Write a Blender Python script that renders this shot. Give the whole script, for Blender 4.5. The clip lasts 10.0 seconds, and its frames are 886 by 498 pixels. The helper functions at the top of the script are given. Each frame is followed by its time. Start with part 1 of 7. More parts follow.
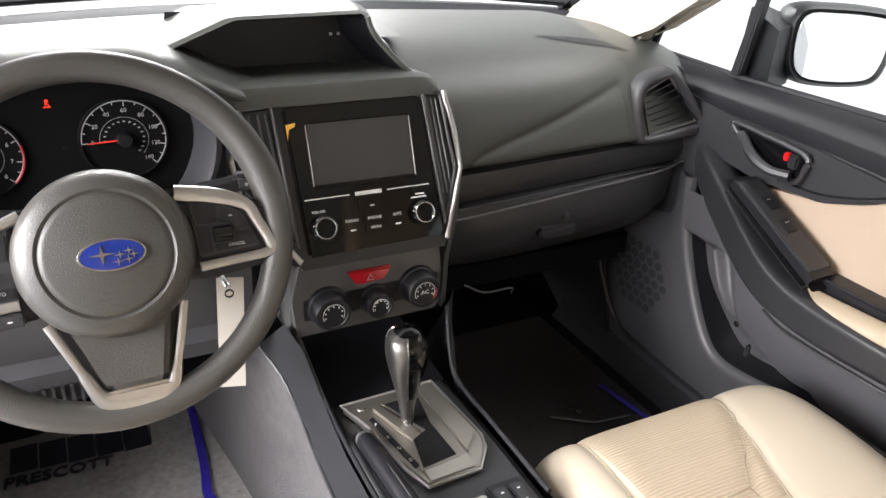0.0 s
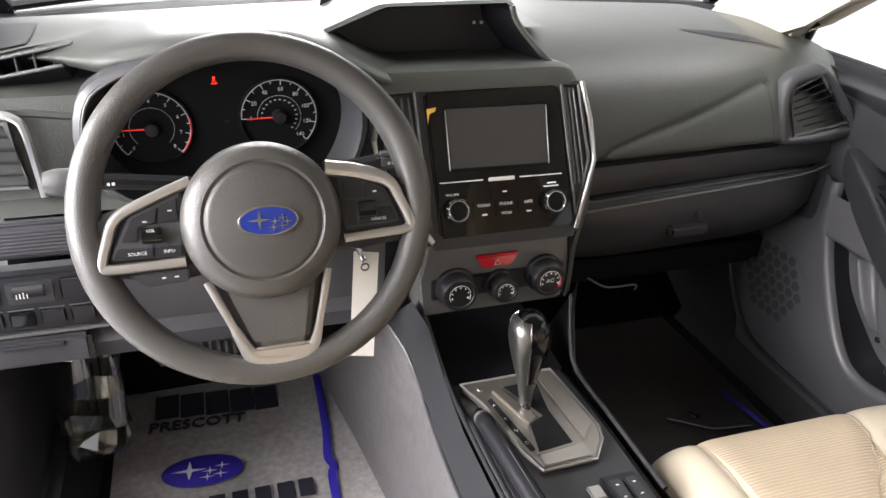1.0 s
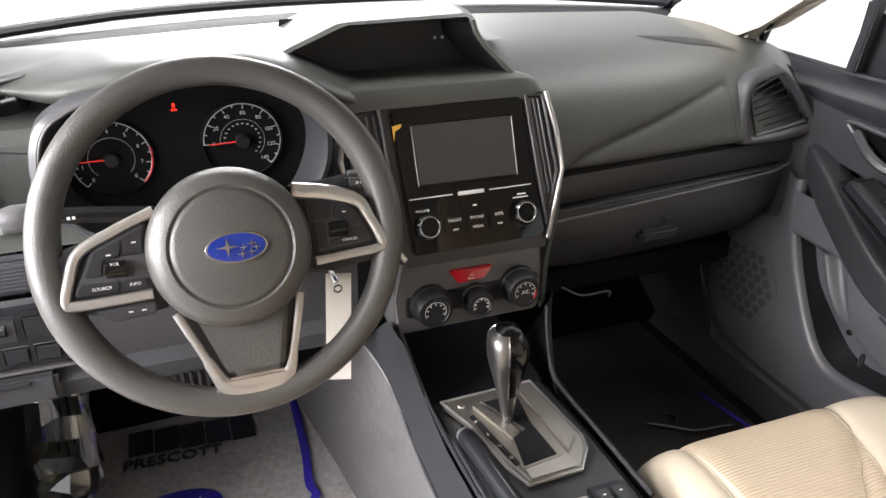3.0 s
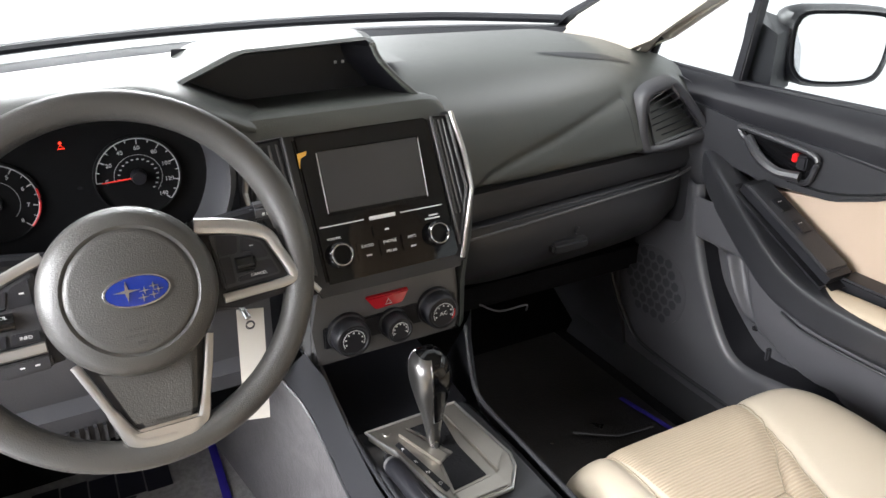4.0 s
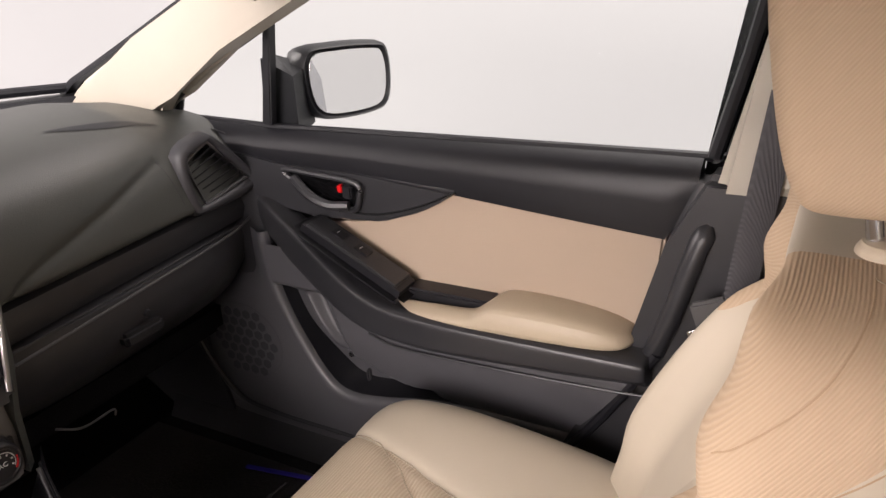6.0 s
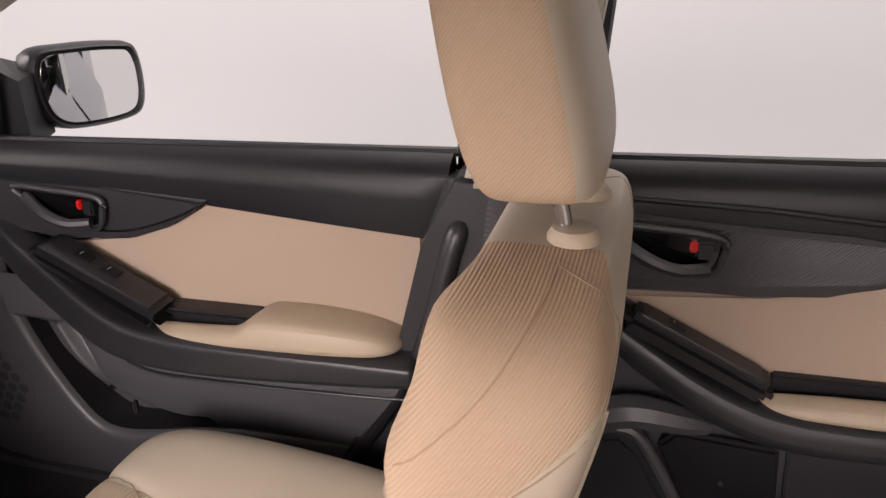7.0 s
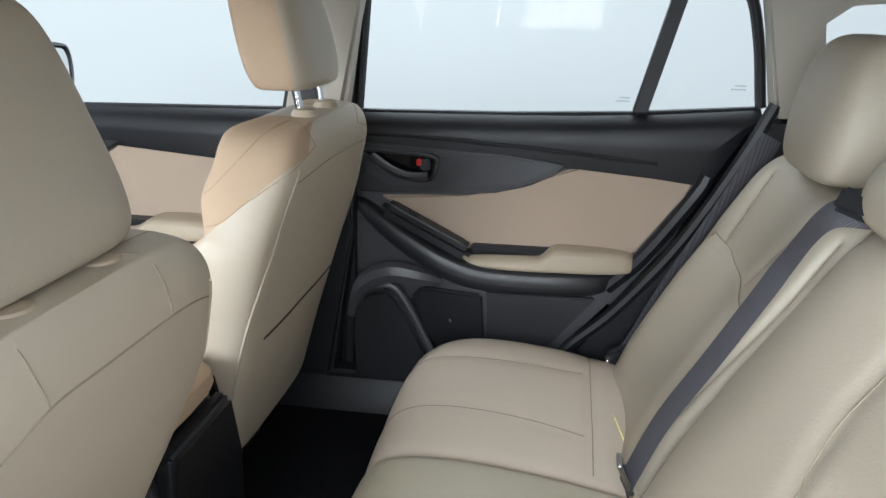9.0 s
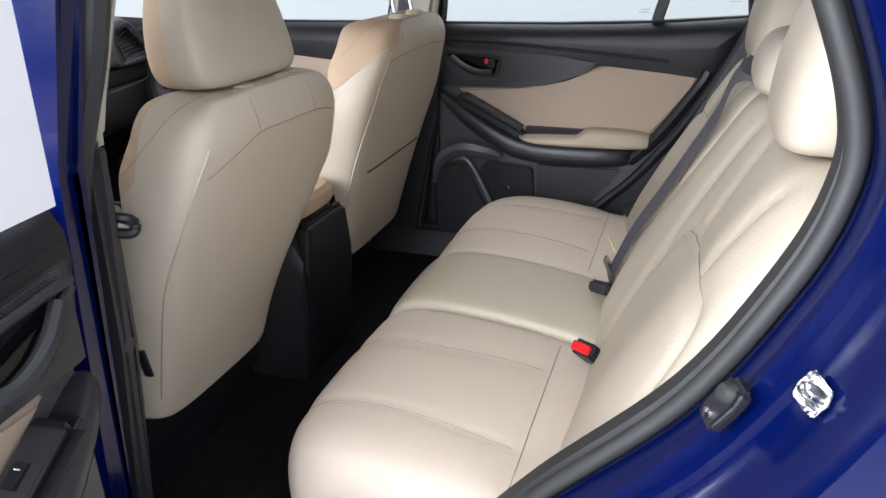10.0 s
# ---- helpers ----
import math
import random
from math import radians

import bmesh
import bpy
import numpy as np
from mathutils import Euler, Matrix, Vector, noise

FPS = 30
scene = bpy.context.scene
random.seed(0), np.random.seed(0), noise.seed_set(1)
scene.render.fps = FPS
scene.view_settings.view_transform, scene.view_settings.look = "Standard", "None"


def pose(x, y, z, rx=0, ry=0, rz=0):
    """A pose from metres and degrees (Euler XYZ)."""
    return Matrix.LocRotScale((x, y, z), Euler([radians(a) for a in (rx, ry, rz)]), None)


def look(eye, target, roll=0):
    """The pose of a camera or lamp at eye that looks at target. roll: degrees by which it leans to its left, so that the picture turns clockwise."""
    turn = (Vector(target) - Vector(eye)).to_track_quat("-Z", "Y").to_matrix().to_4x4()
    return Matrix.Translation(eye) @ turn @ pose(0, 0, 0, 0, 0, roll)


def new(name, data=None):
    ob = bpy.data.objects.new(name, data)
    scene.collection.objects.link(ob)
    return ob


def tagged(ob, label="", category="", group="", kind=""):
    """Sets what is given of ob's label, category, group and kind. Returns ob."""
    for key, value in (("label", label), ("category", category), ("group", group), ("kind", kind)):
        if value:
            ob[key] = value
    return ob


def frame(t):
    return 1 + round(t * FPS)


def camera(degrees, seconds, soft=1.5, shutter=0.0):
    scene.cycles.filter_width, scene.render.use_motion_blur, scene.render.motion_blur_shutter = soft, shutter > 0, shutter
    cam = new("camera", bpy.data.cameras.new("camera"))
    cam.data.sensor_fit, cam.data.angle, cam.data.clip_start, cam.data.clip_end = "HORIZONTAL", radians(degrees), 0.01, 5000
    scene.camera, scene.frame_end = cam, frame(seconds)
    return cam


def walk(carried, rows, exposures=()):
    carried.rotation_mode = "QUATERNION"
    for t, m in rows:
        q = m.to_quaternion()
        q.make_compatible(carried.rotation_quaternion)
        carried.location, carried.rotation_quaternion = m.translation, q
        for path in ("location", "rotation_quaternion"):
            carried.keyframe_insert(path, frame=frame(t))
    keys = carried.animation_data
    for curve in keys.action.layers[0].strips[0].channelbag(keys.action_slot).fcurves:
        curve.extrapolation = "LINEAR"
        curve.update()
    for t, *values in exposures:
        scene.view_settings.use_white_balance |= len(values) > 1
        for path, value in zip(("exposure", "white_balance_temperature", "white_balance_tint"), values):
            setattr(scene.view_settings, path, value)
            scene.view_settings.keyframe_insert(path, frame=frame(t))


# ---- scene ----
cam = camera(60.9, 10.0)
PATH = [
    (0, (-0.365, -0.9, 1.344), (0.475, 0.682, 0.456), 2.9),
    (0.5, (-0.384, -0.913, 1.341), (0.26, 0.747, 0.429), 2.8),
    (1, (-0.392, -0.914, 1.342), (0.165, 0.775, 0.426), 2.3),
    (1.5, (-0.391, -0.913, 1.342), (0.137, 0.785, 0.427), 1.9),
    (2, (-0.391, -0.912, 1.343), (0.148, 0.785, 0.434), 1.4),
    (2.5, (-0.392, -0.908, 1.341), (0.19, 0.782, 0.444), 0.9),
    (4, (-0.384, -0.891, 1.338), (0.465, 0.718, 0.507), -0.4),
    (4.5, (-0.368, -0.88, 1.339), (0.675, 0.62, 0.527), -0.5),
    (5, (-0.36, -0.869, 1.335), (0.897, 0.469, 0.542), -1.7),
    (6.3, (-0.287, -0.864, 1.351), (1.393, -0.089, 0.59), -2.8),
    (6.5, (-0.261, -0.892, 1.343), (1.451, -0.188, 0.585), -2.5),
    (7, (-0.23, -0.956, 1.32), (1.547, -0.445, 0.557), -1.9),
    (7.5, (-0.253, -1.024, 1.288), (1.57, -0.677, 0.544), -0.7),
    (8, (-0.311, -1.085, 1.263), (1.535, -0.836, 0.537), 0.4),
    (8.5, (-0.535, -1.174, 1.259), (1.332, -0.96, 0.574), 1.3),
    (8.8, (-0.736, -1.242, 1.278), (1.147, -1.014, 0.642), 1.2),
    (9, (-0.84, -1.319, 1.282), (1.033, -1.012, 0.652), 0.6),
    (9.5, (-1.087, -1.462, 1.278), (0.741, -1.008, 0.607), -0.1),
    (9.8, (-1.275, -1.515, 1.272), (0.517, -0.99, 0.556), -0.5),
    (10, (-1.368, -1.566, 1.265), (0.389, -0.982, 0.51), -0.7),
]
walk(cam, [(t, look(eye, target, roll)) for t, eye, target, roll in PATH],
     [(0.0, 1.05, 6350, 13), (2.5, 1.05, 6400, 14), (5.0, 0.85, 6000, 9), (6.3, 0.08, 7000, 25), (7.5, 0.0, 6800, 27), (8.0, 0.0, 5800, 13), (8.5, 0.14, 5700, 9), (9.0, 0.24, 5700, 6), (10.0, 0.28, 5800, 12)])

from mathutils.bvhtree import BVHTree

# ---- light ----
world = bpy.data.worlds.new("studio")
scene.world = world
world.use_nodes = True
world.node_tree.nodes["Background"].inputs[0].default_value = (1.0, 0.985, 0.97, 1)
world.node_tree.nodes["Background"].inputs[1].default_value = 0.08


def area_lamp(name, eye, target, sx, sy, watts, colour=(1, 0.98, 0.95)):
    data = bpy.data.lights.new(name, "AREA")
    data.shape, data.size, data.size_y, data.energy, data.color = "RECTANGLE", sx, sy, watts, colour
    ob = new(name, data)
    ob.matrix_world = look(eye, target)
    return ob


# unseen lamps, placed and tuned to light the cabin
area_lamp("booth_lamp_front", (0.1, 3.0, 2.2), (-0.2, 0.3, 1.1), 1.7, 1.4, 90)
area_lamp("booth_lamp_left", (-3.0, -0.15, 1.85), (0.5, 0.0, 0.65), 2.7, 1.6, 300)
area_lamp("booth_lamp_left_high", (-1.95, -0.2, 3.2), (-0.3, 0.0, 0.7), 2.4, 1.0, 50)
# fill light added from behind for the dash and centre stack faces
area_lamp("fill_lamp_rear", (-2.3, -2.7, 2.0), (0.0, 0.0, 0.9), 1.8, 1.4, 32)
area_lamp("booth_lamp_right", (2.0, -0.8, 3.3), (0.0, -0.8, 0.8), 2.6, 1.6, 55)


# ---- materials ----
def material(name, colour, rough=0.5, metal=0.0, grain=0.0, scale=400.0, vary=0.0, vscale=6.0, coat=0.0, spec=0.5, rvary=0.0):
    """Procedural surface: a fine grain bump and a broad uneven tone."""
    m = bpy.data.materials.new(name)
    m.use_nodes = True
    nt = m.node_tree
    b = nt.nodes["Principled BSDF"]
    b.inputs["Base Color"].default_value = (*colour, 1)
    b.inputs["Roughness"].default_value = rough
    b.inputs["Metallic"].default_value = metal
    b.inputs["Coat Weight"].default_value = coat
    b.inputs["Specular IOR Level"].default_value = spec
    tc = nt.nodes.new("ShaderNodeTexCoord")
    if vary:
        n = nt.nodes.new("ShaderNodeTexNoise")
        n.inputs["Scale"].default_value, n.inputs["Detail"].default_value = vscale, 6
        nt.links.new(tc.outputs["Object"], n.inputs["Vector"])
        mix = nt.nodes.new("ShaderNodeMix")
        mix.data_type = "RGBA"
        mix.inputs[6].default_value = (*[c * (1 - vary) for c in colour], 1)
        mix.inputs[7].default_value = (*[min(1, c * (1 + vary)) for c in colour], 1)
        nt.links.new(n.outputs["Fac"], mix.inputs[0])
        nt.links.new(mix.outputs[2], b.inputs["Base Color"])
        if rvary:
            mr = nt.nodes.new("ShaderNodeMapRange")
            mr.inputs["To Min"].default_value, mr.inputs["To Max"].default_value = rough - rvary, rough + rvary
            nt.links.new(n.outputs["Fac"], mr.inputs["Value"])
            nt.links.new(mr.outputs[0], b.inputs["Roughness"])
    if grain:
        g = nt.nodes.new("ShaderNodeTexNoise")
        g.inputs["Scale"].default_value, g.inputs["Detail"].default_value = scale, 3
        nt.links.new(tc.outputs["Object"], g.inputs["Vector"])
        bump = nt.nodes.new("ShaderNodeBump")
        bump.inputs["Strength"].default_value, bump.inputs["Distance"].default_value = grain, 0.0012
        nt.links.new(g.outputs["Fac"], bump.inputs["Height"])
        nt.links.new(bump.outputs["Normal"], b.inputs["Normal"])
    return m


def ribbed(name, low, high, rough, scale, axis_rot=(0, 0, 0), strength=0.6, cross=0.0):
    """Cloth or film with fine ribs."""
    m = bpy.data.materials.new(name)
    m.use_nodes = True
    nt = m.node_tree
    b = nt.nodes["Principled BSDF"]
    b.inputs["Roughness"].default_value = rough
    tc = nt.nodes.new("ShaderNodeTexCoord")
    mp = nt.nodes.new("ShaderNodeMapping")
    mp.inputs["Rotation"].default_value = [radians(a) for a in axis_rot]
    nt.links.new(tc.outputs["Object"], mp.inputs["Vector"])
    w = nt.nodes.new("ShaderNodeTexWave")
    w.inputs["Scale"].default_value, w.inputs["Distortion"].default_value = scale, 0.3
    w.bands_direction = "Z"
    nt.links.new(mp.outputs[0], w.inputs["Vector"])
    n = nt.nodes.new("ShaderNodeTexNoise")
    n.inputs["Scale"].default_value, n.inputs["Detail"].default_value = 9, 6
    nt.links.new(tc.outputs["Object"], n.inputs["Vector"])
    f = nt.nodes.new("ShaderNodeMath")
    f.operation = "MULTIPLY_ADD"
    f.inputs[1].default_value = 0.5
    nt.links.new(n.outputs["Fac"], f.inputs[0])
    h = nt.nodes.new("ShaderNodeMath")
    h.operation = "MULTIPLY"
    h.inputs[1].default_value = 0.5
    nt.links.new(w.outputs["Fac"], h.inputs[0])
    nt.links.new(h.outputs[0], f.inputs[2])
    mix = nt.nodes.new("ShaderNodeMix")
    mix.data_type = "RGBA"
    mix.inputs[6].default_value, mix.inputs[7].default_value = (*low, 1), (*high, 1)
    nt.links.new(f.outputs[0], mix.inputs[0])
    nt.links.new(mix.outputs[2], b.inputs["Base Color"])
    bump = nt.nodes.new("ShaderNodeBump")
    bump.inputs["Strength"].default_value, bump.inputs["Distance"].default_value = strength, 0.001
    nt.links.new(w.outputs["Fac"], bump.inputs["Height"])
    nt.links.new(bump.outputs["Normal"], b.inputs["Normal"])
    return m


def two_skins(name, source, planes, tones, relief):
    """Ribbed cloth inside all the given half-spaces, cream vinyl outside. A plane may be a pair of which one is enough."""
    m = M[source].copy()
    m.name = name
    nt = m.node_tree
    b = nt.nodes["Principled BSDF"]
    tc = nt.nodes.new("ShaderNodeTexCoord")

    def over(vec, limit):
        d = nt.nodes.new("ShaderNodeVectorMath")
        d.operation = "DOT_PRODUCT"
        d.inputs[1].default_value = vec
        nt.links.new(tc.outputs["Object"], d.inputs[0])
        g = nt.nodes.new("ShaderNodeMath")
        g.operation = "GREATER_THAN"
        g.inputs[1].default_value = limit
        nt.links.new(d.outputs["Value"], g.inputs[0])
        return g.outputs[0]

    def both(a, c, op):
        k = nt.nodes.new("ShaderNodeMath")
        k.operation = op
        nt.links.new(a, k.inputs[0])
        nt.links.new(c, k.inputs[1])
        return k.outputs[0]
    mask = None
    for group in planes:
        part_mask = None
        for vec, limit in group:
            o = over(vec, limit)
            part_mask = o if part_mask is None else both(part_mask, o, "MAXIMUM")
        mask = part_mask if mask is None else both(mask, part_mask, "MINIMUM")
    n = nt.nodes.new("ShaderNodeTexNoise")
    n.inputs["Scale"].default_value = 5
    nt.links.new(tc.outputs["Object"], n.inputs["Vector"])
    vin = nt.nodes.new("ShaderNodeMix")
    vin.data_type = "RGBA"
    vin.inputs[6].default_value, vin.inputs[7].default_value = tones
    nt.links.new(n.outputs["Fac"], vin.inputs[0])
    old = b.inputs["Base Color"].links[0].from_socket
    mix = nt.nodes.new("ShaderNodeMix")
    mix.data_type = "RGBA"
    nt.links.new(mask, mix.inputs[0])
    nt.links.new(vin.outputs[2], mix.inputs[6])
    nt.links.new(old, mix.inputs[7])
    nt.links.new(mix.outputs[2], b.inputs["Base Color"])
    bump = b.inputs["Normal"].links[0].from_node
    st = nt.nodes.new("ShaderNodeMath")
    st.operation = "MULTIPLY"
    st.inputs[1].default_value = relief
    nt.links.new(mask, st.inputs[0])
    nt.links.new(st.outputs[0], bump.inputs["Strength"])
    ro = nt.nodes.new("ShaderNodeMapRange")
    ro.inputs["To Min"].default_value, ro.inputs["To Max"].default_value = 0.5, 0.85
    nt.links.new(mask, ro.inputs["Value"])
    nt.links.new(ro.outputs[0], b.inputs["Roughness"])
    return m


def seat_cover(name, plane, inset):
    """Cream vinyl with ribbed tan cloth on the bolsters above a slanting cut."""
    return two_skins(name, "cloth", [[(plane[:3], plane[3])], [((-inset[2], 1, 0), inset[1])], [((0, 0, -1), -1.16)], [((1, 0, 0), inset[0]), ((-1, 0, 0), inset[0])]],
                     ((0.43, 0.375, 0.29, 1), (0.51, 0.445, 0.35, 1)), 0.45)


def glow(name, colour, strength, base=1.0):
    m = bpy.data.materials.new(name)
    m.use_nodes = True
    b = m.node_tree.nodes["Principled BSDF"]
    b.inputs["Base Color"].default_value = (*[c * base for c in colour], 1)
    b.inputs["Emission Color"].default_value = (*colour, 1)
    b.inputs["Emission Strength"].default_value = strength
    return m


def clear(name, tint=(1, 1, 1), rough=0.0, gloss=0.025):
    m = bpy.data.materials.new(name)
    m.use_nodes = True
    nt = m.node_tree
    nt.nodes.remove(nt.nodes["Principled BSDF"])
    t, g, mx = (nt.nodes.new("ShaderNode" + k) for k in ("BsdfTransparent", "BsdfGlossy", "MixShader"))
    t.inputs[0].default_value = (*tint, 1)
    g.inputs["Roughness"].default_value = rough
    mx.inputs[0].default_value = gloss
    nt.links.new(t.outputs[0], mx.inputs[1])
    nt.links.new(g.outputs[0], mx.inputs[2])
    nt.links.new(mx.outputs[0], nt.nodes["Material Output"].inputs[0])
    return m


M = {
    "black": material("black_plastic", (0.009, 0.009, 0.0115), 0.42, grain=0.25, scale=700, vary=0.18, vscale=5, rvary=0.06, spec=0.4),
    "trim": material("dark_trim", (0.023, 0.0232, 0.026), 0.38, grain=0.2, scale=600, vary=0.15, vscale=6, rvary=0.05, spec=0.5),
    "grey": material("grey_side_plastic", (0.08, 0.08, 0.086), 0.42, grain=0.2, scale=500, vary=0.2, vscale=5, rvary=0.06),
    "door": material("dark_door_plastic", (0.066, 0.065, 0.071), 0.40, grain=0.2, scale=500, vary=0.2, vscale=5, rvary=0.06, spec=0.6),
    "grille": material("grille_plastic", (0.036, 0.036, 0.040), 0.42, grain=0.2, scale=500, vary=0.15, spec=0.45),
    "bezel": material("bezel_plastic", (0.072, 0.071, 0.073), 0.37, grain=0.3, scale=500, vary=0.1, spec=0.6),
    "olive": material("olive_cream_vinyl", (0.44, 0.395, 0.298), 0.5, grain=0.3, scale=260, vary=0.07, vscale=5, rvary=0.05),
    "rosy": material("rosy_cream_cloth", (0.55, 0.465, 0.375), 0.7, grain=0.4, scale=420, vary=0.06, vscale=5),
    "dash": material("soft_dash", (0.052, 0.055, 0.050), 0.42, grain=0.45, scale=520, vary=0.1, vscale=4, rvary=0.05),
    "leather": material("wheel_urethane", (0.056, 0.054, 0.051), 0.36, grain=0.4, scale=650, vary=0.12, vscale=8, rvary=0.05),
    "cream": material("cream_vinyl", (0.43, 0.375, 0.292), 0.5, grain=0.3, scale=260, vary=0.07, vscale=5, rvary=0.05),
    "cream_seam": material("cream_thread", (0.30, 0.255, 0.19), 0.9, spec=0.1),
    "cloth_seam": material("tan_thread", (0.385, 0.275, 0.18), 0.9, spec=0.1),
    "cloth": ribbed("tan_ribbed_cloth", (0.43, 0.31, 0.20), (0.505, 0.38, 0.265), 0.85, 125, (52, 0, 0), 0.28),
    "paleknit": ribbed("pale_ribbed_cloth", (0.33, 0.265, 0.185), (0.47, 0.385, 0.285), 0.85, 62, (90, 0, 35), 0.8),
    "doorcloth": material("beige_door_cloth", (0.38, 0.295, 0.225), 0.75, grain=0.25, scale=300, vary=0.06, vscale=4),
    "pad": material("cream_armrest_vinyl", (0.40, 0.33, 0.24), 0.5, grain=0.25, scale=300, vary=0.05),
    "pillar": material("beige_pillar_plastic", (0.42, 0.385, 0.32), 0.55, grain=0.3, scale=350, vary=0.06),
    "headliner": material("headliner_fabric", (0.55, 0.52, 0.46), 0.9, grain=0.4, scale=300, vary=0.05),
    "gloss": material("piano_black", (0.004, 0.004, 0.0045), 0.05, vary=0.2, vscale=20, spec=0.4),
    "screen": material("dark_display", (0.036, 0.035, 0.035), 0.22, vary=0.1, vscale=10),
    "silver": material("satin_silver", (0.44, 0.435, 0.425), 0.30, metal=0.85, grain=0.1, scale=500, vary=0.08, vscale=12),
    "bronze": material("satin_warm_silver", (0.42, 0.405, 0.385), 0.30, metal=0.85, grain=0.1, scale=500, vary=0.08),
    "dial_black": material("dial_black", (0.004, 0.004, 0.0045), 0.6, vary=0.2, vscale=30, spec=0.12),
    "champagne": material("champagne_metal", (0.36, 0.335, 0.30), 0.33, metal=0.9, grain=0.1, scale=500, vary=0.12, vscale=14),
    "satin": material("satin_metal", (0.42, 0.41, 0.41), 0.36, metal=0.85, vary=0.06, vscale=14),
    "knob_silver": material("dark_satin_silver", (0.20, 0.195, 0.19), 0.30, metal=0.9, vary=0.12, vscale=30),
    "chrome": material("chrome", (0.58, 0.58, 0.59), 0.2, metal=1.0, vary=0.05),
    "carbon": ribbed("woven_dark_trim", (0.009, 0.009, 0.011), (0.075, 0.075, 0.085), 0.35, 90, (45, 0, 0), 0.6),
    "paint": material("blue_metallic_paint", (0.0009, 0.0034, 0.038), 0.16, metal=0.0, grain=0.05, scale=900, vary=0.2, vscale=3, coat=0.25, spec=0.35),
    "rubber": material("rubber_seal", (0.022, 0.022, 0.022), 0.55, grain=0.2, scale=300, vary=0.15),
    "carpet": material("black_carpet", (0.009, 0.009, 0.010), 0.95, grain=1.0, scale=250, vary=0.4, vscale=40, spec=0.1),
    "film": material("clear_film_over_grey_carpet", (0.30, 0.285, 0.285), 0.34, grain=0.9, scale=260, vary=0.5, vscale=90, rvary=0.14),
    "side_film": material("film_over_console_carpet", (0.085, 0.081, 0.083), 0.48, grain=1.0, scale=260, vary=0.6, vscale=60, rvary=0.15),
    "mat_film": material("film_over_black_carpet", (0.024, 0.022, 0.021), 0.32, grain=0.9, scale=220, vary=0.6, vscale=14, rvary=0.12),
    "wrap": material("dark_pedal_rubber", (0.05, 0.051, 0.045), 0.35, grain=0.5, scale=120, vary=0.25, vscale=25),
    "belt": ribbed("seat_belt_webbing", (0.042, 0.042, 0.050), (0.095, 0.09, 0.104), 0.6, 160, (0, 90, 0), 0.5),
    "belt_dark": ribbed("dark_belt_webbing", (0.022, 0.022, 0.026), (0.05, 0.048, 0.054), 0.6, 420, (0, 90, 0), 0.4),
    "red": material("red_plastic", (0.55, 0.01, 0.012), 0.3, grain=0.1, vary=0.1),
    "redlens": material("red_button", (0.35, 0.008, 0.015), 0.12, vary=0.15, vscale=30, coat=0.5),
    "white": material("white_ink", (0.62, 0.62, 0.62), 0.5),
    "paper": material("white_paper", (0.8, 0.79, 0.8), 0.6, vary=0.03),
    "card": material("white_card_tag", (0.42, 0.40, 0.36), 0.5, vary=0.06),
    "bluebadge": material("blue_enamel", (0.006, 0.022, 0.20), 0.2, vary=0.2, vscale=30, coat=0.6),
    "mark_blue": material("blue_print", (0.03, 0.02, 0.3), 0.4, vary=0.15),
    "mark_dark": material("dark_print", (0.02, 0.02, 0.03), 0.4, vary=0.2),
    "yellow": material("yellow_tag", (0.7, 0.6, 0.15), 0.5),
    "amber": material("amber_reflection_colour", (0.7, 0.38, 0.06), 0.4, vary=0.1),
    "glass": clear("window_glass", (0.97, 0.99, 0.98), 0.0, 0.004),
    "bag": clear("crumpled_clear_bag", (0.48, 0.49, 0.46), 0.05, 0.22),
    "etch": clear("etched_glass_mark", (0.86, 0.87, 0.88)),
    "mirror": material("mirror_silver", (0.92, 0.92, 0.92), 0.01, metal=1.0),
    "lit_white": glow("gauge_print", (0.4, 0.4, 0.4), 0.05),
    "dim_white": glow("faint_gauge_print", (0.35, 0.35, 0.35), 0.04),
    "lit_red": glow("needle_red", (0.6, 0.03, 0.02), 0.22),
    "lit_warn": glow("warning_light_red", (1.0, 0.035, 0.012), 1.0),
    # the booth wall's brightness is its own emission
    "wall": glow("glowing_booth_wall", (0.95, 0.95, 0.94), 0.49, 0.12),
    "unlit_wall": material("unlit_side_wall", (0.55, 0.55, 0.55), 0.8, vary=0.05, vscale=2),
    "ground": material("booth_floor", (0.45, 0.45, 0.46), 0.4, grain=0.3, scale=40, vary=0.1, vscale=2),
}

M["seat_back"] = seat_cover("cream_and_tan_seat_cover", (0, 1.071, 1.311, 0.378), (0.066, -0.915, 0.2))
M["cushion_skin"] = two_skins("cream_and_ribbed_cushion_cover", "paleknit", [[((-1, 0.33, 0), -0.177)], [((1, 0, 0), -0.157)], [((0, 0, 1), 0.59)]], ((0.43, 0.375, 0.29, 1), (0.51, 0.445, 0.35, 1)), 0.8)
# driver's cover: tan cloth takes up less of the bolsters
M["driver_back"] = seat_cover("driver_cream_and_tan_seat_cover", (0, 1.071, 1.311, 0.41), (0.13, -0.85, 0.0))

# ---- mesh helpers ----
def finish(bm, name, mat, smooth=35.0):
    me = bpy.data.meshes.new(name)
    bmesh.ops.recalc_face_normals(bm, faces=bm.faces[:])
    bm.to_mesh(me)
    bm.free()
    for m in (mat if isinstance(mat, (list, tuple)) else [mat]):
        me.materials.append(M[m])
    if smooth:
        me.polygons.foreach_set("use_smooth", [True] * len(me.polygons))
        me.set_sharp_from_angle(angle=radians(smooth))
    return me


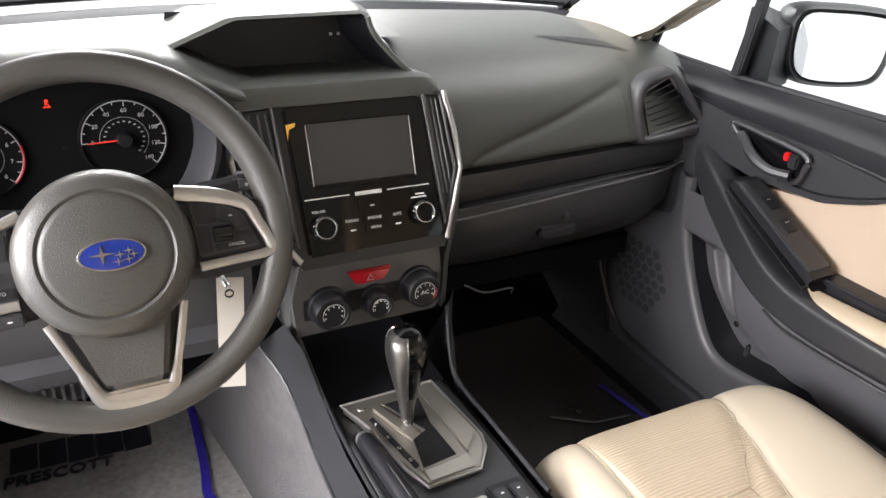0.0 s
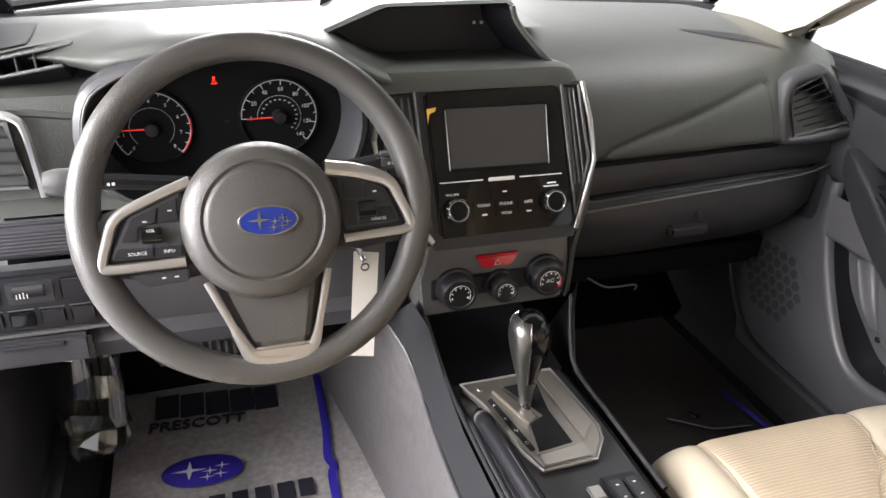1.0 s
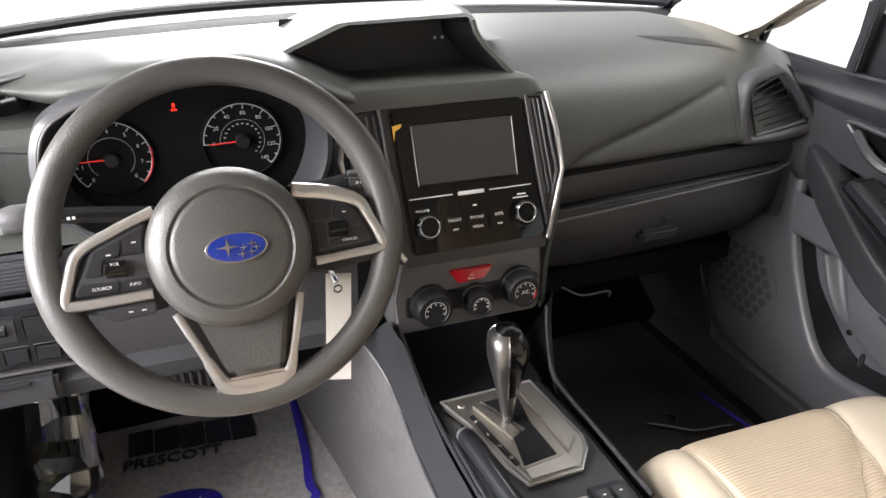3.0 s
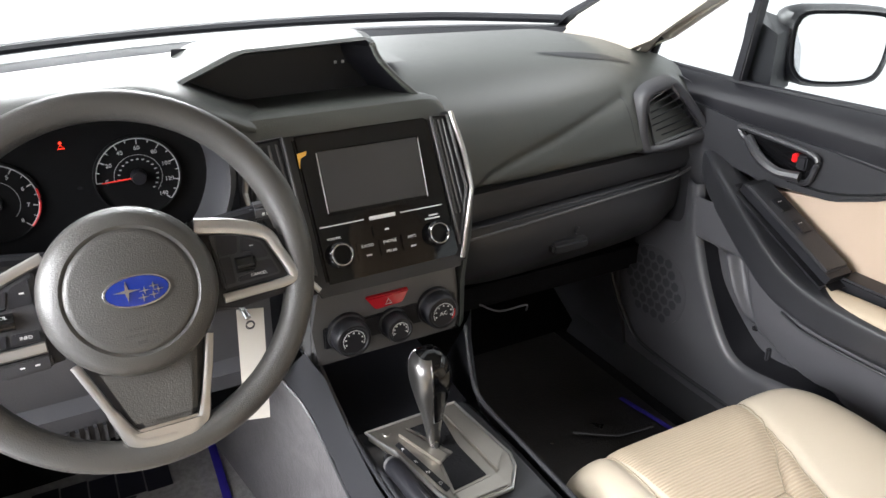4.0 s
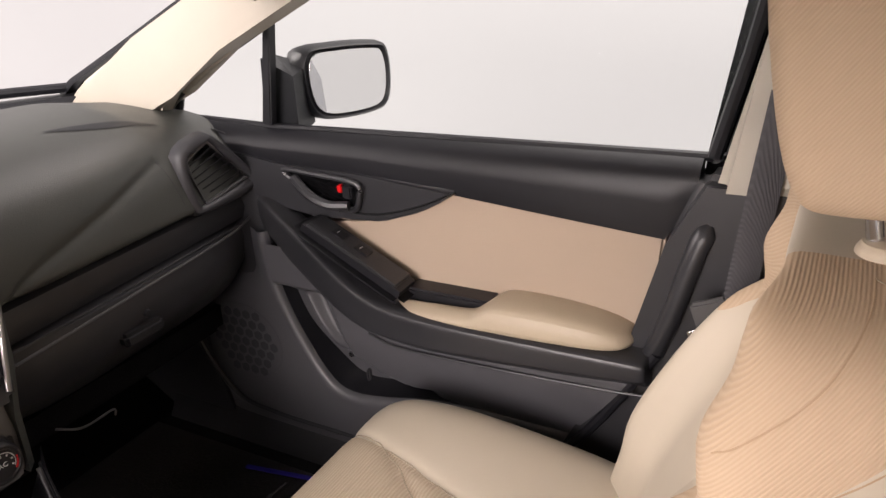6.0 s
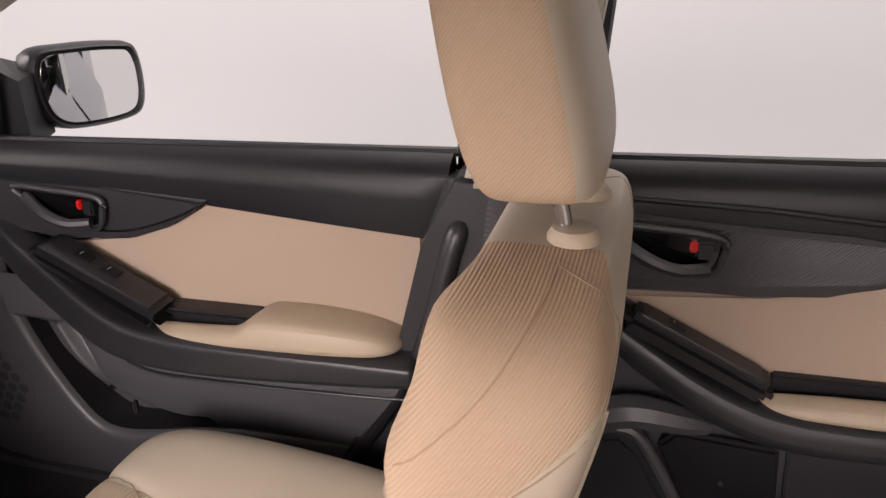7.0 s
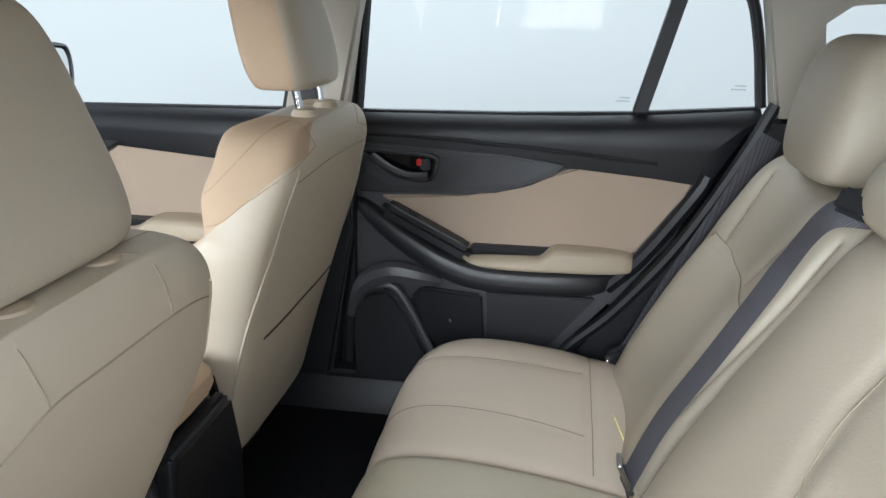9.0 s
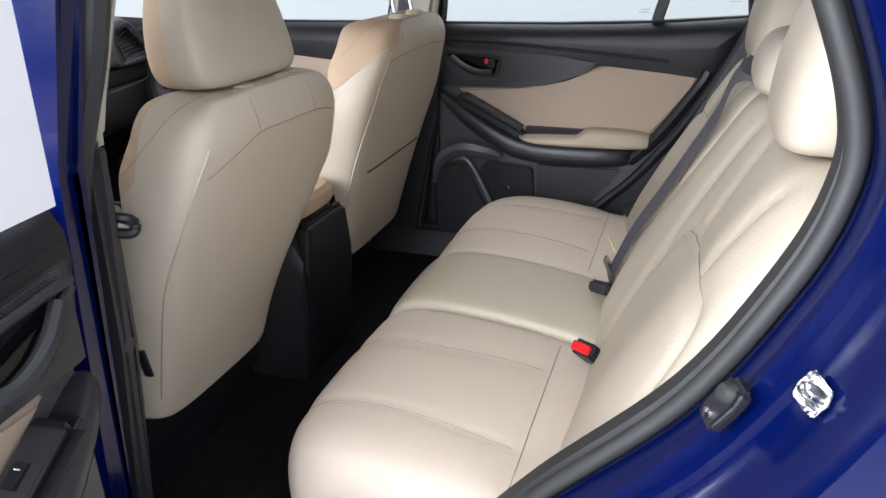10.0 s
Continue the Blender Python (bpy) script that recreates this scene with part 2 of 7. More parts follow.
def part(name, bm, mat, parent=None, label="", smooth=35.0):
    ob = new(name, finish(bm, name, mat, smooth))
    if parent is not None:
        ob.parent = parent
    if label:
        ob["label"] = label
    return ob


def thing(name, label, category, group="", kind=""):
    return tagged(new(name), label, category, group, kind)


def prism(poly, axis, a, b, bevel=0.0, seg=2):
    """A polygon given in the two other axes, in order (x, y, z), drawn out along axis from a to b."""
    bm = bmesh.new()
    i = "xyz".index(axis)

    def at(p, k):
        q = list(p)
        q.insert(i, k)
        return q
    lo = [bm.verts.new(at(p, a)) for p in poly]
    hi = [bm.verts.new(at(p, b)) for p in poly]
    n = len(poly)
    bm.faces.new(lo)
    bm.faces.new(hi[::-1])
    for k in range(n):
        bm.faces.new((lo[k], hi[k], hi[(k + 1) % n], lo[(k + 1) % n]))
    if bevel:
        bmesh.ops.bevel(bm, geom=bm.edges[:], offset=bevel, segments=seg, affect="EDGES", clamp_overlap=True)
    return bm


def box(x0, x1, y0, y1, z0, z1, bevel=0.0, seg=2):
    return prism([(x0, y0), (x1, y0), (x1, y1), (x0, y1)], "z", z0, z1, bevel, seg)


def loft(rings, closed=True, caps=True, mats=None):
    """Skins rings of equal length. mats: a function of (row, column) that gives the material slot."""
    bm = bmesh.new()
    vs = [[bm.verts.new(p) for p in r] for r in rings]
    n = len(rings[0])
    for i in range(len(rings) - 1):
        for j in range(n if closed else n - 1):
            f = bm.faces.new((vs[i][j], vs[i][(j + 1) % n], vs[i + 1][(j + 1) % n], vs[i + 1][j]))
            if mats:
                f.material_index = mats(i, j)
    if caps and closed:
        bm.faces.new(vs[0][::-1])
        bm.faces.new(vs[-1])
    return bm


def spline(pts, n, loop=False):
    """Catmull-Rom points through pts, n to a span."""
    P = [Vector(p) for p in pts]
    out, m = [], len(P)
    for i in range(m if loop else m - 1):
        p1, p2 = P[i], P[(i + 1) % m]
        p0 = P[i - 1] if (loop or i > 0) else p1 * 2 - p2
        p3 = P[(i + 2) % m] if (loop or i + 2 < m) else p2 * 2 - p1
        for k in range(n):
            t = k / n
            out.append(0.5 * (2 * p1 + (p2 - p0) * t + (2 * p0 - 5 * p1 + 4 * p2 - p3) * t * t + (3 * p1 - p0 - 3 * p2 + p3) * t ** 3))
    if not loop:
        out.append(P[-1])
    return out


def tube(pts, r, sides=8, loop=False, flat=1.0, up=(0, 0, 1)):
    """A round or flattened rod along points; r may be a list."""
    P = [Vector(p) for p in pts]
    rings = []
    n = len(P)
    for i, p in enumerate(P):
        d = (P[(i + 1) % n] - P[i - 1]) if (loop or 0 < i < n - 1) else (P[1] - P[0] if i == 0 else P[-1] - P[-2])
        d.normalize()
        s = d.cross(Vector(up))
        if s.length < 1e-4:
            s = d.cross(Vector((1, 0, 0)))
        s.normalize()
        u = s.cross(d)
        k = r[i] if isinstance(r, (list, tuple)) else r
        rings.append([p + k * (math.cos(a) * s + flat * math.sin(a) * u) for a in [2 * math.pi * j / sides for j in range(sides)]])
    if loop:
        rings.append(rings[0])
        bm = bmesh.new()
        vs = [[bm.verts.new(q) for q in ring] for ring in rings[:-1]]
        for i in range(n):
            for j in range(sides):
                bm.faces.new((vs[i][j], vs[i][(j + 1) % sides], vs[(i + 1) % n][(j + 1) % sides], vs[(i + 1) % n][j]))
        return bm
    return loft(rings)


def turned(profile, axis_m, sides=32, caps=True):
    """A profile of (radius, height) turned about the z axis of the pose axis_m."""
    rings = [[axis_m @ Vector((r * math.cos(a), r * math.sin(a), h)) for a in [2 * math.pi * j / sides for j in range(sides)]] for r, h in profile]
    return loft(rings, True, caps)


def moved(bm, m):
    bmesh.ops.transform(bm, matrix=m, verts=bm.verts[:])
    return bm


def super_ring(cx, cy, z, a, b, e=3.0, n=28):
    out = []
    for k in range(n):
        t = 2 * math.pi * k / n
        c, s = math.cos(t), math.sin(t)
        out.append((cx + a * math.copysign(abs(c) ** (2 / e), c), cy + b * math.copysign(abs(s) ** (2 / e), s), z))
    return out


def ease(a, b, v):
    t = min(1.0, max(0.0, (v - a) / (b - a)))
    return t * t * (3 - 2 * t)


def interp(table, t):
    for (a, *va), (b, *vb) in zip(table, table[1:]):
        if t <= b:
            w = max(0.0, (t - a) / (b - a))
            w = w * w * (3 - 2 * w) * 0.4 + w * 0.6
            return [p * (1 - w) + q * w for p, q in zip(va, vb)]
    return list(table[-1][1:])


def refine(rings, rows, cols):
    """A denser set of closed rings through the given ones."""
    wide = [spline(r, cols, True) for r in rings]
    per = [spline([w[j] for w in wide], rows) for j in range(len(wide[0]))]
    return [[per[j][i] for j in range(len(per))] for i in range(len(per[0]))]


def drape(ob, pts, n=6, off=0.0):
    """A smooth line through pts, laid on the skin of ob."""
    bpy.context.view_layer.update()
    tree = BVHTree.FromObject(ob, bpy.context.evaluated_depsgraph_get())
    near = [tree.find_nearest(Vector(p))[0] for p in pts]
    out = []
    for p in spline(near, n):
        hit, nrm, _, _ = tree.find_nearest(p)
        out.append(hit + nrm * off)
    return [out[0]] + [out[i - 1] * 0.25 + out[i] * 0.5 + out[i + 1] * 0.25 for i in range(1, len(out) - 1)] + [out[-1]]


def crease(ob, lines, depth=0.004, width=0.006, levels=3):
    """Presses sewn grooves into the skin of ob along the given lines."""
    for m in ob.modifiers:
        m.levels = levels
    bpy.context.view_layer.update()
    me = bpy.data.meshes.new_from_object(ob.evaluated_get(bpy.context.evaluated_depsgraph_get()))
    ob.modifiers.clear()
    n = len(me.vertices)
    co, nr = np.empty(n * 3), np.empty(n * 3)
    me.vertices.foreach_get("co", co)
    me.vertices.foreach_get("normal", nr)
    co, nr = co.reshape(n, 3), nr.reshape(n, 3)
    near = np.full(n, 1e9)
    for line in lines:
        P = np.array([tuple(p) for p in line])
        for a, b in zip(P[:-1], P[1:]):
            d = b - a
            t = np.clip(((co - a) @ d) / max(1e-12, d @ d), 0, 1)
            near = np.minimum(near, np.linalg.norm(co - a - t[:, None] * d, axis=1))
    co = co - nr * (depth * np.exp(-(near / width) ** 2) + 0.6 * depth * np.exp(-(near / (3.5 * width)) ** 2))[:, None]
    me.vertices.foreach_set("co", co.ravel())
    me.update()
    old = ob.data
    ob.data = me
    bpy.data.meshes.remove(old)
    return ob


def lettering(text, size, m, mat, parent, name="lettering", depth=0.0004):
    """Text as a mesh, with the built-in font, centred on the pose m (reads along its x, stands along its y)."""
    cu = bpy.data.curves.new(name, "FONT")
    cu.body, cu.size, cu.extrude, cu.align_x, cu.align_y = text, size, depth, "CENTER", "CENTER"
    cu.resolution_u = 2
    tmp = bpy.data.objects.new(name, cu)
    scene.collection.objects.link(tmp)
    bpy.context.view_layer.update()
    me = bpy.data.meshes.new_from_object(tmp.evaluated_get(bpy.context.evaluated_depsgraph_get()))
    bpy.data.objects.remove(tmp)
    me.materials.clear()
    me.materials.append(M[mat])
    ob = new(name, me)
    ob.parent = parent
    ob.matrix_basis = m
    return ob

# ---- surroundings ----
g = part("ground", box(-7, 7, -7, 7, -0.05, 0.0), "ground")
tagged(g, "pale smooth floor of a bright photo booth", "floor", kind="structure")
# wall light is emission; the unseen left side has none, to cut light
bd = part("backdrop", loft([super_ring(-0.75, -0.8, z, 3.6 * f, 4.6 * f, 4, 72) for z, f in ((0.002, 0.68), (0.02, 0.76), (0.09, 0.85), (0.22, 0.92), (0.45, 0.97), (0.8, 1.0), (3.2, 1.0), (3.9, 0.95), (4.2, 0.8), (4.3, 0.05))], True, False, lambda i, j: 1 if 28 <= j <= 44 else 0), ["wall", "unlit_wall"])
tagged(bd, "seamless white booth wall with its light as emission and an unseen unlit left side", "wall", kind="structure")

# ---- car shell ----
MIR = Matrix.Scale(-1, 4, (1, 0, 0))


def sided(bm, s):
    return bm if s > 0 else moved(bm, MIR)


floor_ob = part("floor", box(-0.72, 0.72, -2.4, 0.75, 0.33, 0.38), "carpet")
tagged(floor_ob, "black carpeted car floor", "car floor", kind="structure")
fire = part("wall_front", loft([[(x, y, z) for x in (-0.74, 0.74)] for y, z in ((0.40, 0.372), (0.54, 0.46), (0.61, 0.62), (0.64, 0.9))], False, False), "carpet")
fire.modifiers.new("thick", "SOLIDIFY").thickness = 0.02
tagged(fire, "black carpeted footwell bulkhead", "bulkhead", kind="structure")

# headliner with a slight crown
rows = []
for y in np.linspace(0.0, -2.4, 14):
    z = 1.47 - 0.10 * max(0.0, (y + 0.35) / 0.35) ** 1.5 - 0.05 * max(0.0, (-1.6 - y) / 0.8) ** 2
    rows.append([(x, y, z - 0.09 * abs(x / 0.66) ** 4) for x in np.linspace(-0.66, 0.66, 15)])
ceil = part("ceiling", loft(rows, False, False), "headliner")
ceil.modifiers.new("thick", "SOLIDIFY").thickness = 0.015
tagged(ceil, "pale fabric headliner of the car roof", "headliner", kind="structure")
roof_rows = [[(x * 1.06, y, z + 0.05) for x, y, z in r] for r in rows]
roof = part("roof", loft(roof_rows, False, False), "paint")
roof.modifiers.new("thick", "SOLIDIFY").thickness = 0.004
tagged(roof, "glossy blue car roof panel", "roof", kind="structure")

# bonnet seen beyond the windscreen
rows = [[(x, y, z - 0.10 * abs(x / 0.8) ** 3) for x in np.linspace(-0.8, 0.8, 13)] for y, z in ((0.74, 0.98), (0.9, 0.97), (1.3, 0.90), (1.6, 0.80), (1.75, 0.65))]
bon = part("bonnet", loft(rows, False, False), "paint")
bon.modifiers.new("thick", "SOLIDIFY").thickness = 0.01
tagged(bon, "glossy blue car bonnet beyond the windscreen", "bonnet", kind="structure")
# windscreen and cowl
ws = part("window_1", loft([[(x, 0.80 - 0.22 * abs(x / 0.7) ** 2.2, 1.05) for x in np.linspace(-0.7, 0.7, 15)], [(x * 0.86, -0.02 - 0.05 * abs(x / 0.7) ** 2, 1.40) for x in np.linspace(-0.7, 0.7, 15)]], False, False), "glass")
ws.visible_shadow = False
tagged(ws, "clear sloping windscreen", "windscreen", kind="structure")
cowl = thing("cowl", "black plastic cowl strip below the windscreen with wiper blade", "cowl", kind="structure")
part("cowl_strip", loft([[(x, y + 0.0 - 0.24 * abs(x / 0.72) ** 2.2, z) for x in np.linspace(-0.72, 0.72, 15)] for y, z in ((0.70, 1.06), (0.74, 1.085), (0.80, 1.085), (0.90, 1.05))], False, False), "black", cowl)
part("wiper", tube([(x, 0.79 - 0.24 * abs(x / 0.72) ** 2.2, 1.105 - 0.03 * max(0.0, abs(x) - 0.45)) for x in np.linspace(-0.70, 0.70, 18)], 0.010), "black", cowl)

# pillars
for s, tag in ((1, "right"), (-1, "left")):
    a = part("pillar_a", sided(prism([(0.40, 1.045), (0.301, 1.05), (0.243, 1.112), (0.10, 1.187), (-0.09, 1.276), (-0.35, 1.385), (-0.30, 1.45), (-0.10, 1.385), (0.146, 1.279), (0.309, 1.205), (0.50, 1.11), (0.56, 1.06)], "x", 0.665, 0.725, 0.016, 3), s), "pillar")
    if s < 0:
        a.location.x = -0.08
    tagged(a, "beige plastic windscreen pillar trim", "pillar", kind="structure")
    e = part("pillar_a_skin", sided(prism([(0.60, 1.06), (0.54, 1.108), (0.309, 1.210), (0.146, 1.284), (-0.2, 1.430), (-0.2, 1.438), (0.15, 1.293), (0.313, 1.219), (0.55, 1.115), (0.62, 1.06)], "x", 0.69, 0.72, 0.002), s), "black")
    tagged(e, "black windscreen edge seal along the pillar", "pillar", kind="structure")
    b = thing("pillar_b", "beige and black plastic centre pillar trim", "pillar", kind="structure")
    k = 0.0 if s > 0 else -0.026
    part("upper_trim", sided(prism([(-0.725, 1.02), (-0.80, 1.02), (-0.862 + 2 * k, 1.04), (-0.905 + k, 1.30), (-0.925 + k, 1.42), (-0.82, 1.42), (-0.775, 1.25)], "x", 0.66, 0.72 if s > 0 else 0.684, 0.014 if s > 0 else 0.008, 3), s), "pillar", b, "beige upper pillar trim")
    if s < 0:
        part("edge_trim", sided(prism([(-0.86, 0.44), (-0.905, 0.44), (-0.928, 0.80), (-0.943, 1.06), (-0.86, 1.06)], "x", 0.687, 0.716, 0.010, 4), s), "trim", b, "dark lower pillar edge trim")
        part("upper_edge_trim", sided(prism([(-0.86, 1.063), (-0.943, 1.063), (-0.985, 1.22), (-1.02, 1.42), (-0.86, 1.42)], "x", 0.687, 0.716, 0.010, 4), s), "pillar", b, "beige upper pillar edge")
    part("lower_trim", sided(prism([(-0.705, 1.04), (-0.665, 0.935), (-0.622, 0.775), (-0.575, 0.664), (-0.49, 0.50), (-0.44, 0.39), (-0.80, 0.39), (-0.868 + 0.5 * k, 0.80), (-0.868 + 2 * k, 1.04)], "x", 0.675, 0.74, 0.014, 3), s), "trim", b, "black lower pillar trim")
    part("belt_height_cover", sided(tube(spline([(0.680, -0.722, 0.972), (0.674, -0.712, 0.945), (0.671, -0.700, 0.90), (0.669, -0.682, 0.83), (0.671, -0.664, 0.775), (0.678, -0.655, 0.748)], 5), [0.008, 0.013, 0.016, 0.018] + [0.0185] * 18 + [0.018, 0.016, 0.012, 0.007], 14, False, 0.8), s), "trim", b, "dark rounded seat belt cover")
    part("skin", sided(prism([(-0.70, 1.05), (-0.74, 1.30), (-0.76, 1.42)] + ([(-0.905, 1.42), (-0.886, 1.30), (-0.868, 1.05), (-0.90, 0.30)] if s > 0 else [(-1.035, 1.42), (-1.01, 1.25), (-0.955, 1.05), (-0.93, 0.30)]) + [(-0.64, 0.30)], "x", 0.755, 0.79, 0.008), s), "gloss" if s > 0 else "paint", b, "glossy outer pillar skin")
    part("door_seal", sided(tube(spline([(0.745, -0.878, 1.42), (0.745, -0.866, 1.2), (0.745, -0.852, 1.0), (0.745, -0.845, 0.7), (0.745, -0.83, 0.42)] if s > 0 else [(0.736, -1.03, 1.42), (0.736, -0.992, 1.2), (0.736, -0.93, 1.03), (0.736, -0.908, 0.90), (0.736, -0.885, 0.70), (0.736, -0.84, 0.42)], 6), 0.017), s), "rubber", b, "grey rubber door seal")

    if s < 0:
        part("belt_guide", tube(spline([(-0.692, -0.915, 0.966), (-0.684, -0.938, 0.964), (-0.674, -0.944, 0.955), (-0.680, -0.942, 0.944), (-0.692, -0.918, 0.947)], 5), 0.007, 8), "black", b, "black belt guide loop")

# rear side structure: right (door shut) and left (opening)
cp = thing("pillar_c", "beige rear pillar trim above black wheel arch trim", "pillar", kind="structure")
part("upper_trim", prism([(-1.70, 1.075), (-1.665, 1.28), (-1.62, 1.42), (-2.25, 1.42), (-2.15, 1.30), (-1.80, 1.285), (-1.754, 1.25), (-1.762, 1.19), (-1.80, 1.14), (-1.95, 1.10), (-1.95, 1.075)], "x", 0.655, 0.72, 0.008, 3), "pillar", cp, "beige pillar trim")
part("arch_trim", prism([(-1.70, 1.085), (-1.665, 1.03), (-1.557, 0.821), (-1.44, 0.66), (-1.324, 0.545), (-1.28, 0.42), (-1.7, 0.42), (-2.2, 0.42), (-2.2, 1.085)], "x", 0.66, 0.73, 0.02, 3), "black", cp, "black wheel arch trim")
part("door_seal", tube(spline([(0.665, -1.70, 1.10), (0.662, -1.655, 1.0), (0.66, -1.557, 0.821), (0.66, -1.44, 0.665), (0.66, -1.33, 0.55), (0.66, -1.30, 0.42)], 6), 0.013), "black", cp)
part("rear_glass", prism([(-1.74, 1.09), (-1.74, 1.31), (-2.3, 1.31), (-2.3, 1.09)], "x", 0.73, 0.735), "glass", cp).visible_shadow = False
part("outer_skin", prism([(-1.72, 1.06), (-2.4, 1.06), (-2.4, 0.3), (-1.30, 0.3), (-1.45, 0.62), (-1.62, 0.86)], "x", 0.76, 0.80, 0.01), "paint", cp, "glossy blue rear quarter skin")
tail = thing("tailgate", "inside of the closed tailgate with its window", "tailgate", kind="structure")
part("panel", box(-0.7, 0.7, -2.42, -2.36, 0.3, 1.02, 0.02), "black", tail)
part("pane", box(-0.62, 0.62, -2.39, -2.385, 1.02, 1.36), "glass", tail).visible_shadow = False
shelf = part("parcel_floor", box(-0.66, 0.66, -2.38, -1.78, 0.60, 0.64, 0.01), "carpet")
tagged(shelf, "black carpeted load floor behind the rear seat", "load floor", kind="structure")

# inner side walls and kick panels that close the shell
for s, y1 in ((1, -2.4), (-1, 0.40)):
    sw_ = part("wall_right" if s > 0 else "wall_left", sided(prism([(0.66, 0.33), (0.66, 1.02), (y1, 1.02), (y1, 0.33)], "x", 0.744, 0.754), s), "black")
    tagged(sw_, "black inner side of the car body", "body side", kind="structure")
    kp = part("kick_panel", sided(prism([(0.62, 0.36), (0.62, 0.95), (0.28, 0.95), (0.27, 0.55), (0.20, 0.44), (0.20, 0.36)] if s > 0 else [(0.62, 0.36), (0.62, 0.95), (0.30, 0.95), (0.20, 0.74), (0.0, 0.69), (-0.20, 0.67), (-0.20, 0.36)], "x", 0.66 if s > 0 else 0.70, 0.742, 0.015, 3), s), "grille")
    tagged(kp, "dark carpeted kick panel in the footwell", "kick panel", kind="structure")
    si = part("sill_trim", sided(prism([(0.62, 0.36), (0.68, 0.455), (0.742 if s > 0 else 0.80, 0.455), (0.742 if s > 0 else 0.80, 0.33), (0.62, 0.33)], "y", -1.35 if s > 0 else -0.62, 0.4, 0.012, 3), s), "trim")
    tagged(si, "black plastic door sill trim", "sill trim", kind="structure")

# left rear door opening: profile swept along the arch
arch = [(-1.30, 0.50), (-1.36, 0.58), (-1.45, 0.69), (-1.585, 0.835), (-1.665, 0.975), (-1.695, 1.065), (-1.692, 1.13), (-1.655, 1.225), (-1.60, 1.33), (-1.54, 1.42)]
arch = [tuple(v)[1:] for v in spline([(0, *p) for p in arch], 6)]


def swept(profile, mat, name, parent, label=""):
    """profile: (x, outward offset) points carried along the arch."""
    rings = []
    for i, (y, z) in enumerate(arch):
        y0, z0 = arch[max(0, i - 1)]
        y1, z1 = arch[min(len(arch) - 1, i + 1)]
        d = Vector((y1 - y0, z1 - z0)).normalized()
        nrm = (-d.y, d.x)
        rings.append([(x, y + nrm[0] * o, z + nrm[1] * o) for x, o in profile])
    return part(name, loft(rings, False, False), mat, parent, label)


lo = thing("pillar_c_left", "blue painted rear door opening with rubber seal and latch striker", "door opening", kind="structure")
swept([(-0.60, 0.05), (-0.612, 0.012), (-0.640, -0.006), (-0.662, -0.004), (-0.672, 0.012)], "rubber", "inner_trim", lo, "black inner trim strip")
part("door_seal", tube([(-0.690, y - 0.002, z) for y, z in arch], 0.010, 12, False, 1.0, (1, 0, 0)), "rubber", lo, "grey rubber door seal")
swept([(-0.672, 0.016), (-0.715, 0.014), (-0.735, 0.02), (-0.752, 0.042), (-0.79, 0.055), (-0.825, 0.06), (-0.843, 0.07), (-0.85, 0.095), (-0.856, 0.2), (-0.858, 0.42)], "paint", "jamb", lo, "glossy blue painted door jamb")
swept([(-0.742, 0.034), (-0.748, 0.028), (-0.756, 0.034), (-0.756, 0.046)], "paint", "jamb_flange", lo)
sill = part("sill", prism([(-0.70, 0.40), (-0.74, 0.43), (-0.80, 0.42), (-0.85, 0.36), (-0.85, 0.2), (-0.70, 0.2)], "y", -1.75, -0.64, 0.01), "paint")
tagged(sill, "glossy blue door sill", "sill", kind="structure")
# latch striker and rubber bumper on the jamb
def on_jamb(x, y, z):
    """A pose on the door jamb: its y leaves the metal, its z follows the arch upwards."""
    n = Vector((-0.45, 0.78, 0.45)).normalized()
    w = Vector((0, -0.5, 0.87))
    w = (w - n * w.dot(n)).normalized()
    u = n.cross(w)
    return Matrix(((u.x, n.x, w.x, x), (u.y, n.y, w.y, y), (u.z, n.z, w.z, z), (0, 0, 0, 1)))


ST = on_jamb(-0.778, -1.686, 0.921)
strk = thing("latch_striker", "bright zinc door latch striker bolted to the blue jamb", "striker")
strk.matrix_basis = ST @ Matrix.Diagonal((0.52, 0.52, 0.52, 1))
part("plate", prism([(-0.032, -0.024), (0.026, -0.03), (0.034, -0.008), (0.03, 0.026), (-0.022, 0.028), (-0.034, 0.006)], "y", -0.006, 0.004, 0.003), "chrome", strk)
part("loop", prism([(-0.026, 0.0), (-0.022, 0.024), (-0.008, 0.03), (0.012, 0.026), (0.022, 0.0), (0.013, 0.0), (0.007, 0.016), (-0.008, 0.019), (-0.015, 0.014), (-0.017, 0.0)], "z", -0.002, 0.010, 0.003), "chrome", strk)
part("bridge", prism([(-0.03, -0.004), (-0.026, 0.016), (0.0, 0.020), (0.024, 0.012), (0.028, -0.004)], "z", -0.014, -0.006, 0.003), "chrome", strk)
for x, z in ((-0.012, -0.019), (0.02, 0.018)):
    part("bolt", turned([(0.001, 0.010), (0.006, 0.0095), (0.009, 0.006), (0.009, 0.0)], pose(x, 0.002, z, -90), 12), "chrome", strk)
bmp = thing("door_bumper", "grey rubber door stop with a bright screw on the jamb", "bumper")
bmp.matrix_basis = on_jamb(-0.752, -1.622, 0.882)
part("block", prism([(-0.014, -0.026), (0.014, -0.026), (0.017, -0.008), (0.014, 0.026), (-0.014, 0.026), (-0.017, 0.008)], "y", -0.010, 0.006, 0.005, 3), "black", bmp)
part("stop", turned([(0.001, 0.011), (0.007, 0.010), (0.010, 0.005), (0.011, 0.0)], pose(0, 0.003, 0.012, -90), 16), "rubber", bmp)
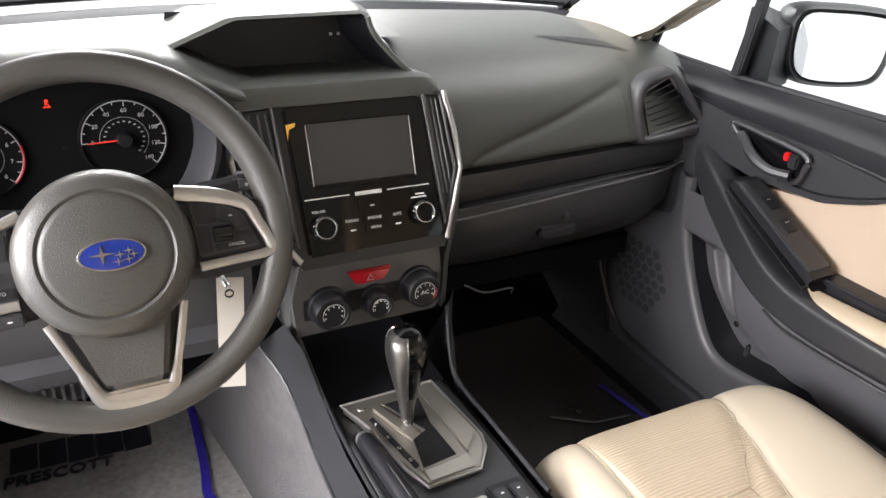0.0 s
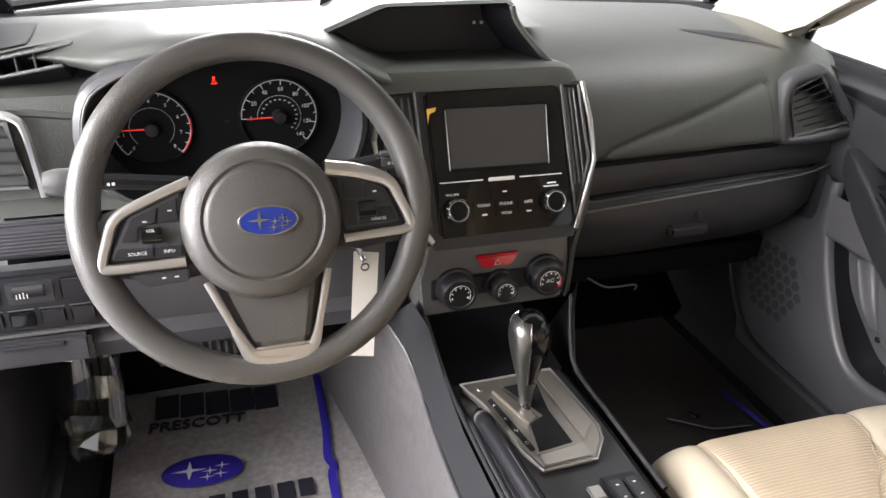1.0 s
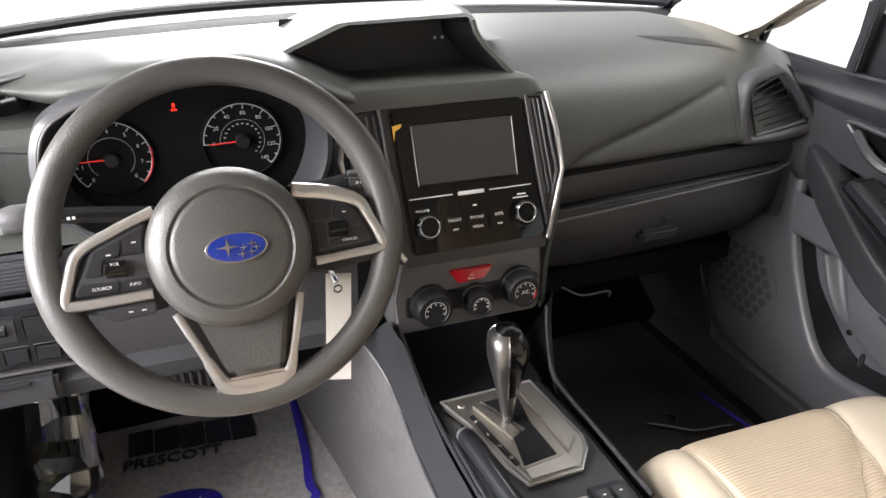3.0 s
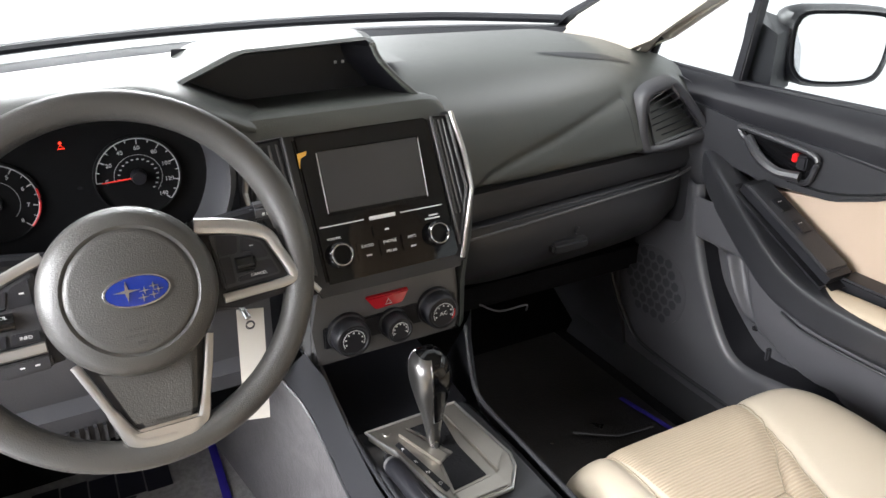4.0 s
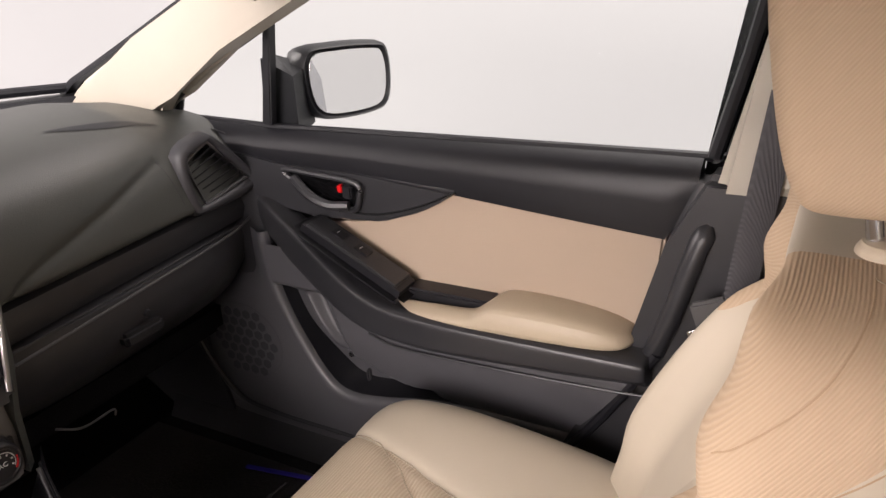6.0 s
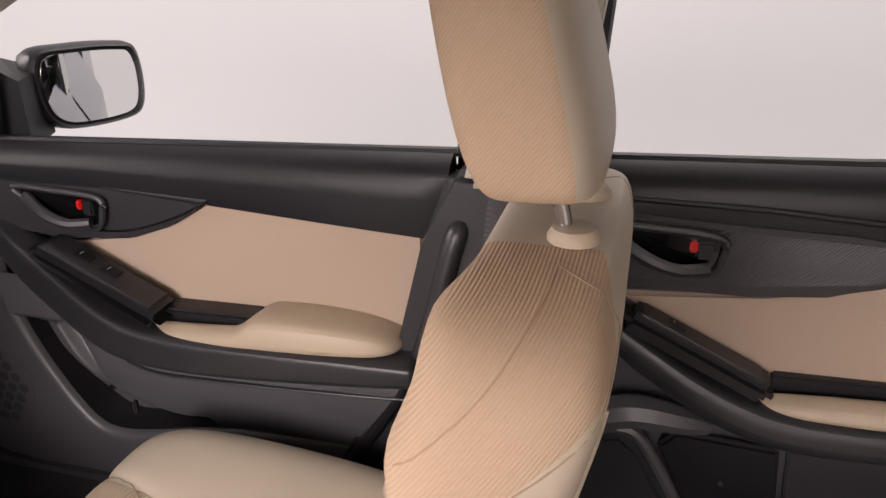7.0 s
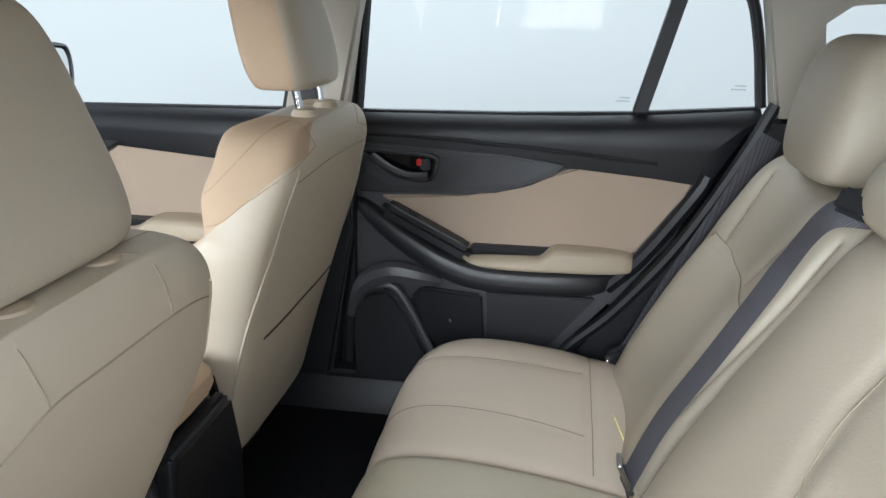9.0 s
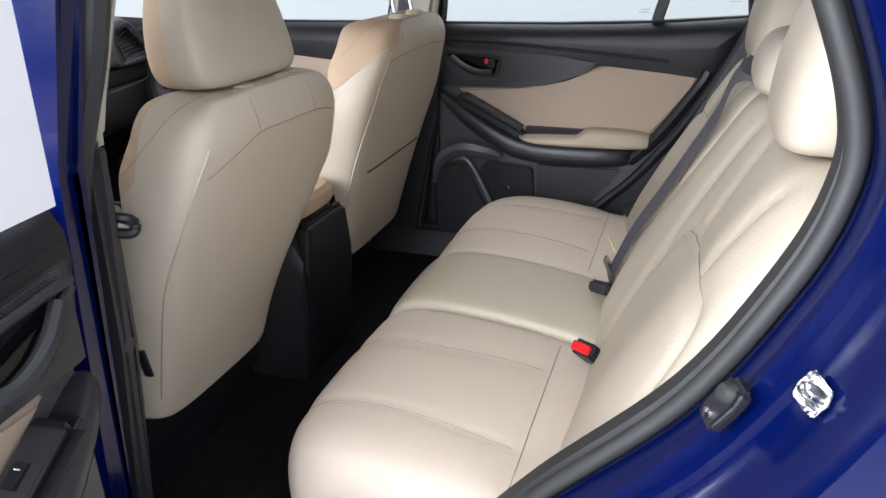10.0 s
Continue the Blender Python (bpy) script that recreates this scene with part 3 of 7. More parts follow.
part("screw", turned([(0.001, 0.005), (0.005, 0.004), (0.006, 0.0)], pose(0, 0.005, -0.014, -90), 12), "chrome", bmp)


# ---- doors ----
def soften(ob, n=2):
    ob.modifiers.new("round", "SUBSURF").levels = n
    ob.modifiers["round"].render_levels = n
    return ob


def handle(parent, s, y0, z0, x0):
    """Inner door handle: recess, bezel ring, lever and red lock mark."""
    P = [(0.125, 0.022), (0.05, 0.020), (-0.03, 0.012), (-0.034, -0.012), (-0.022, -0.036), (0.02, -0.036), (0.055, -0.028), (0.085, -0.008)]
    h = part("handle_recess", sided(prism([(y0 + a, z0 + b) for a, b in P], "x", x0 - 0.004, x0 + 0.01, 0.003), s), "gloss", parent, "glossy black handle recess")
    ring = [(x0 - 0.006, y0 + a, z0 + b) for a, b in P]
    part("bezel", sided(tube(spline(ring, 5, True), 0.0052, 8, True), s), "trim", h)
    part("lever", sided(tube(spline([(x0 - 0.010, y0 + 0.10, z0 + 0.010), (x0 - 0.024, y0 + 0.06, z0 - 0.012), (x0 - 0.026, y0 + 0.02, z0 - 0.026), (x0 - 0.016, y0 - 0.018, z0 - 0.026)], 6), [0.009] * 19), s), "trim", h, "black pull lever")
    part("lock_knob", sided(prism([(y0 - 0.022, z0 - 0.016), (y0 - 0.002, z0 - 0.016), (y0 - 0.002, z0 + 0.008), (y0 - 0.022, z0 + 0.008)], "x", x0 - 0.012, x0, 0.003), s), "black", h)
    part("lock_mark", sided(prism([(y0 - 0.004, z0 - 0.006), (y0 + 0.006, z0 - 0.006), (y0 + 0.006, z0 + 0.008), (y0 - 0.004, z0 + 0.008)], "x", x0 - 0.014, x0 - 0.002, 0.002), s), "red", h, "red unlocked mark")
    return h


def switch(parent, s, m, n):
    """A window switch plate of n rockers, in the pose m (x along the car, y towards the cabin)."""
    p = part("switch_plate", sided(moved(box(-0.100, 0.095, -0.024, 0.030, -0.008, 0.0, 0.003, 3), m), s), "trim", parent, "black window switch plate")
    for k in range(n):
        part("rocker", sided(moved(box(0.026 - 0.05 * k, 0.054 - 0.05 * k, -0.011, 0.011, -0.002, 0.0025, 0.0012), m), s), "black", p)
        part("mark", sided(moved(box(0.045 - 0.05 * k, 0.0462 - 0.05 * k, -0.005, 0.004, 0.0025, 0.0030), m), s), "white", p)


def speaker(parent, s, c, r, x):
    """Round perforated grille of hexagons in rows."""
    gr = part("speaker_grille", sided(prism([(c[0] + r[0] * math.cos(a), c[1] + r[1] * math.sin(a)) for a in [2 * math.pi * k / 32 for k in range(32)]], "x", x - 0.004, x + 0.01, 0.003), s), "door", parent, "dark speaker grille")
    d = 0.024
    for i in range(-4, 5):
        for j in range(-4, 5):
            y, z = d * (i + 0.5 * (j % 2)), d * 0.87 * j
            if (y / r[0]) ** 2 + (z / r[1]) ** 2 < 0.72:
                part("grille_cell", sided(prism([(c[0] + y + 0.0105 * math.cos(a), c[1] + z + 0.0105 * math.sin(a)) for a in [math.pi / 3 * k + 0.52 for k in range(6)]], "x", x - 0.0046, x - 0.003), s), "grille", gr)


def from_line(line, y, z):
    """Signed distance from a line in the door's plane, positive on its rear side."""
    best, side = 1e9, 1
    for (y0, z0), (y1, z1) in zip(line, line[1:]):
        dy, dz = y1 - y0, z1 - z0
        t = min(1.0, max(0.0, ((y - y0) * dy + (z - z0) * dz) / (dy * dy + dz * dz)))
        q = math.hypot(y - y0 - t * dy, z - z0 - t * dz)
        if q < best:
            best, side = q, -1 if dy * (z - z0) - dz * (y - y0) > 0 else 1
    return best * side


LIP = [(y, z) for _, y, z in spline([(0, 0.056, 0.86), (0, 0.050, 0.80), (0, 0.036, 0.735), (0, 0.0, 0.655), (0, -0.052, 0.575), (0, -0.10, 0.549), (0, -0.18, 0.556), (0, -0.285, 0.574), (0, -0.42, 0.578), (0, -0.66, 0.58)], 6)]


def door_back(z):
    return 0.654 + 0.030 * ease(0.69, 0.55, z)


def pocket_depth(y, z):
    """How far the door skin sinks behind the pocket lip, with the bottle holder's rounded ridge."""
    q = from_line(LIP, y, z)
    wide = 0.022 + 0.115 * ease(-0.25, -0.03, y)
    sunk = 0.050 * ease(-0.31, -0.20, y) * (1 - ease(0.35 * wide, wide, q))
    ridge = 0.030 * math.exp(-((q - 0.050) / 0.013) ** 2) * ease(0.585, 0.64, z) * ease(-0.13, -0.06, y)
    return (sunk - ridge) * (1 - ease(0.742, 0.764, z))


def door_lip(s, d):
    """Forward door panel that ends in the rounded pocket lip, with the hollow behind it."""
    front, hollow = [], []
    for i, (y, z) in enumerate(LIP):
        y0, z0 = LIP[max(0, i - 1)]
        y1, z1 = LIP[min(len(LIP) - 1, i + 1)]
        n = Vector((z1 - z0, -(y1 - y0))).normalized()
        if n.x > 0 and z > 0.62:
            n = -n
        n = -n if n.y < 0 and y < -0.08 else n
        e = ease(-0.44, -0.12, y)
        back = door_back(z)
        proud = back * (1 - e) + 0.660 * e
        deep = 0.052 * ease(-0.31, -0.22, y)

        def at(q, x):
            return (x + 0.04 * ease(0.70, 0.78, z + n.y * q) * ease(0.06, 0.14, y + n.x * q) + 0.02 * ease(0.22, 0.34, y + n.x * q), max(-0.62, min(0.36, y + n.x * q)), max(0.43, z + n.y * q))
        front.append([at(-0.34, proud + 0.006), at(-0.24, proud + 0.004), at(-0.15, proud + 0.002), at(-0.08, proud), at(-0.04, proud), at(-0.018, proud - 0.002), at(-0.010, proud - 0.002), at(-0.004, proud + 0.001), at(-0.001, proud + 0.005), at(0.001, proud + 0.012 * e)])
        hollow.append([at(0.001, proud + 0.012 * e), at(0.002, back + deep * 0.6), at(0.003, back + deep + 0.004)])
    part("speaker_panel", sided(loft(front, False, False), s), "door", d, "dark forward door panel", 60)
    # same plastic as the door; black puts the hollow's shade into the colour
    part("map_pocket", sided(loft(hollow, False, False), s), "black", d, "map pocket wall with its shade painted black", 60)


def front_door(name, s, label):
    d = thing(name, label, "car door", kind="structure")
    rows = []
    for i in range(101):
        z = 0.44 + 0.40 * i / 100
        rear = -0.475 - 0.18 * ease(0.44, 0.80, z) - 0.02 * ease(0.7, 0.88, z)
        rows.append([(door_back(z) + pocket_depth(y, z), y, z) for y in np.linspace(rear, 0.10, 170)])
    bm = loft(rows, False, False)
    bmesh.ops.delete(bm, geom=[f for f in bm.faces if from_line(LIP, *f.calc_center_median().yz) < -0.003 or (f.calc_center_median().z > 0.757 and f.calc_center_median().y < -0.12)], context="FACES")
    part("moulded_panel", sided(bm, s), "door", d, "dark moulded lower door panel", 60)
    door_lip(s, d)
    part("base_panel", sided(prism([(0.36, 1.0), (-0.69, 1.0), (-0.655, 0.88), (-0.61, 0.74), (-0.54, 0.58), (-0.47, 0.47), (-0.08, 0.46), (0.30, 0.43), (0.38, 0.6)], "x", 0.735, 0.755, 0.008), s), "door", d, "dark door backing")
    part("upper_band", sided(loft([[(0.742, y, zt), (0.728, y, zt + 0.004), (0.708, y, zt - 0.006), (0.696, y, zt - 0.022), (0.694, y, (zt + zb) / 2), (0.700, y, zb), (0.742, y, zb)] for y, zt, zb in
        ((0.36, 1.045, 0.99), (0.25, 1.042, 0.99), (0.073, 1.036, 0.985), (-0.112, 1.038, 0.978), (-0.326, 1.041, 0.962), (-0.5, 1.044, 0.947), (-0.66, 1.046, 0.934), (-0.70, 1.046, 1.0))]), s), "black", d, "black upper door trim")
    part("cloth_panel", sided(prism([(-0.03, 0.885), (-0.183, 0.893), (-0.251, 0.922), (-0.323, 0.968), (-0.5, 0.955), (-0.662, 0.940), (-0.650, 0.87), (-0.628, 0.775), (-0.20, 0.765)], "x", 0.704, 0.74, 0.006, 3), s), "doorcloth", d, "beige cloth door insert")
    hp = part("handle_panel", sided(prism([(0.20, 1.0), (0.137, 0.999), (0.03, 0.985), (-0.15, 0.981), (-0.332, 0.971), (-0.30, 0.948), (-0.261, 0.926), (-0.183, 0.899), (-0.06, 0.893), (0.05, 0.90), (0.12, 0.93), (0.18, 0.96)], "x", 0.692, 0.735, 0.006, 3), s), "trim", d, "black handle surround")
    part("surround_edge", sided(tube(spline([(0.692, -0.33, 0.970), (0.691, -0.26, 0.938), (0.69, -0.18, 0.915), (0.69, -0.10, 0.912)], 5), 0.002), s), "gloss", hp)
    handle(hp, s, -0.115, 0.956, 0.690)
    # front wing of trim meeting the dash
    soften(part("front_gusset", sided(loft([[(x + dx, y, z) for x, y in ((0.745, 0.035), (0.715, 0.040), (0.692, 0.070), (0.682, 0.13), (0.682, 0.26), (0.70, 0.37))] for z, dx in ((0.70, 0.012), (0.74, 0.004), (0.80, 0.0), (0.88, 0.0), (0.95, 0.004), (1.0, 0.012))], False, False), s), "trim", d, "black trim behind the dash end"))
    # armrest
    arm = ((0.10, 0.69, 0.925, 0.85), (0.03, 0.655, 0.905, 0.81), (-0.06, 0.628, 0.865, 0.765), (-0.14, 0.612, 0.815, 0.715), (-0.22, 0.607, 0.772, 0.690), (-0.4, 0.612, 0.768, 0.694), (-0.58, 0.622, 0.764, 0.700), (-0.655, 0.626, 0.762, 0.704), (-0.660, 0.628, 0.761, 0.705))
    soften(part("arm_trim", sided(loft([[(xi, y, zt), (xi, y, zt - 0.012), (xi + 0.002, y, zb + 0.034), (xi + 0.003, y, zb + 0.029), (xi + 0.010, y, zb + 0.024), (xi + 0.026, y, zb + 0.016), (xi + 0.040, y, zb - 0.004), (0.73, y, zb - 0.008), (0.73, y, zt + 0.004), (xi + 0.012, y, zt + 0.006)] for y, xi, zt, zb in arm]), s), "trim", d, "dark armrest trim"))
    part("panel_edge", sided(tube(spline([(0.652, -0.165, 0.700), (0.649, -0.23, 0.687), (0.650, -0.4, 0.688), (0.653, -0.58, 0.693), (0.655, -0.655, 0.697)], 6), 0.0028, 8), s), "trim", d)
    part("edge_seal", sided(tube(spline([(0.672, -0.482, 0.44), (0.672, -0.508, 0.52), (0.666, -0.565, 0.60), (0.660, -0.622, 0.69), (0.658, -0.668, 0.77)], 6), 0.008, 8), s), "black", d, "black rubber edge seal")
    soften(part("armrest_pad", sided(loft([[(xi + 0.006, y, zb), (xi, y, zb + 0.012), (xi + 0.006, y, zt - 0.006), (xi + 0.02, y, zt), (xo - 0.01, y, zt + 0.002), (xo, y, zt - 0.012), (xo, y, zb)] for y, xi, xo, zb, zt in
        ((-0.165, 0.655, 0.675, 0.765, 0.772), (-0.20, 0.628, 0.665, 0.763, 0.782), (-0.30, 0.618, 0.662, 0.763, 0.788), (-0.37, 0.618, 0.664, 0.763, 0.790), (-0.385, 0.618, 0.666, 0.763, 0.792), (-0.41, 0.619, 0.715, 0.763, 0.812), (-0.43, 0.619, 0.72, 0.763, 0.814), (-0.5, 0.622, 0.72, 0.763, 0.815), (-0.58, 0.630, 0.72, 0.763, 0.806), (-0.615, 0.640, 0.72, 0.764, 0.795), (-0.632, 0.665, 0.715, 0.766, 0.785))]), s), "pad", d, "cream padded armrest"))
    part("pull_recess", sided(prism([(-0.24, 0.768), (-0.40, 0.768), (-0.40, 0.80), (-0.24, 0.80)], "x", 0.664, 0.707, 0.004), s), "black", d)
    sw = Matrix.Translation((0.660, -0.155, 0.862)) @ Euler((0, radians(0), radians(90))).to_matrix().to_4x4() @ Euler((0, radians(-27), 0)).to_matrix().to_4x4()
    part("switch_pod", sided(moved(box(-0.125, 0.115, -0.036, 0.045, -0.032, -0.004, 0.014, 4), sw), s), "black", d, "black switch pod")
    switch(d, s, sw, 2)
    # lower pocket and rib
    part("pocket_post", sided(box(0.672, 0.684, -0.142, -0.134, 0.580, 0.606, 0.003), s), "trim", d)
    part("pocket_screw", sided(turned([(0.001, 0.004), (0.005, 0.003), (0.006, 0.0)], Matrix.Translation((0.674, -0.105, 0.632)) @ Euler((0, radians(-90), 0)).to_matrix().to_4x4(), 10), s), "chrome", d)
    speaker(d, s, (0.145, 0.612), (0.095, 0.088), 0.6630)
    part("lower_edge", sided(tube(spline([(0.668, 0.31, 0.68), (0.662, 0.285, 0.60), (0.660, 0.245, 0.53), (0.660, 0.185, 0.470), (0.660, 0.10, 0.455), (0.660, 0.02, 0.452), (0.662, -0.10, 0.450)], 6), 0.0055, 8), s), "trim", d, "dark lower door edge")
    # window: seal strips and quarter divider
    part("belt_seal", sided(tube([(0.738, 0.36, 1.047), (0.738, 0.07, 1.040), (0.738, -0.3, 1.045), (0.738, -0.71, 1.050)], 0.007), s), "black", d)
    part("divider", sided(prism([(0.082, 1.045), (0.060, 1.045), (0.036, 1.225), (0.026, 1.26), (0.046, 1.25)], "x", 0.725, 0.745, 0.003), s), "black", d, "black quarter window post")
    part("quarter_seal", sided(tube(spline([(0.735, 0.30, 1.055), (0.735, 0.262, 1.115), (0.735, 0.10, 1.198), (0.735, -0.09, 1.290), (0.735, -0.3, 1.375)], 5), 0.009), s), "black", d)
    part("rear_frame", sided(tube([(0.735, -0.712, 1.05), (0.735, -0.745, 1.19), (0.735, -0.785, 1.40)], 0.010), s), "black", d)
    part("pane", sided(prism([(0.31, 1.04), (-0.715, 1.04), (-0.785, 1.42), (-0.38, 1.42), (0.26, 1.125)], "x", 0.739, 0.743), s), "glass", d).visible_shadow = False
    part("outer_skin", sided(loft([[(0.775, y, 1.022), (0.80, y, 0.95), (0.845, y, 0.85), (0.85, y, 0.7), (0.835, y, 0.55), (0.84, y, 0.3)] for y in (0.45, 0.0, -0.4, -0.76)], False, False), s), "paint", d, "glossy blue outer door skin")
    return d


def rear_door(name, s, label):
    d = thing(name, label, "car door", kind="structure")
    part("base_panel", sided(prism([(-0.872, 1.0), (-1.655, 1.03), (-1.545, 0.80), (-1.44, 0.655), (-1.30, 0.53), (-1.25, 0.42), (-0.86, 0.42)], "x", 0.712, 0.755, 0.012), s), "door", d, "dark lower door panel")
    part("upper_band", sided(loft([[(0.742, y, zt), (0.728, y, zt + 0.004), (0.708, y, zt - 0.008), (0.697, y, zt - 0.026), (0.695, y, (zt + zb) / 2), (0.702, y, zb), (0.742, y, zb)] for y, zt, zb in
        ((-0.872, 1.047, 0.94), (-1.0, 1.049, 0.95), (-1.2, 1.051, 0.955), (-1.35, 1.055, 0.953), (-1.5, 1.062, 0.940), (-1.60, 1.070, 0.928), (-1.66, 1.075, 1.03), (-1.69, 1.078, 1.06))]), s), "black", d, "black upper door trim")
    part("band_crease", sided(tube([(0.699, -0.88, 1.012), (0.6955, -1.1, 1.005), (0.6955, -1.3, 0.990), (0.699, -1.5, 0.972)], 0.0045), s), "black", d)
    hp = part("handle_panel", sided(prism([(-0.875, 1.002), (-1.033, 0.985), (-1.20, 0.978), (-1.335, 0.966), (-1.29, 0.935), (-1.244, 0.912), (-1.18, 0.897), (-1.09, 0.889), (-0.875, 0.884)], "x", 0.695, 0.735, 0.006, 3), s), "trim", d, "black handle surround")
    part("woven_inlay", sided(prism([(-0.89, 0.992), (-1.033, 0.977), (-1.20, 0.970), (-1.31, 0.962), (-1.27, 0.937), (-1.22, 0.917), (-1.10, 0.905), (-0.95, 0.903), (-0.90, 0.93)], "x", 0.6935, 0.70, 0.001), s), "carbon", hp, "dark woven-pattern inlay")
    handle(hp, s, -1.018, 0.957, 0.690)
    part("cloth_panel", sided(prism([(-0.925, 0.877), (-1.118, 0.885), (-1.226, 0.907), (-1.347, 0.958), (-1.45, 0.953), (-1.579, 0.936), (-1.56, 0.905), (-1.471, 0.775), (-1.10, 0.765)], "x", 0.704, 0.74, 0.006, 3), s), "doorcloth", d, "beige cloth door insert")
    part("rear_edge_trim", sided(tube(spline([(0.702, -1.60, 0.95), (0.698, -1.575, 0.90), (0.696, -1.49, 0.775), (0.70, -1.42, 0.70)], 6), 0.016, 8), s), "black", d)
    soften(part("arm_trim", sided(loft([[(xi, y, zt), (xi - 0.006, y, (zt + zb) / 2), (xi + 0.006, y, zb), (0.735, y, zb - 0.01), (0.735, y, zt + 0.004), (xi + 0.012, y, zt + 0.006)] for y, xi, zt, zb in
        ((-0.868, 0.688, 0.878, 0.850), (-0.93, 0.668, 0.845, 0.79), (-1.02, 0.652, 0.79, 0.730), (-1.10, 0.645, 0.752, 0.692), (-1.17, 0.645, 0.735, 0.682), (-1.3, 0.65, 0.735, 0.680), (-1.39, 0.66, 0.735, 0.684), (-1.43, 0.69, 0.73, 0.69))]), s), "trim", d, "dark armrest trim"))
    soften(part("armrest_pad", sided(loft([[(xi + 0.006, y, zb), (xi, y, zb + 0.010), (xi + 0.006, y, zt - 0.006), (xi + 0.02, y, zt), (xo - 0.01, y, zt + 0.002), (xo, y, zt - 0.012), (xo, y, zb)] for y, xi, xo, zb, zt in
        ((-1.095, 0.675, 0.69, 0.738, 0.748), (-1.12, 0.655, 0.690, 0.737, 0.764), (-1.22, 0.648, 0.690, 0.737, 0.768), (-1.27, 0.648, 0.690, 0.737, 0.769), (-1.28, 0.648, 0.692, 0.737, 0.770), (-1.30, 0.649, 0.715, 0.737, 0.789), (-1.315, 0.649, 0.72, 0.737, 0.791), (-1.4, 0.655, 0.72, 0.737, 0.79), (-1.46, 0.668, 0.72, 0.737, 0.784), (-1.475, 0.685, 0.715, 0.742, 0.772))]), s), "pad", d, "cream padded armrest"))
    part("pull_recess", sided(prism([(-1.13, 0.75), (-1.30, 0.75), (-1.30, 0.782), (-1.13, 0.782)], "x", 0.692, 0.708, 0.003), s), "black", d)
    sw = Matrix.Translation((0.682, -1.038, 0.830)) @ Euler((0, 0, radians(90))).to_matrix().to_4x4() @ Euler((0, radians(-27), 0)).to_matrix().to_4x4()
    part("switch_pod", sided(moved(box(-0.112, 0.104, -0.026, 0.03, -0.034, -0.001, 0.013, 4), sw), s), "black", d, "black switch pod")
    switch(d, s, sw @ Matrix.Diagonal((0.9, 0.7, 1, 1)), 1)
    # speaker dome, pocket and screw
    part("speaker_ridge", sided(tube(spline([(0.685, -0.862, 0.60), (0.676, -0.89, 0.675), (0.672, -0.95, 0.712), (0.678, -1.02, 0.705), (0.692, -1.06, 0.69)], 6), [0.012 + 0.012 * math.sin(math.pi * k / 24) for k in range(25)]), s), "door", d)
    sp = [(-0.868, 0.55), (-0.868, 0.625), (-0.90, 0.662), (-0.945, 0.672), (-0.972, 0.65), (-1.035, 0.53), (-1.06, 0.45), (-0.868, 0.44)]
    part("speaker_grille", sided(prism(sp, "x", 0.672, 0.71, 0.010, 3), s), "trim", d, "dark speaker cover")
    part("speaker_rim", sided(tube(spline([(0.678, y, z) for y, z in [(-0.866, 0.63), (-0.90, 0.668), (-0.945, 0.680), (-0.98, 0.655), (-1.045, 0.53), (-1.08, 0.45)]], 6), 0.009), s), "door", d)
    part("map_pocket", sided(prism([(-1.02, 0.675), (-1.155, 0.665), (-1.16, 0.57), (-1.17, 0.45), (-1.09, 0.45), (-1.05, 0.53), (-0.995, 0.65)], "x", 0.690, 0.706, 0.006), s), "black", d, "black door pocket")
    part("lower_inlay", sided(prism([(-1.165, 0.672), (-1.40, 0.674), (-1.305, 0.555), (-1.17, 0.55)], "x", 0.691, 0.704, 0.003), s), "trim", d, "dark lower door inlay")
    part("pocket_screw", sided(turned([(0.001, 0.004), (0.005, 0.003), (0.006, 0.0)], Matrix.Translation((0.689, -1.085, 0.60)) @ Euler((0, radians(-90), 0)).to_matrix().to_4x4(), 10), s), "chrome", d)
    # window
    part("belt_seal", sided(tube([(0.738, -0.875, 1.051), (0.738, -1.2, 1.055), (0.738, -1.45, 1.064), (0.738, -1.69, 1.081)], 0.007), s), "black", d)
    for y0, z0 in ((-1.425, 1.088), (-1.645, 1.117)):
        for k in range(2):
            part("etched_mark", sided(box(0.7375, 0.7385, y0 - 0.014, y0 + 0.014 - 0.006 * k, z0 + 0.007 * k, z0 + 0.003 + 0.007 * k), s), "etch", d)
    part("divider", sided(prism([(-1.445, 1.07), (-1.475, 1.07), (-1.53, 1.285), (-1.56, 1.40), (-1.53, 1.40), (-1.500, 1.285)], "x", 0.722, 0.745, 0.003), s), "black", d, "black quarter window post")
    part("window_frame", sided(tube(spline([(0.735, -0.875, 1.06), (0.735, -0.897, 1.279), (0.735, -0.91, 1.40), (0.735, -1.2, 1.425), (0.735, -1.55, 1.38), (0.735, -1.635, 1.31), (0.735, -1.668, 1.22), (0.735, -1.69, 1.085)], 6), 0.011), s), "black", d)
    part("pane", sided(prism([(-0.88, 1.05), (-1.69, 1.075), (-1.65, 1.29), (-1.54, 1.42), (-0.91, 1.42)], "x", 0.739, 0.743), s), "glass", d).visible_shadow = False
    part("outer_skin", sided(loft([[(0.775, y, 1.030), (0.80, y, 0.95), (0.845, y, 0.85), (0.85, y, 0.7), (0.835, y, 0.55), (0.84, y, 0.3)] for y in (-0.80, -1.1, -1.3)] + [[(0.775, -1.72, 1.045), (0.80, -1.66, 0.95), (0.845, -1.6, 0.85), (0.85, -1.52, 0.7), (0.835, -1.42, 0.55), (0.84, -1.32, 0.3)]], False, False), s), "paint", d, "glossy blue outer door skin")
    return d


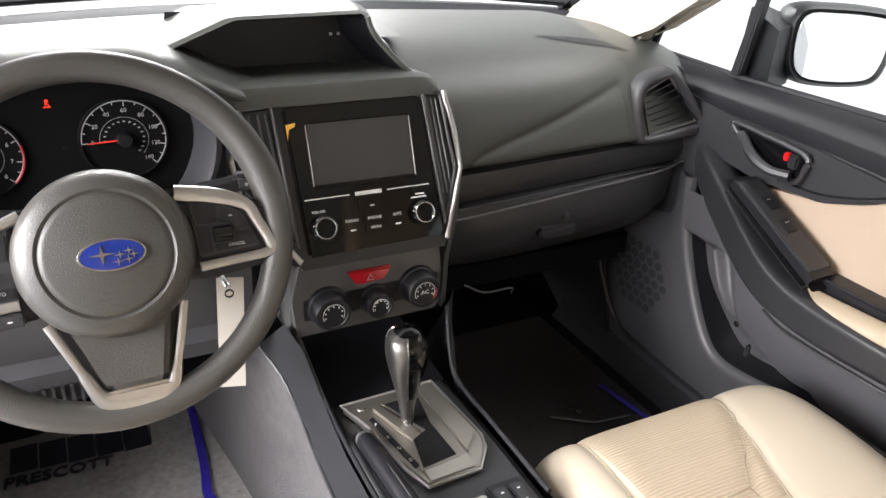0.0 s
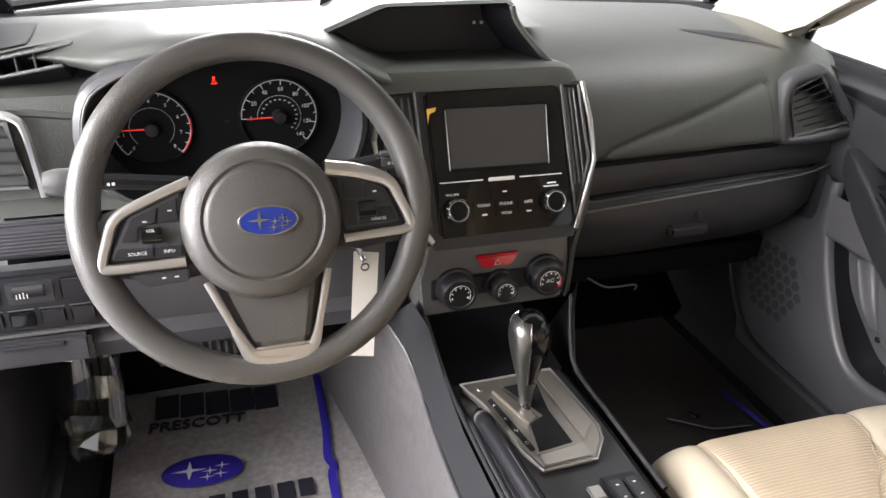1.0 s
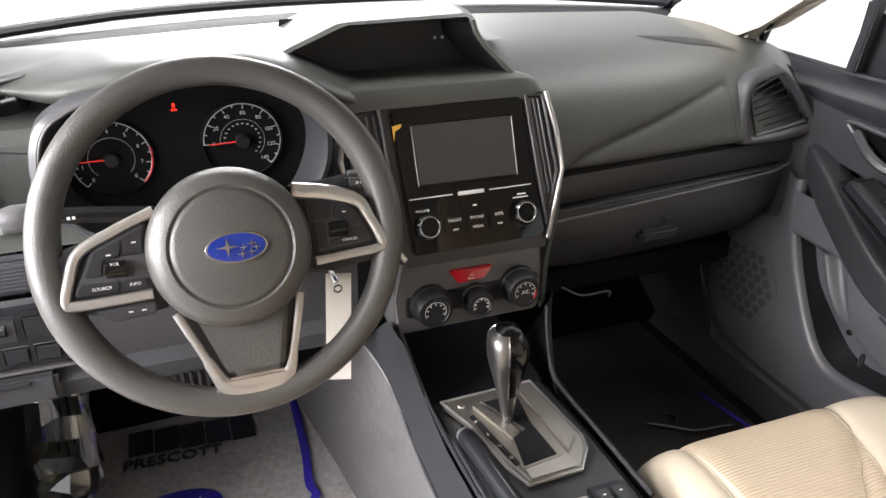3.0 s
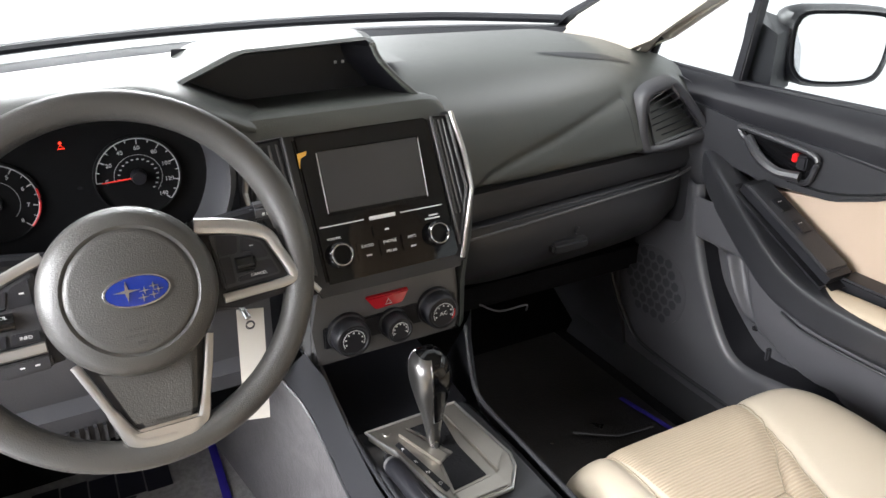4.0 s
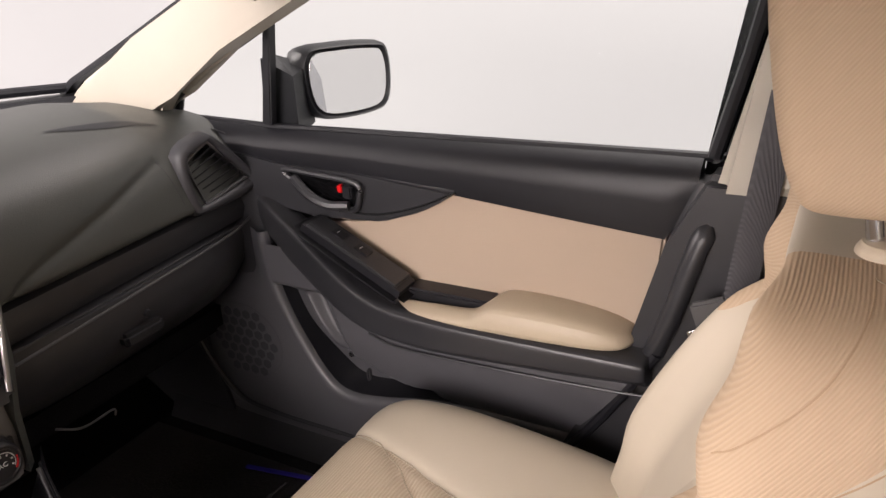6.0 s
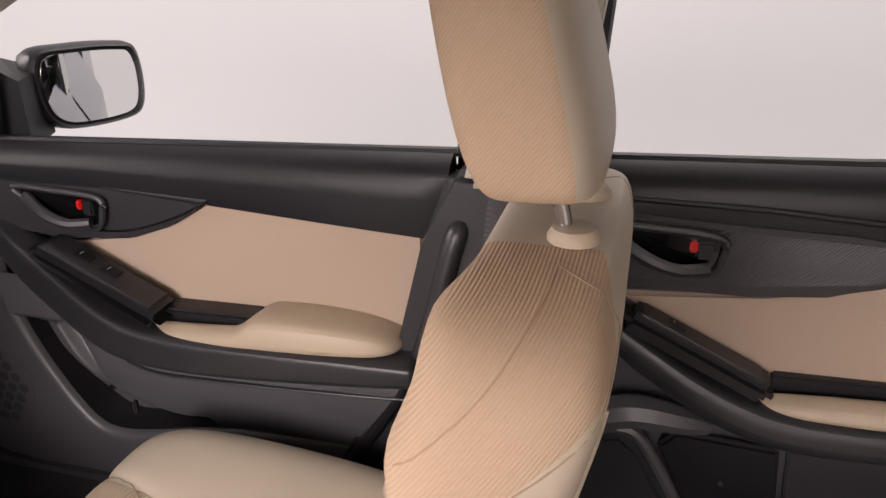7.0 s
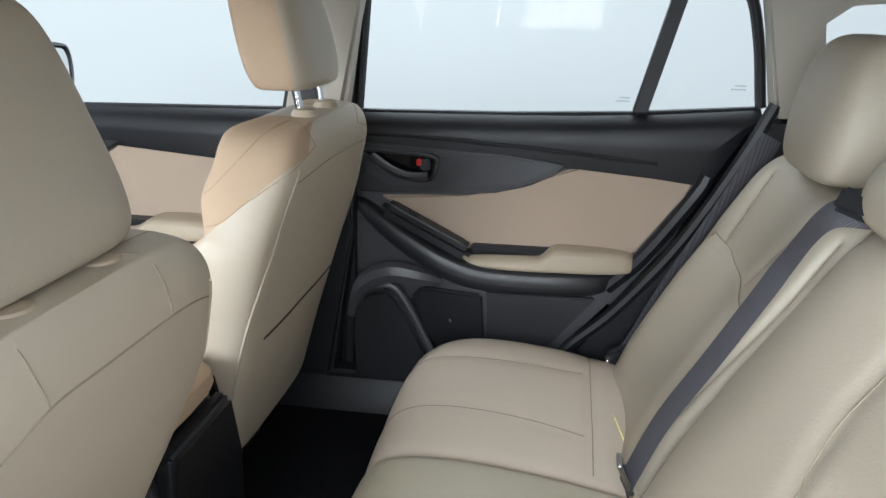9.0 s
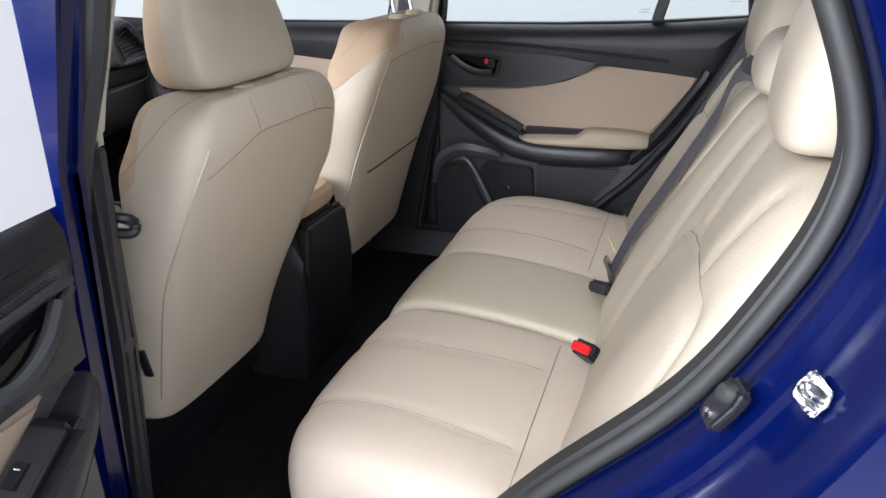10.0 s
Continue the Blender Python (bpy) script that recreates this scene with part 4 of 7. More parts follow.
front_door("door_1", 1, "closed passenger door with black trim and beige cloth insert")
fd = front_door("door_2", -1, "open driver door with black trim and beige cloth insert")
fd.matrix_basis = Matrix.Translation((-0.82, 0.42, 0)) @ Matrix.Rotation(radians(-76), 4, "Z") @ Matrix.Translation((0.82, -0.42, 0))
rear_door("door_3", 1, "closed rear door with black trim and beige cloth insert")
dr = rear_door("door_4", -1, "open rear door with black trim and blue outer skin")
HINGE = Matrix.Translation((-0.86, -0.86, 0))
dr.matrix_basis = HINGE @ Matrix.Rotation(radians(-84), 4, "Z") @ HINGE.inverted()

# ---- seats ----
HALF = [(0, 0.0), (0.35, 0.0), (0.72, 0.018), (0.91, 0.08), (0.985, 0.27), (1.0, 0.55), (0.97, 0.80), (0.90, 0.95), (0.78, 1.0), (0.64, 0.0), (0.45, 0.0), (0.22, 0.0), (0, 0.0)]


def back_ring(yb, z, w, dep, rec, tilt):
    """One section of a backrest: yb the rear face, dep its depth at the bolsters, rec how far the middle lies back."""
    pts = []
    for i, (u, v) in enumerate(HALF):
        if i == 9:
            v = 1.0 - 0.45 * rec / dep
        elif i > 9:
            v = 1.0 - rec / dep
        pts.append((u * w, v * dep))
    full = pts + [(-x, d) for x, d in pts[-2:0:-1]]
    return [(x, yb + d * math.cos(tilt), z + d * math.sin(tilt) * 0.4) for x, d in full]


def front_seat(name, label, lift, hem):
    """A front seat about its own middle line: y and z as in the car for the passenger's."""
    st = thing(name, label, "car seat", "front seats")
    # cushion: sections from front to back
    secs = [(-0.235, 0.20, 0.545, 0.60), (-0.245, 0.225, 0.50, 0.633), (-0.275, 0.238, 0.48, 0.658), (-0.33, 0.247, 0.47, 0.670), (-0.42, 0.25, 0.46, 0.668), (-0.52, 0.25, 0.46, 0.656), (-0.60, 0.25, 0.46, 0.645), (-0.69, 0.24, 0.46, 0.632), (-0.74, 0.22, 0.47, 0.61)]
    rings = []
    for y, w, zb, zt in secs:
        top = [(1.0, 0.48), (0.99, 0.70), (0.93, 0.88), (0.80, 0.97), (0.64, 0.985), (0.40, 0.985), (0.15, 0.98), (-0.15, 0.98), (-0.40, 0.985), (-0.64, 0.985), (-0.80, 0.97), (-0.93, 0.88), (-0.99, 0.70), (-1.0, 0.48)]
        r = [(u * w, y, zb + (zt - zb) * v) for u, v in top]
        r += [(-w * 0.98, y, zb + 0.01), (-w * 0.6, y, zb), (w * 0.6, y, zb), (w * 0.98, y, zb + 0.01)]
        rings.append(r)
    cb = loft(rings, True, True, lambda i, j: 0)
    for f in cb.faces:
        c = f.calc_center_median()
        if c.y < -0.71 or (c.z < 0.56 and c.y < -0.36):
            f.material_index = 1
    cu = part("cushion", cb, ["cushion_skin", "black"], st, "cream vinyl cushion with ribbed cloth middle", 50)
    cu.modifiers.new("round", "SUBSURF").levels = 2
    cu.modifiers["round"].render_levels = 2
    lines = [drape(cu, line, 6) for line in (
        [(-0.150, -0.23, 0.60), (-0.155, -0.25, 0.645), (-0.165, -0.31, 0.68), (-0.17, -0.42, 0.68), (-0.17, -0.55, 0.67), (-0.165, -0.66, 0.66)],
        [(0.108, -0.236, 0.62), (0.098, -0.262, 0.655), (0.084, -0.293, 0.668), (0.067, -0.334, 0.668), (0.028, -0.386, 0.668), (-0.015, -0.439, 0.668)],
        [(0.067, -0.334, 0.668), (0.052, -0.38, 0.668), (0.035, -0.433, 0.668), (0.018, -0.50, 0.668), (0.0, -0.58, 0.66)],
        [(-0.015, -0.439, 0.668), (-0.018, -0.492, 0.668), (-0.03, -0.56, 0.66)],
        [(-0.015, -0.439, 0.668), (-0.053, -0.441, 0.668), (-0.10, -0.443, 0.668), (-0.165, -0.44, 0.668)])]
    crease(cu, lines, 0.0035, 0.005, 3)
    for line in lines:
        part("cushion_seam", tube(drape(cu, line[::2], 3, 0.0002), 0.0011, 6), "cream_seam", st)
    base = part("seat_base", loft([super_ring(0, -0.48, z, a, b, 5, 24) for z, a, b in ((0.375, 0.20, 0.20), (0.40, 0.22, 0.23), (0.47, 0.245, 0.245), (0.50, 0.25, 0.25))]), "black", st, "black plastic seat base")
    # backrest
    tab = [(hem - 0.010, 0.195, 0.155, 0.03), (hem - 0.004, 0.210, 0.175, 0.045), (hem + 0.012, 0.214, 0.184, 0.05), (0.66, 0.219, 0.188, 0.05), (0.72, 0.230, 0.195, 0.055), (0.80, 0.246, 0.180, 0.052), (0.86, 0.257, 0.162, 0.045), (0.905, 0.26, 0.144, 0.034), (0.925, 0.26, 0.128, 0.024), (0.94, 0.258, 0.116, 0.016), (0.955, 0.257, 0.119, 0.018), (0.975, 0.253, 0.128, 0.022), (1.0, 0.247, 0.136, 0.026), (1.04, 0.234, 0.132, 0.024), (1.068, 0.218, 0.128, 0.018), (1.087, 0.194, 0.118, 0.010), (1.098, 0.155, 0.092, 0.0), (1.102, 0.08, 0.045, 0.0)]
    rings = []
    for z, w, dep, rec in tab:
        yb = -0.80 - (z - 0.54) * 0.29
        if z > 1.03:
            yb += (z - 1.03) ** 2 * 5.5
        if lift < 0.03:
            yb += 0.028 * (1 - ease(0.62, 0.98, z))
            w *= 0.88 + 0.04 * ease(0.60, 0.95, z)
        ring = back_ring(yb, z, w, dep, rec, 0.25)
        if lift < 0.03:
            slim = 1 - 0.15 * (1 - ease(0.72, 0.99, z))
            ring = [(x * slim if x > 0 else x, y, zz) for x, y, zz in ring]
        rings.append(ring)
    for r_i, (z, w, dep, rec) in enumerate(tab):
        if z > 1.05:
            f = min(1.0, (z - 1.05) / 0.05)
            yb = min(p[1] for p in rings[r_i])
            rings[r_i] = [(x, y, zz + (0.40 - (y - yb) / dep) * 0.004 * f) for x, y, zz in rings[r_i]]
    n = len(rings[0])
    dense = refine(rings, 4, 3)

    bk = part("backrest", loft(dense), "seat_back" if lift > 0.03 else "driver_back", st, "cream vinyl backrest with ribbed cloth facing", 50)
    for sg in (1, -1):
        for nm, w, mt, line in (
                ("back_piping", 0.0026, "cream", [(0.205, -0.81, hem + 0.03), (0.22, -0.846, 0.76), (0.225, -0.875, 0.86), (0.21, -0.908, 0.965), (0.183, -0.936, 1.045)]),
                ("side_seam", 0.0008, "cloth_seam", [(0.116, -0.949, 1.07), (0.17, -0.942, 1.057), (0.22, -0.918, 1.035), (0.244, -0.882, 1.008), (0.252, -0.849, 0.982), (0.251, -0.816, 0.972)]),
                ("bolster_seam", 0.0008, "cloth_seam", [(0.10, -0.90, 1.122), (0.158, -0.898, 1.116), (0.212, -0.885, 1.096), (0.233, -0.865, 1.066), (0.237, -0.83, 1.03), (0.235, -0.81, 1.018)]),
                ("shoulder_seam", 0.0009, "cream_seam", [(0.10, -0.90, 1.122), (0.125, -0.925, 1.12), (0.131, -0.948, 1.095), (0.116, -0.949, 1.07)])):
            if lift < 0.03 and nm in ("side_seam", "shoulder_seam"):
                continue
            part(nm, tube(drape(bk, [(sg * x, y, z) for x, y, z in line], 8, -0.0002), w, 6), mt, st, "cream piping" if nm == "back_piping" else "")
    if lift > 0.03:
        seams = [[(-0.19, -1.0, 1.01), (-0.08, -1.0, 1.022), (0.08, -1.0, 1.022), (0.19, -1.0, 1.01)]]
    else:
        seams = [[(0.20, -0.90, 1.015), (0.16, -0.93, 1.035), (0.10, -0.935, 1.043), (0.0, -0.935, 1.045), (-0.065, -0.935, 1.045), (-0.12, -0.93, 1.030), (-0.18, -0.91, 1.01)],
                 [(0.10, -0.935, 1.043), (0.093, -0.93, 1.075), (0.085, -0.92, 1.10), (0.07, -0.90, 1.118)], [(-0.065, -0.935, 1.045), (-0.074, -0.93, 1.07), (-0.078, -0.92, 1.095), (-0.065, -0.90, 1.116)]]
    for line in seams:
        part("top_seam", tube(drape(bk, line, 8, -0.0003), 0.0012, 6), "cream_seam", st)
    # back pocket edge
    if lift > 0.03:
        part("pocket_edge", tube(drape(bk, [(0.17, -0.86, 0.772), (0.113, -0.866, 0.771), (0.0, -0.87, 0.769), (-0.168, -0.86, 0.767)], 6), 0.0024, 6), "black", st, "dark map pocket slot")
    part("side_slot", tube(drape(bk, [(-0.27, -0.81, 0.66), (-0.27, -0.80, 0.715)], 6), 0.009, 8, False, 0.5, (1, 0, 0)), "black", st, "dark slot in the backrest side")
    # head restraint
    hz = 1.092 + lift
    def hy(z):
        return -0.879 + (z - 1.15) * (0.22 if lift > 0.03 else 0.36)
    hr = [(hz, 0.088, 0.038), (hz + 0.003, 0.104, 0.047), (hz + 0.020, 0.113, 0.053), (hz + 0.05, 0.116, 0.057), (hz + 0.11, 0.111, 0.056), (hz + 0.16, 0.102, 0.053), (hz + 0.19, 0.092, 0.049), (hz + 0.205, 0.07, 0.036), (hz + 0.210, 0.035, 0.018)]
    if lift > 0.03:
        shape = [(q, hy(q), a, b) for q, a, b in hr]
    else:
        shape = [(1.106, -0.864, 0.108, 0.040), (1.110, -0.864, 0.126, 0.054), (1.130, -0.860, 0.137, 0.060), (1.172, -0.852, 0.134, 0.057), (1.225, -0.844, 0.121, 0.049), (1.268, -0.846, 0.105, 0.038), (1.296, -0.850, 0.090, 0.024), (1.311, -0.852, 0.070, 0.013), (1.316, -0.853, 0.04, 0.005)]
    rr = [[(x, y - 0.010 * (1 - (x / max(a, 0.01)) ** 2) * (1 if y > yc else 0), zz) for x, y, zz in super_ring(0, yc, z, a, b, 4.0, 28)] for z, yc, a, b in shape]
    hd = part("head_restraint", loft(rr, True, True, lambda i, j: 1 if (j <= (15 if lift > 0.03 else 13) or j >= 27) else 0), ["cream", "cloth"], st, "cream vinyl head restraint with cloth face", 50)
    hd.modifiers.new("round", "SUBSURF").levels = 2
    hd.modifiers["round"].render_levels = 2
    for x in ((-0.048, 0.060) if lift > 0.03 else (-0.042, 0.064)):
        part("post", tube([(x, -0.904, 1.08), (x, hy(hz + 0.03) - 0.012, hz + 0.03)], 0.0065, 12), "chrome", st, "chrome post")
        part("post_sleeve", turned([(0.009, 0.012), (0.017, 0.010), (0.021, 0.004), (0.022, -0.02)], pose(x, -0.905, 1.104 if lift > 0.03 else 1.096, 0, 0, 0), 20), "pad", st, "cream post sleeve")
    return st


ps = front_seat("front_seat", "cream vinyl passenger seat with tan ribbed cloth and raised head restraint", 0.053, 0.55)
ps.matrix_basis = Matrix.Translation((0.36, 0, 0))
ds = front_seat("front_seat", "cream vinyl driver seat with tan ribbed cloth and lowered head restraint", 0.020, 0.592)
ds.matrix_basis = Matrix.Translation((-0.374, -0.04, -0.028))

fb = thing("seat_belt", "grey webbing seat belt hanging at the centre pillar", "seat belt")
part("webbing", tube(spline([(0.652, -0.800, 1.16), (0.645, -0.785, 1.02), (0.63, -0.772, 0.88), (0.622, -0.765, 0.74), (0.62, -0.76, 0.60)], 8), 0.019, 8, False, 0.07, (1, 0.15, 0.0)), "belt_dark", fb)
part("tongue", moved(box(-0.006, 0.006, -0.024, 0.024, -0.028, 0.028, 0.004), Matrix.Translation((0.624, -0.745, 0.862)) @ Euler((radians(-20), 0, radians(8))).to_matrix().to_4x4()), "bezel", fb, "grey belt tongue")
part("tongue_plate", moved(box(-0.0015, 0.0015, -0.016, 0.016, -0.024, 0.02, 0.001), Matrix.Translation((0.622, -0.735, 0.825)) @ Euler((radians(-20), 0, radians(8))).to_matrix().to_4x4()), "chrome", fb, "bright belt tongue plate")

# rear bench
rs = thing("rear_seat", "cream vinyl rear bench with split backrest and three head restraints", "rear seat")
CUSH = [(-1.045, 0.42), (-1.022, 0.47), (-1.022, 0.545), (-1.045, 0.595), (-1.09, 0.618), (-1.16, 0.624), (-1.28, 0.614), (-1.40, 0.594), (-1.48, 0.575), (-1.53, 0.55), (-1.53, 0.42)]


def cushion(x0, x1, up, name, label, mat="cream", outer=0):
    """outer: the side (1 right, -1 left) whose front corner is well rounded."""
    rings = []
    near = ((0.0, 0.03, 0.03), (0.012, 0.012, 0.012), (0.035, 0.003, 0.003), (0.12, 0.0, 0.0))
    far = ((0.0, 0.26, 0.06), (0.02, 0.17, 0.028), (0.06, 0.09, 0.010), (0.13, 0.035, 0.002), (0.24, 0.0, 0.0))
    lo_, hi_ = (far if outer < 0 else near), (far if outer > 0 else near)
    prof = list(lo_) + [(0.5, -0.004, -0.004)] + [(1 - f, a, b) for f, a, b in hi_[::-1]]
    for f, sy, sz in prof:
        x = x0 + (x1 - x0) * f
        rings.append([(x, -1.53 + (y + 1.53) * (1 - sy), z - sz * 0.9 * (1 if z > 0.5 else 0) + up * (1 if z > 0.55 else 0)) for y, z in CUSH])
    ob = part(name, loft(rings), mat, rs, label, 50)
    ob.modifiers.new("round", "SUBSURF").levels = 2
    ob.modifiers["round"].render_levels = 2
    return ob


cr = cushion(0.142, 0.62, 0.0, "cushion", "cream seat cushion with rosy cloth", "rosy", 1)
cushion(-0.138, 0.138, 0.006, "cushion", "olive cream vinyl middle cushion", "olive")
cl_ = cushion(-0.62, -0.142, 0.0, "cushion", "cream seat cushion with rosy cloth", "rosy", -1)
for ob, x0, x1 in ((cr, 0.142, 0.63), (cl_, -0.63, -0.142)):
    lines = []
    for f, g in ((0.30, 0.27), (0.70, 0.73)):
        x, xe = x0 + (x1 - x0) * f, x0 + (x1 - x0) * g
        lines.append(drape(ob, [(x, -1.02, 0.575), (x, -1.09, 0.62), (x, -1.2, 0.63), (xe, -1.38, 0.61)], 6))
    lines.append(drape(ob, [(x0 + 0.03, -1.395, 0.61), ((x0 + x1) / 2, -1.395, 0.61), (x1 - 0.03, -1.395, 0.61)], 8))
    crease(ob, lines, 0.003, 0.006, 3)
    for line in lines:
        part("cushion_seam", tube(drape(ob, line[::2], 3, 0.0002), 0.001, 6), "cream_seam", rs)


def rback(x0, x1, top, name, label, wave):
    """A backrest pad: front face leans from the cushion up to its top."""
    rings = []
    for f, sh in ((0.0, 0.035), (0.02, 0.014), (0.06, 0.003), (0.18, -0.010), (0.32, 0.002), (0.5, 0.006), (0.68, 0.002), (0.82, -0.010), (0.94, 0.003), (0.98, 0.014), (1.0, 0.035)):
        x = x0 + (x1 - x0) * f
        sh = sh * wave if sh < 0.01 else sh
        prof = []
        for z, out in ((0.50, 0.0), (0.58, 0.012), (0.66, 0.022), (0.76, 0.020), (0.86, 0.012), (0.95, 0.004), (top - 0.035, 0.0), (top - 0.008, -0.02), (top, -0.05)):
            y = -1.445 - (z - 0.56) * 0.50 + out - sh * (0.9 if z > 0.55 else 0.2)
            prof.append((x, y, z - (0.6 * sh if z > 0.9 and sh > 0 else 0)))
        prof += [(x, -1.80, top - 0.01), (x, -1.82, top - 0.06), (x, -1.60, 0.50)]
        rings.append(prof)
    ob = part(name, loft(rings), "cream", rs, label, 50)
    ob.modifiers.new("round", "SUBSURF").levels = 2
    ob.modifiers["round"].render_levels = 2
    return ob


br = rback(0.155, 0.615, 1.035, "backrest", "cream vinyl backrest", 1.6)
bl = rback(-0.615, 0.150, 1.035, "backrest", "wider cream vinyl backrest", 1.2)


def rear_head(x, w, z0, h, label):
    rr = []
    for f, a, b in ((0.0, 0.74, 0.66), (0.03, 0.90, 0.88), (0.14, 0.99, 1.02), (0.45, 0.99, 1.06), (0.75, 0.90, 0.94), (0.92, 0.76, 0.72), (0.985, 0.56, 0.46), (1.0, 0.3, 0.2)):
        z = z0 + h * f
        rr.append(super_ring(x, -1.715 - (z - 1.03) * 0.12, z, w * a, 0.060 * b, 3.8, 24))
    ob = part("head_restraint", loft(rr), "cream", rs, label, 50)
    ob.modifiers.new("round", "SUBSURF").levels = 2
    ob.modifiers["round"].render_levels = 2


rear_head(0.36, 0.130, 1.035, 0.205, "tall cream vinyl head restraint")
rear_head(-0.36, 0.130, 1.035, 0.205, "tall cream vinyl head restraint")
rear_head(0.0, 0.125, 1.035, 0.095, "low cream vinyl middle head restraint")
for ob, sg in ((br, 1), (bl, -1)):
    lines = [drape(ob, [(sg * x, -1.40 - (z - 0.56) * 0.5, z) for x, z in line], 7) for line in (
        ((0.12, 1.02), (0.125, 0.90), (0.165, 0.79), (0.195, 0.64)),
        ((0.225, 1.03), (0.245, 1.0), (0.275, 0.93), (0.30, 0.885)),
        ((0.505, 1.03), (0.49, 0.98), (0.475, 0.90)),
        ((0.175, 0.79), (0.205, 0.86), (0.30, 0.885), (0.475, 0.90), (0.565, 0.89), (0.60, 0.82), (0.605, 0.70)))]
    crease(ob, lines, 0.006, 0.008, 3)
    for line in lines:
        part("pad_seam", tube(drape(ob, line[::2], 3, 0.0002), 0.0011, 6), "cream_seam", rs)

# seat belts and buckles
mb = thing("seat_belt", "grey webbing middle seat belt across the rear backrest", "seat belt")
belt_path = spline([(0.085, -1.685, 1.047), (0.11, -1.640, 1.035), (0.168, -1.618, 0.955), (0.174, -1.592, 0.90), (0.172, -1.540, 0.803), (0.170, -1.483, 0.70), (0.165, -1.448, 0.615), (0.165, -1.435, 0.575)], 8)
part("webbing", tube(belt_path, 0.020, 8, False, 0.07, (-0.35, 0.8, 0.45)), "belt", mb)
part("guide", moved(box(-0.035, 0.035, -0.012, 0.012, -0.016, 0.016, 0.006), Matrix.Translation((0.085, -1.665, 1.055)) @ Euler((radians(25), 0, radians(20))).to_matrix().to_4x4()), "black", mb, "black belt guide")
part("tongue", moved(box(-0.02, 0.02, -0.004, 0.004, -0.03, 0.03, 0.003), Matrix.Translation((0.170, -1.437, 0.60)) @ Euler((radians(-25), 0, 0)).to_matrix().to_4x4()), "chrome", mb)
part("tag", moved(box(-0.014, 0.014, -0.001, 0.001, -0.02, 0.02), Matrix.Translation((0.262, -1.43, 0.625)) @ Euler((radians(-25), radians(20), 0)).to_matrix().to_4x4()), "yellow", mb, "small yellow tag")
sb = thing("seat_belt", "black webbing seat belt at the rear pillar", "seat belt")
part("webbing", tube(spline([(0.655, -1.70, 1.04), (0.645, -1.63, 0.9), (0.635, -1.54, 0.73), (0.61, -1.47, 0.59), (0.60, -1.45, 0.555)], 8), 0.024, 8, False, 0.07, (1, 0.2, 0.2)), "belt", sb)
part("tongue", moved(box(-0.012, 0.012, -0.02, 0.02, -0.04, 0.04, 0.006), Matrix.Translation((0.60, -1.455, 0.57)) @ Euler((radians(-25), 0, 0)).to_matrix().to_4x4()), "black", sb)
part("tongue_plate", moved(box(-0.013, 0.013, -0.0035, 0.0035, -0.02, 0.012, 0.002), Matrix.Translation((0.597, -1.432, 0.575)) @ Euler((radians(-25), 0, 0)).to_matrix().to_4x4()), "chrome", sb, "bright belt tongue")
part("anchor", tube([(0.61, -1.43, 0.56), (0.615, -1.44, 0.51), (0.60, -1.47, 0.505)], 0.006), "chrome", sb)


def buckle(x, y, z, red, rz, tip, label):
    b = thing("seat_belt_buckle", label, "buckle", "rear belt buckles")
    b.matrix_basis = Matrix.Translation((x, y, z)) @ Euler((radians(tip), 0, radians(rz))).to_matrix().to_4x4()
    part("body", box(-0.022, 0.022, -0.055, 0.035, -0.013, 0.013, 0.006, 3), "black", b)
    part("button", box(-0.018, 0.018, 0.030, 0.038, -0.010, 0.006, 0.002), "red" if red else "black", b, "red release button" if red else "")
    part("strap", tube([(0, -0.05, 0), (0.005, -0.09, -0.02)], 0.018, 8, False, 0.2), "belt", b)


buckle(-0.225, -1.448, 0.612, True, 62, 42, "black seat belt buckle with red button on the rear cushion")
buckle(0.045, -1.44, 0.612, False, 70, 25, "black seat belt buckle tucked behind the middle cushion")

# ---- steering wheel ----
CW, TH = Vector((-0.351, -0.17, 1.01)), radians(25)
WM = Matrix.Translation(CW) @ Matrix(((1, 0, 0, 0), (0, math.sin(TH), -math.cos(TH), 0), (0, math.cos(TH), math.sin(TH), 0), (0, 0, 0, 1)))
sw = thing("steering_wheel", "dark grey steering wheel with satin silver spoke trim and button pods", "steering wheel")
sw.matrix_basis = WM


def flat(poly, h0, h1, bevel=0.003):
    return prism(poly, "z", h0, h1, bevel, 2)


rim = [(0.170 * math.cos(a), 0.170 * math.sin(a), 0) for a in [2 * math.pi * k / 72 for k in range(72)]]
part("rim", tube(rim, [0.0155 + 0.0022 * (abs(math.cos(2 * math.pi * k / 72 - 0.35)) ** 6) for k in range(72)] , 14, True), "leather", sw, "grained dark rim")
part("hub", turned([(0.001, 0.0465), (0.052, 0.046), (0.056, 0.0445), (0.058, 0.0425), (0.061, 0.0445), (0.070, 0.042), (0.078, 0.033), (0.081, 0.018), (0.079, -0.005), (0.06, -0.03)], pose(0.001, -0.012, 0), 48), "leather", sw, "padded hub cover")
part("hub_base", turned([(0.06, -0.02), (0.075, -0.035), (0.07, -0.09)], pose(0, -0.01, 0), 24), "black", sw)
badge = part("badge", turned([(0.001, 0.0025), (0.94, 0.002), (1.0, 0.0)], Matrix.Translation((0.005, -0.013, 0.0465)) @ Matrix.Diagonal((0.0285, 0.0142, 1, 1)), 40), "bluebadge", sw, "oval blue badge")
part("badge_rim", tube([(0.005 + 0.0285 * math.cos(a), -0.013 + 0.0142 * math.sin(a), 0.0475) for a in [2 * math.pi * k / 40 for k in range(40)]], 0.0014, 6, True), "chrome", badge)
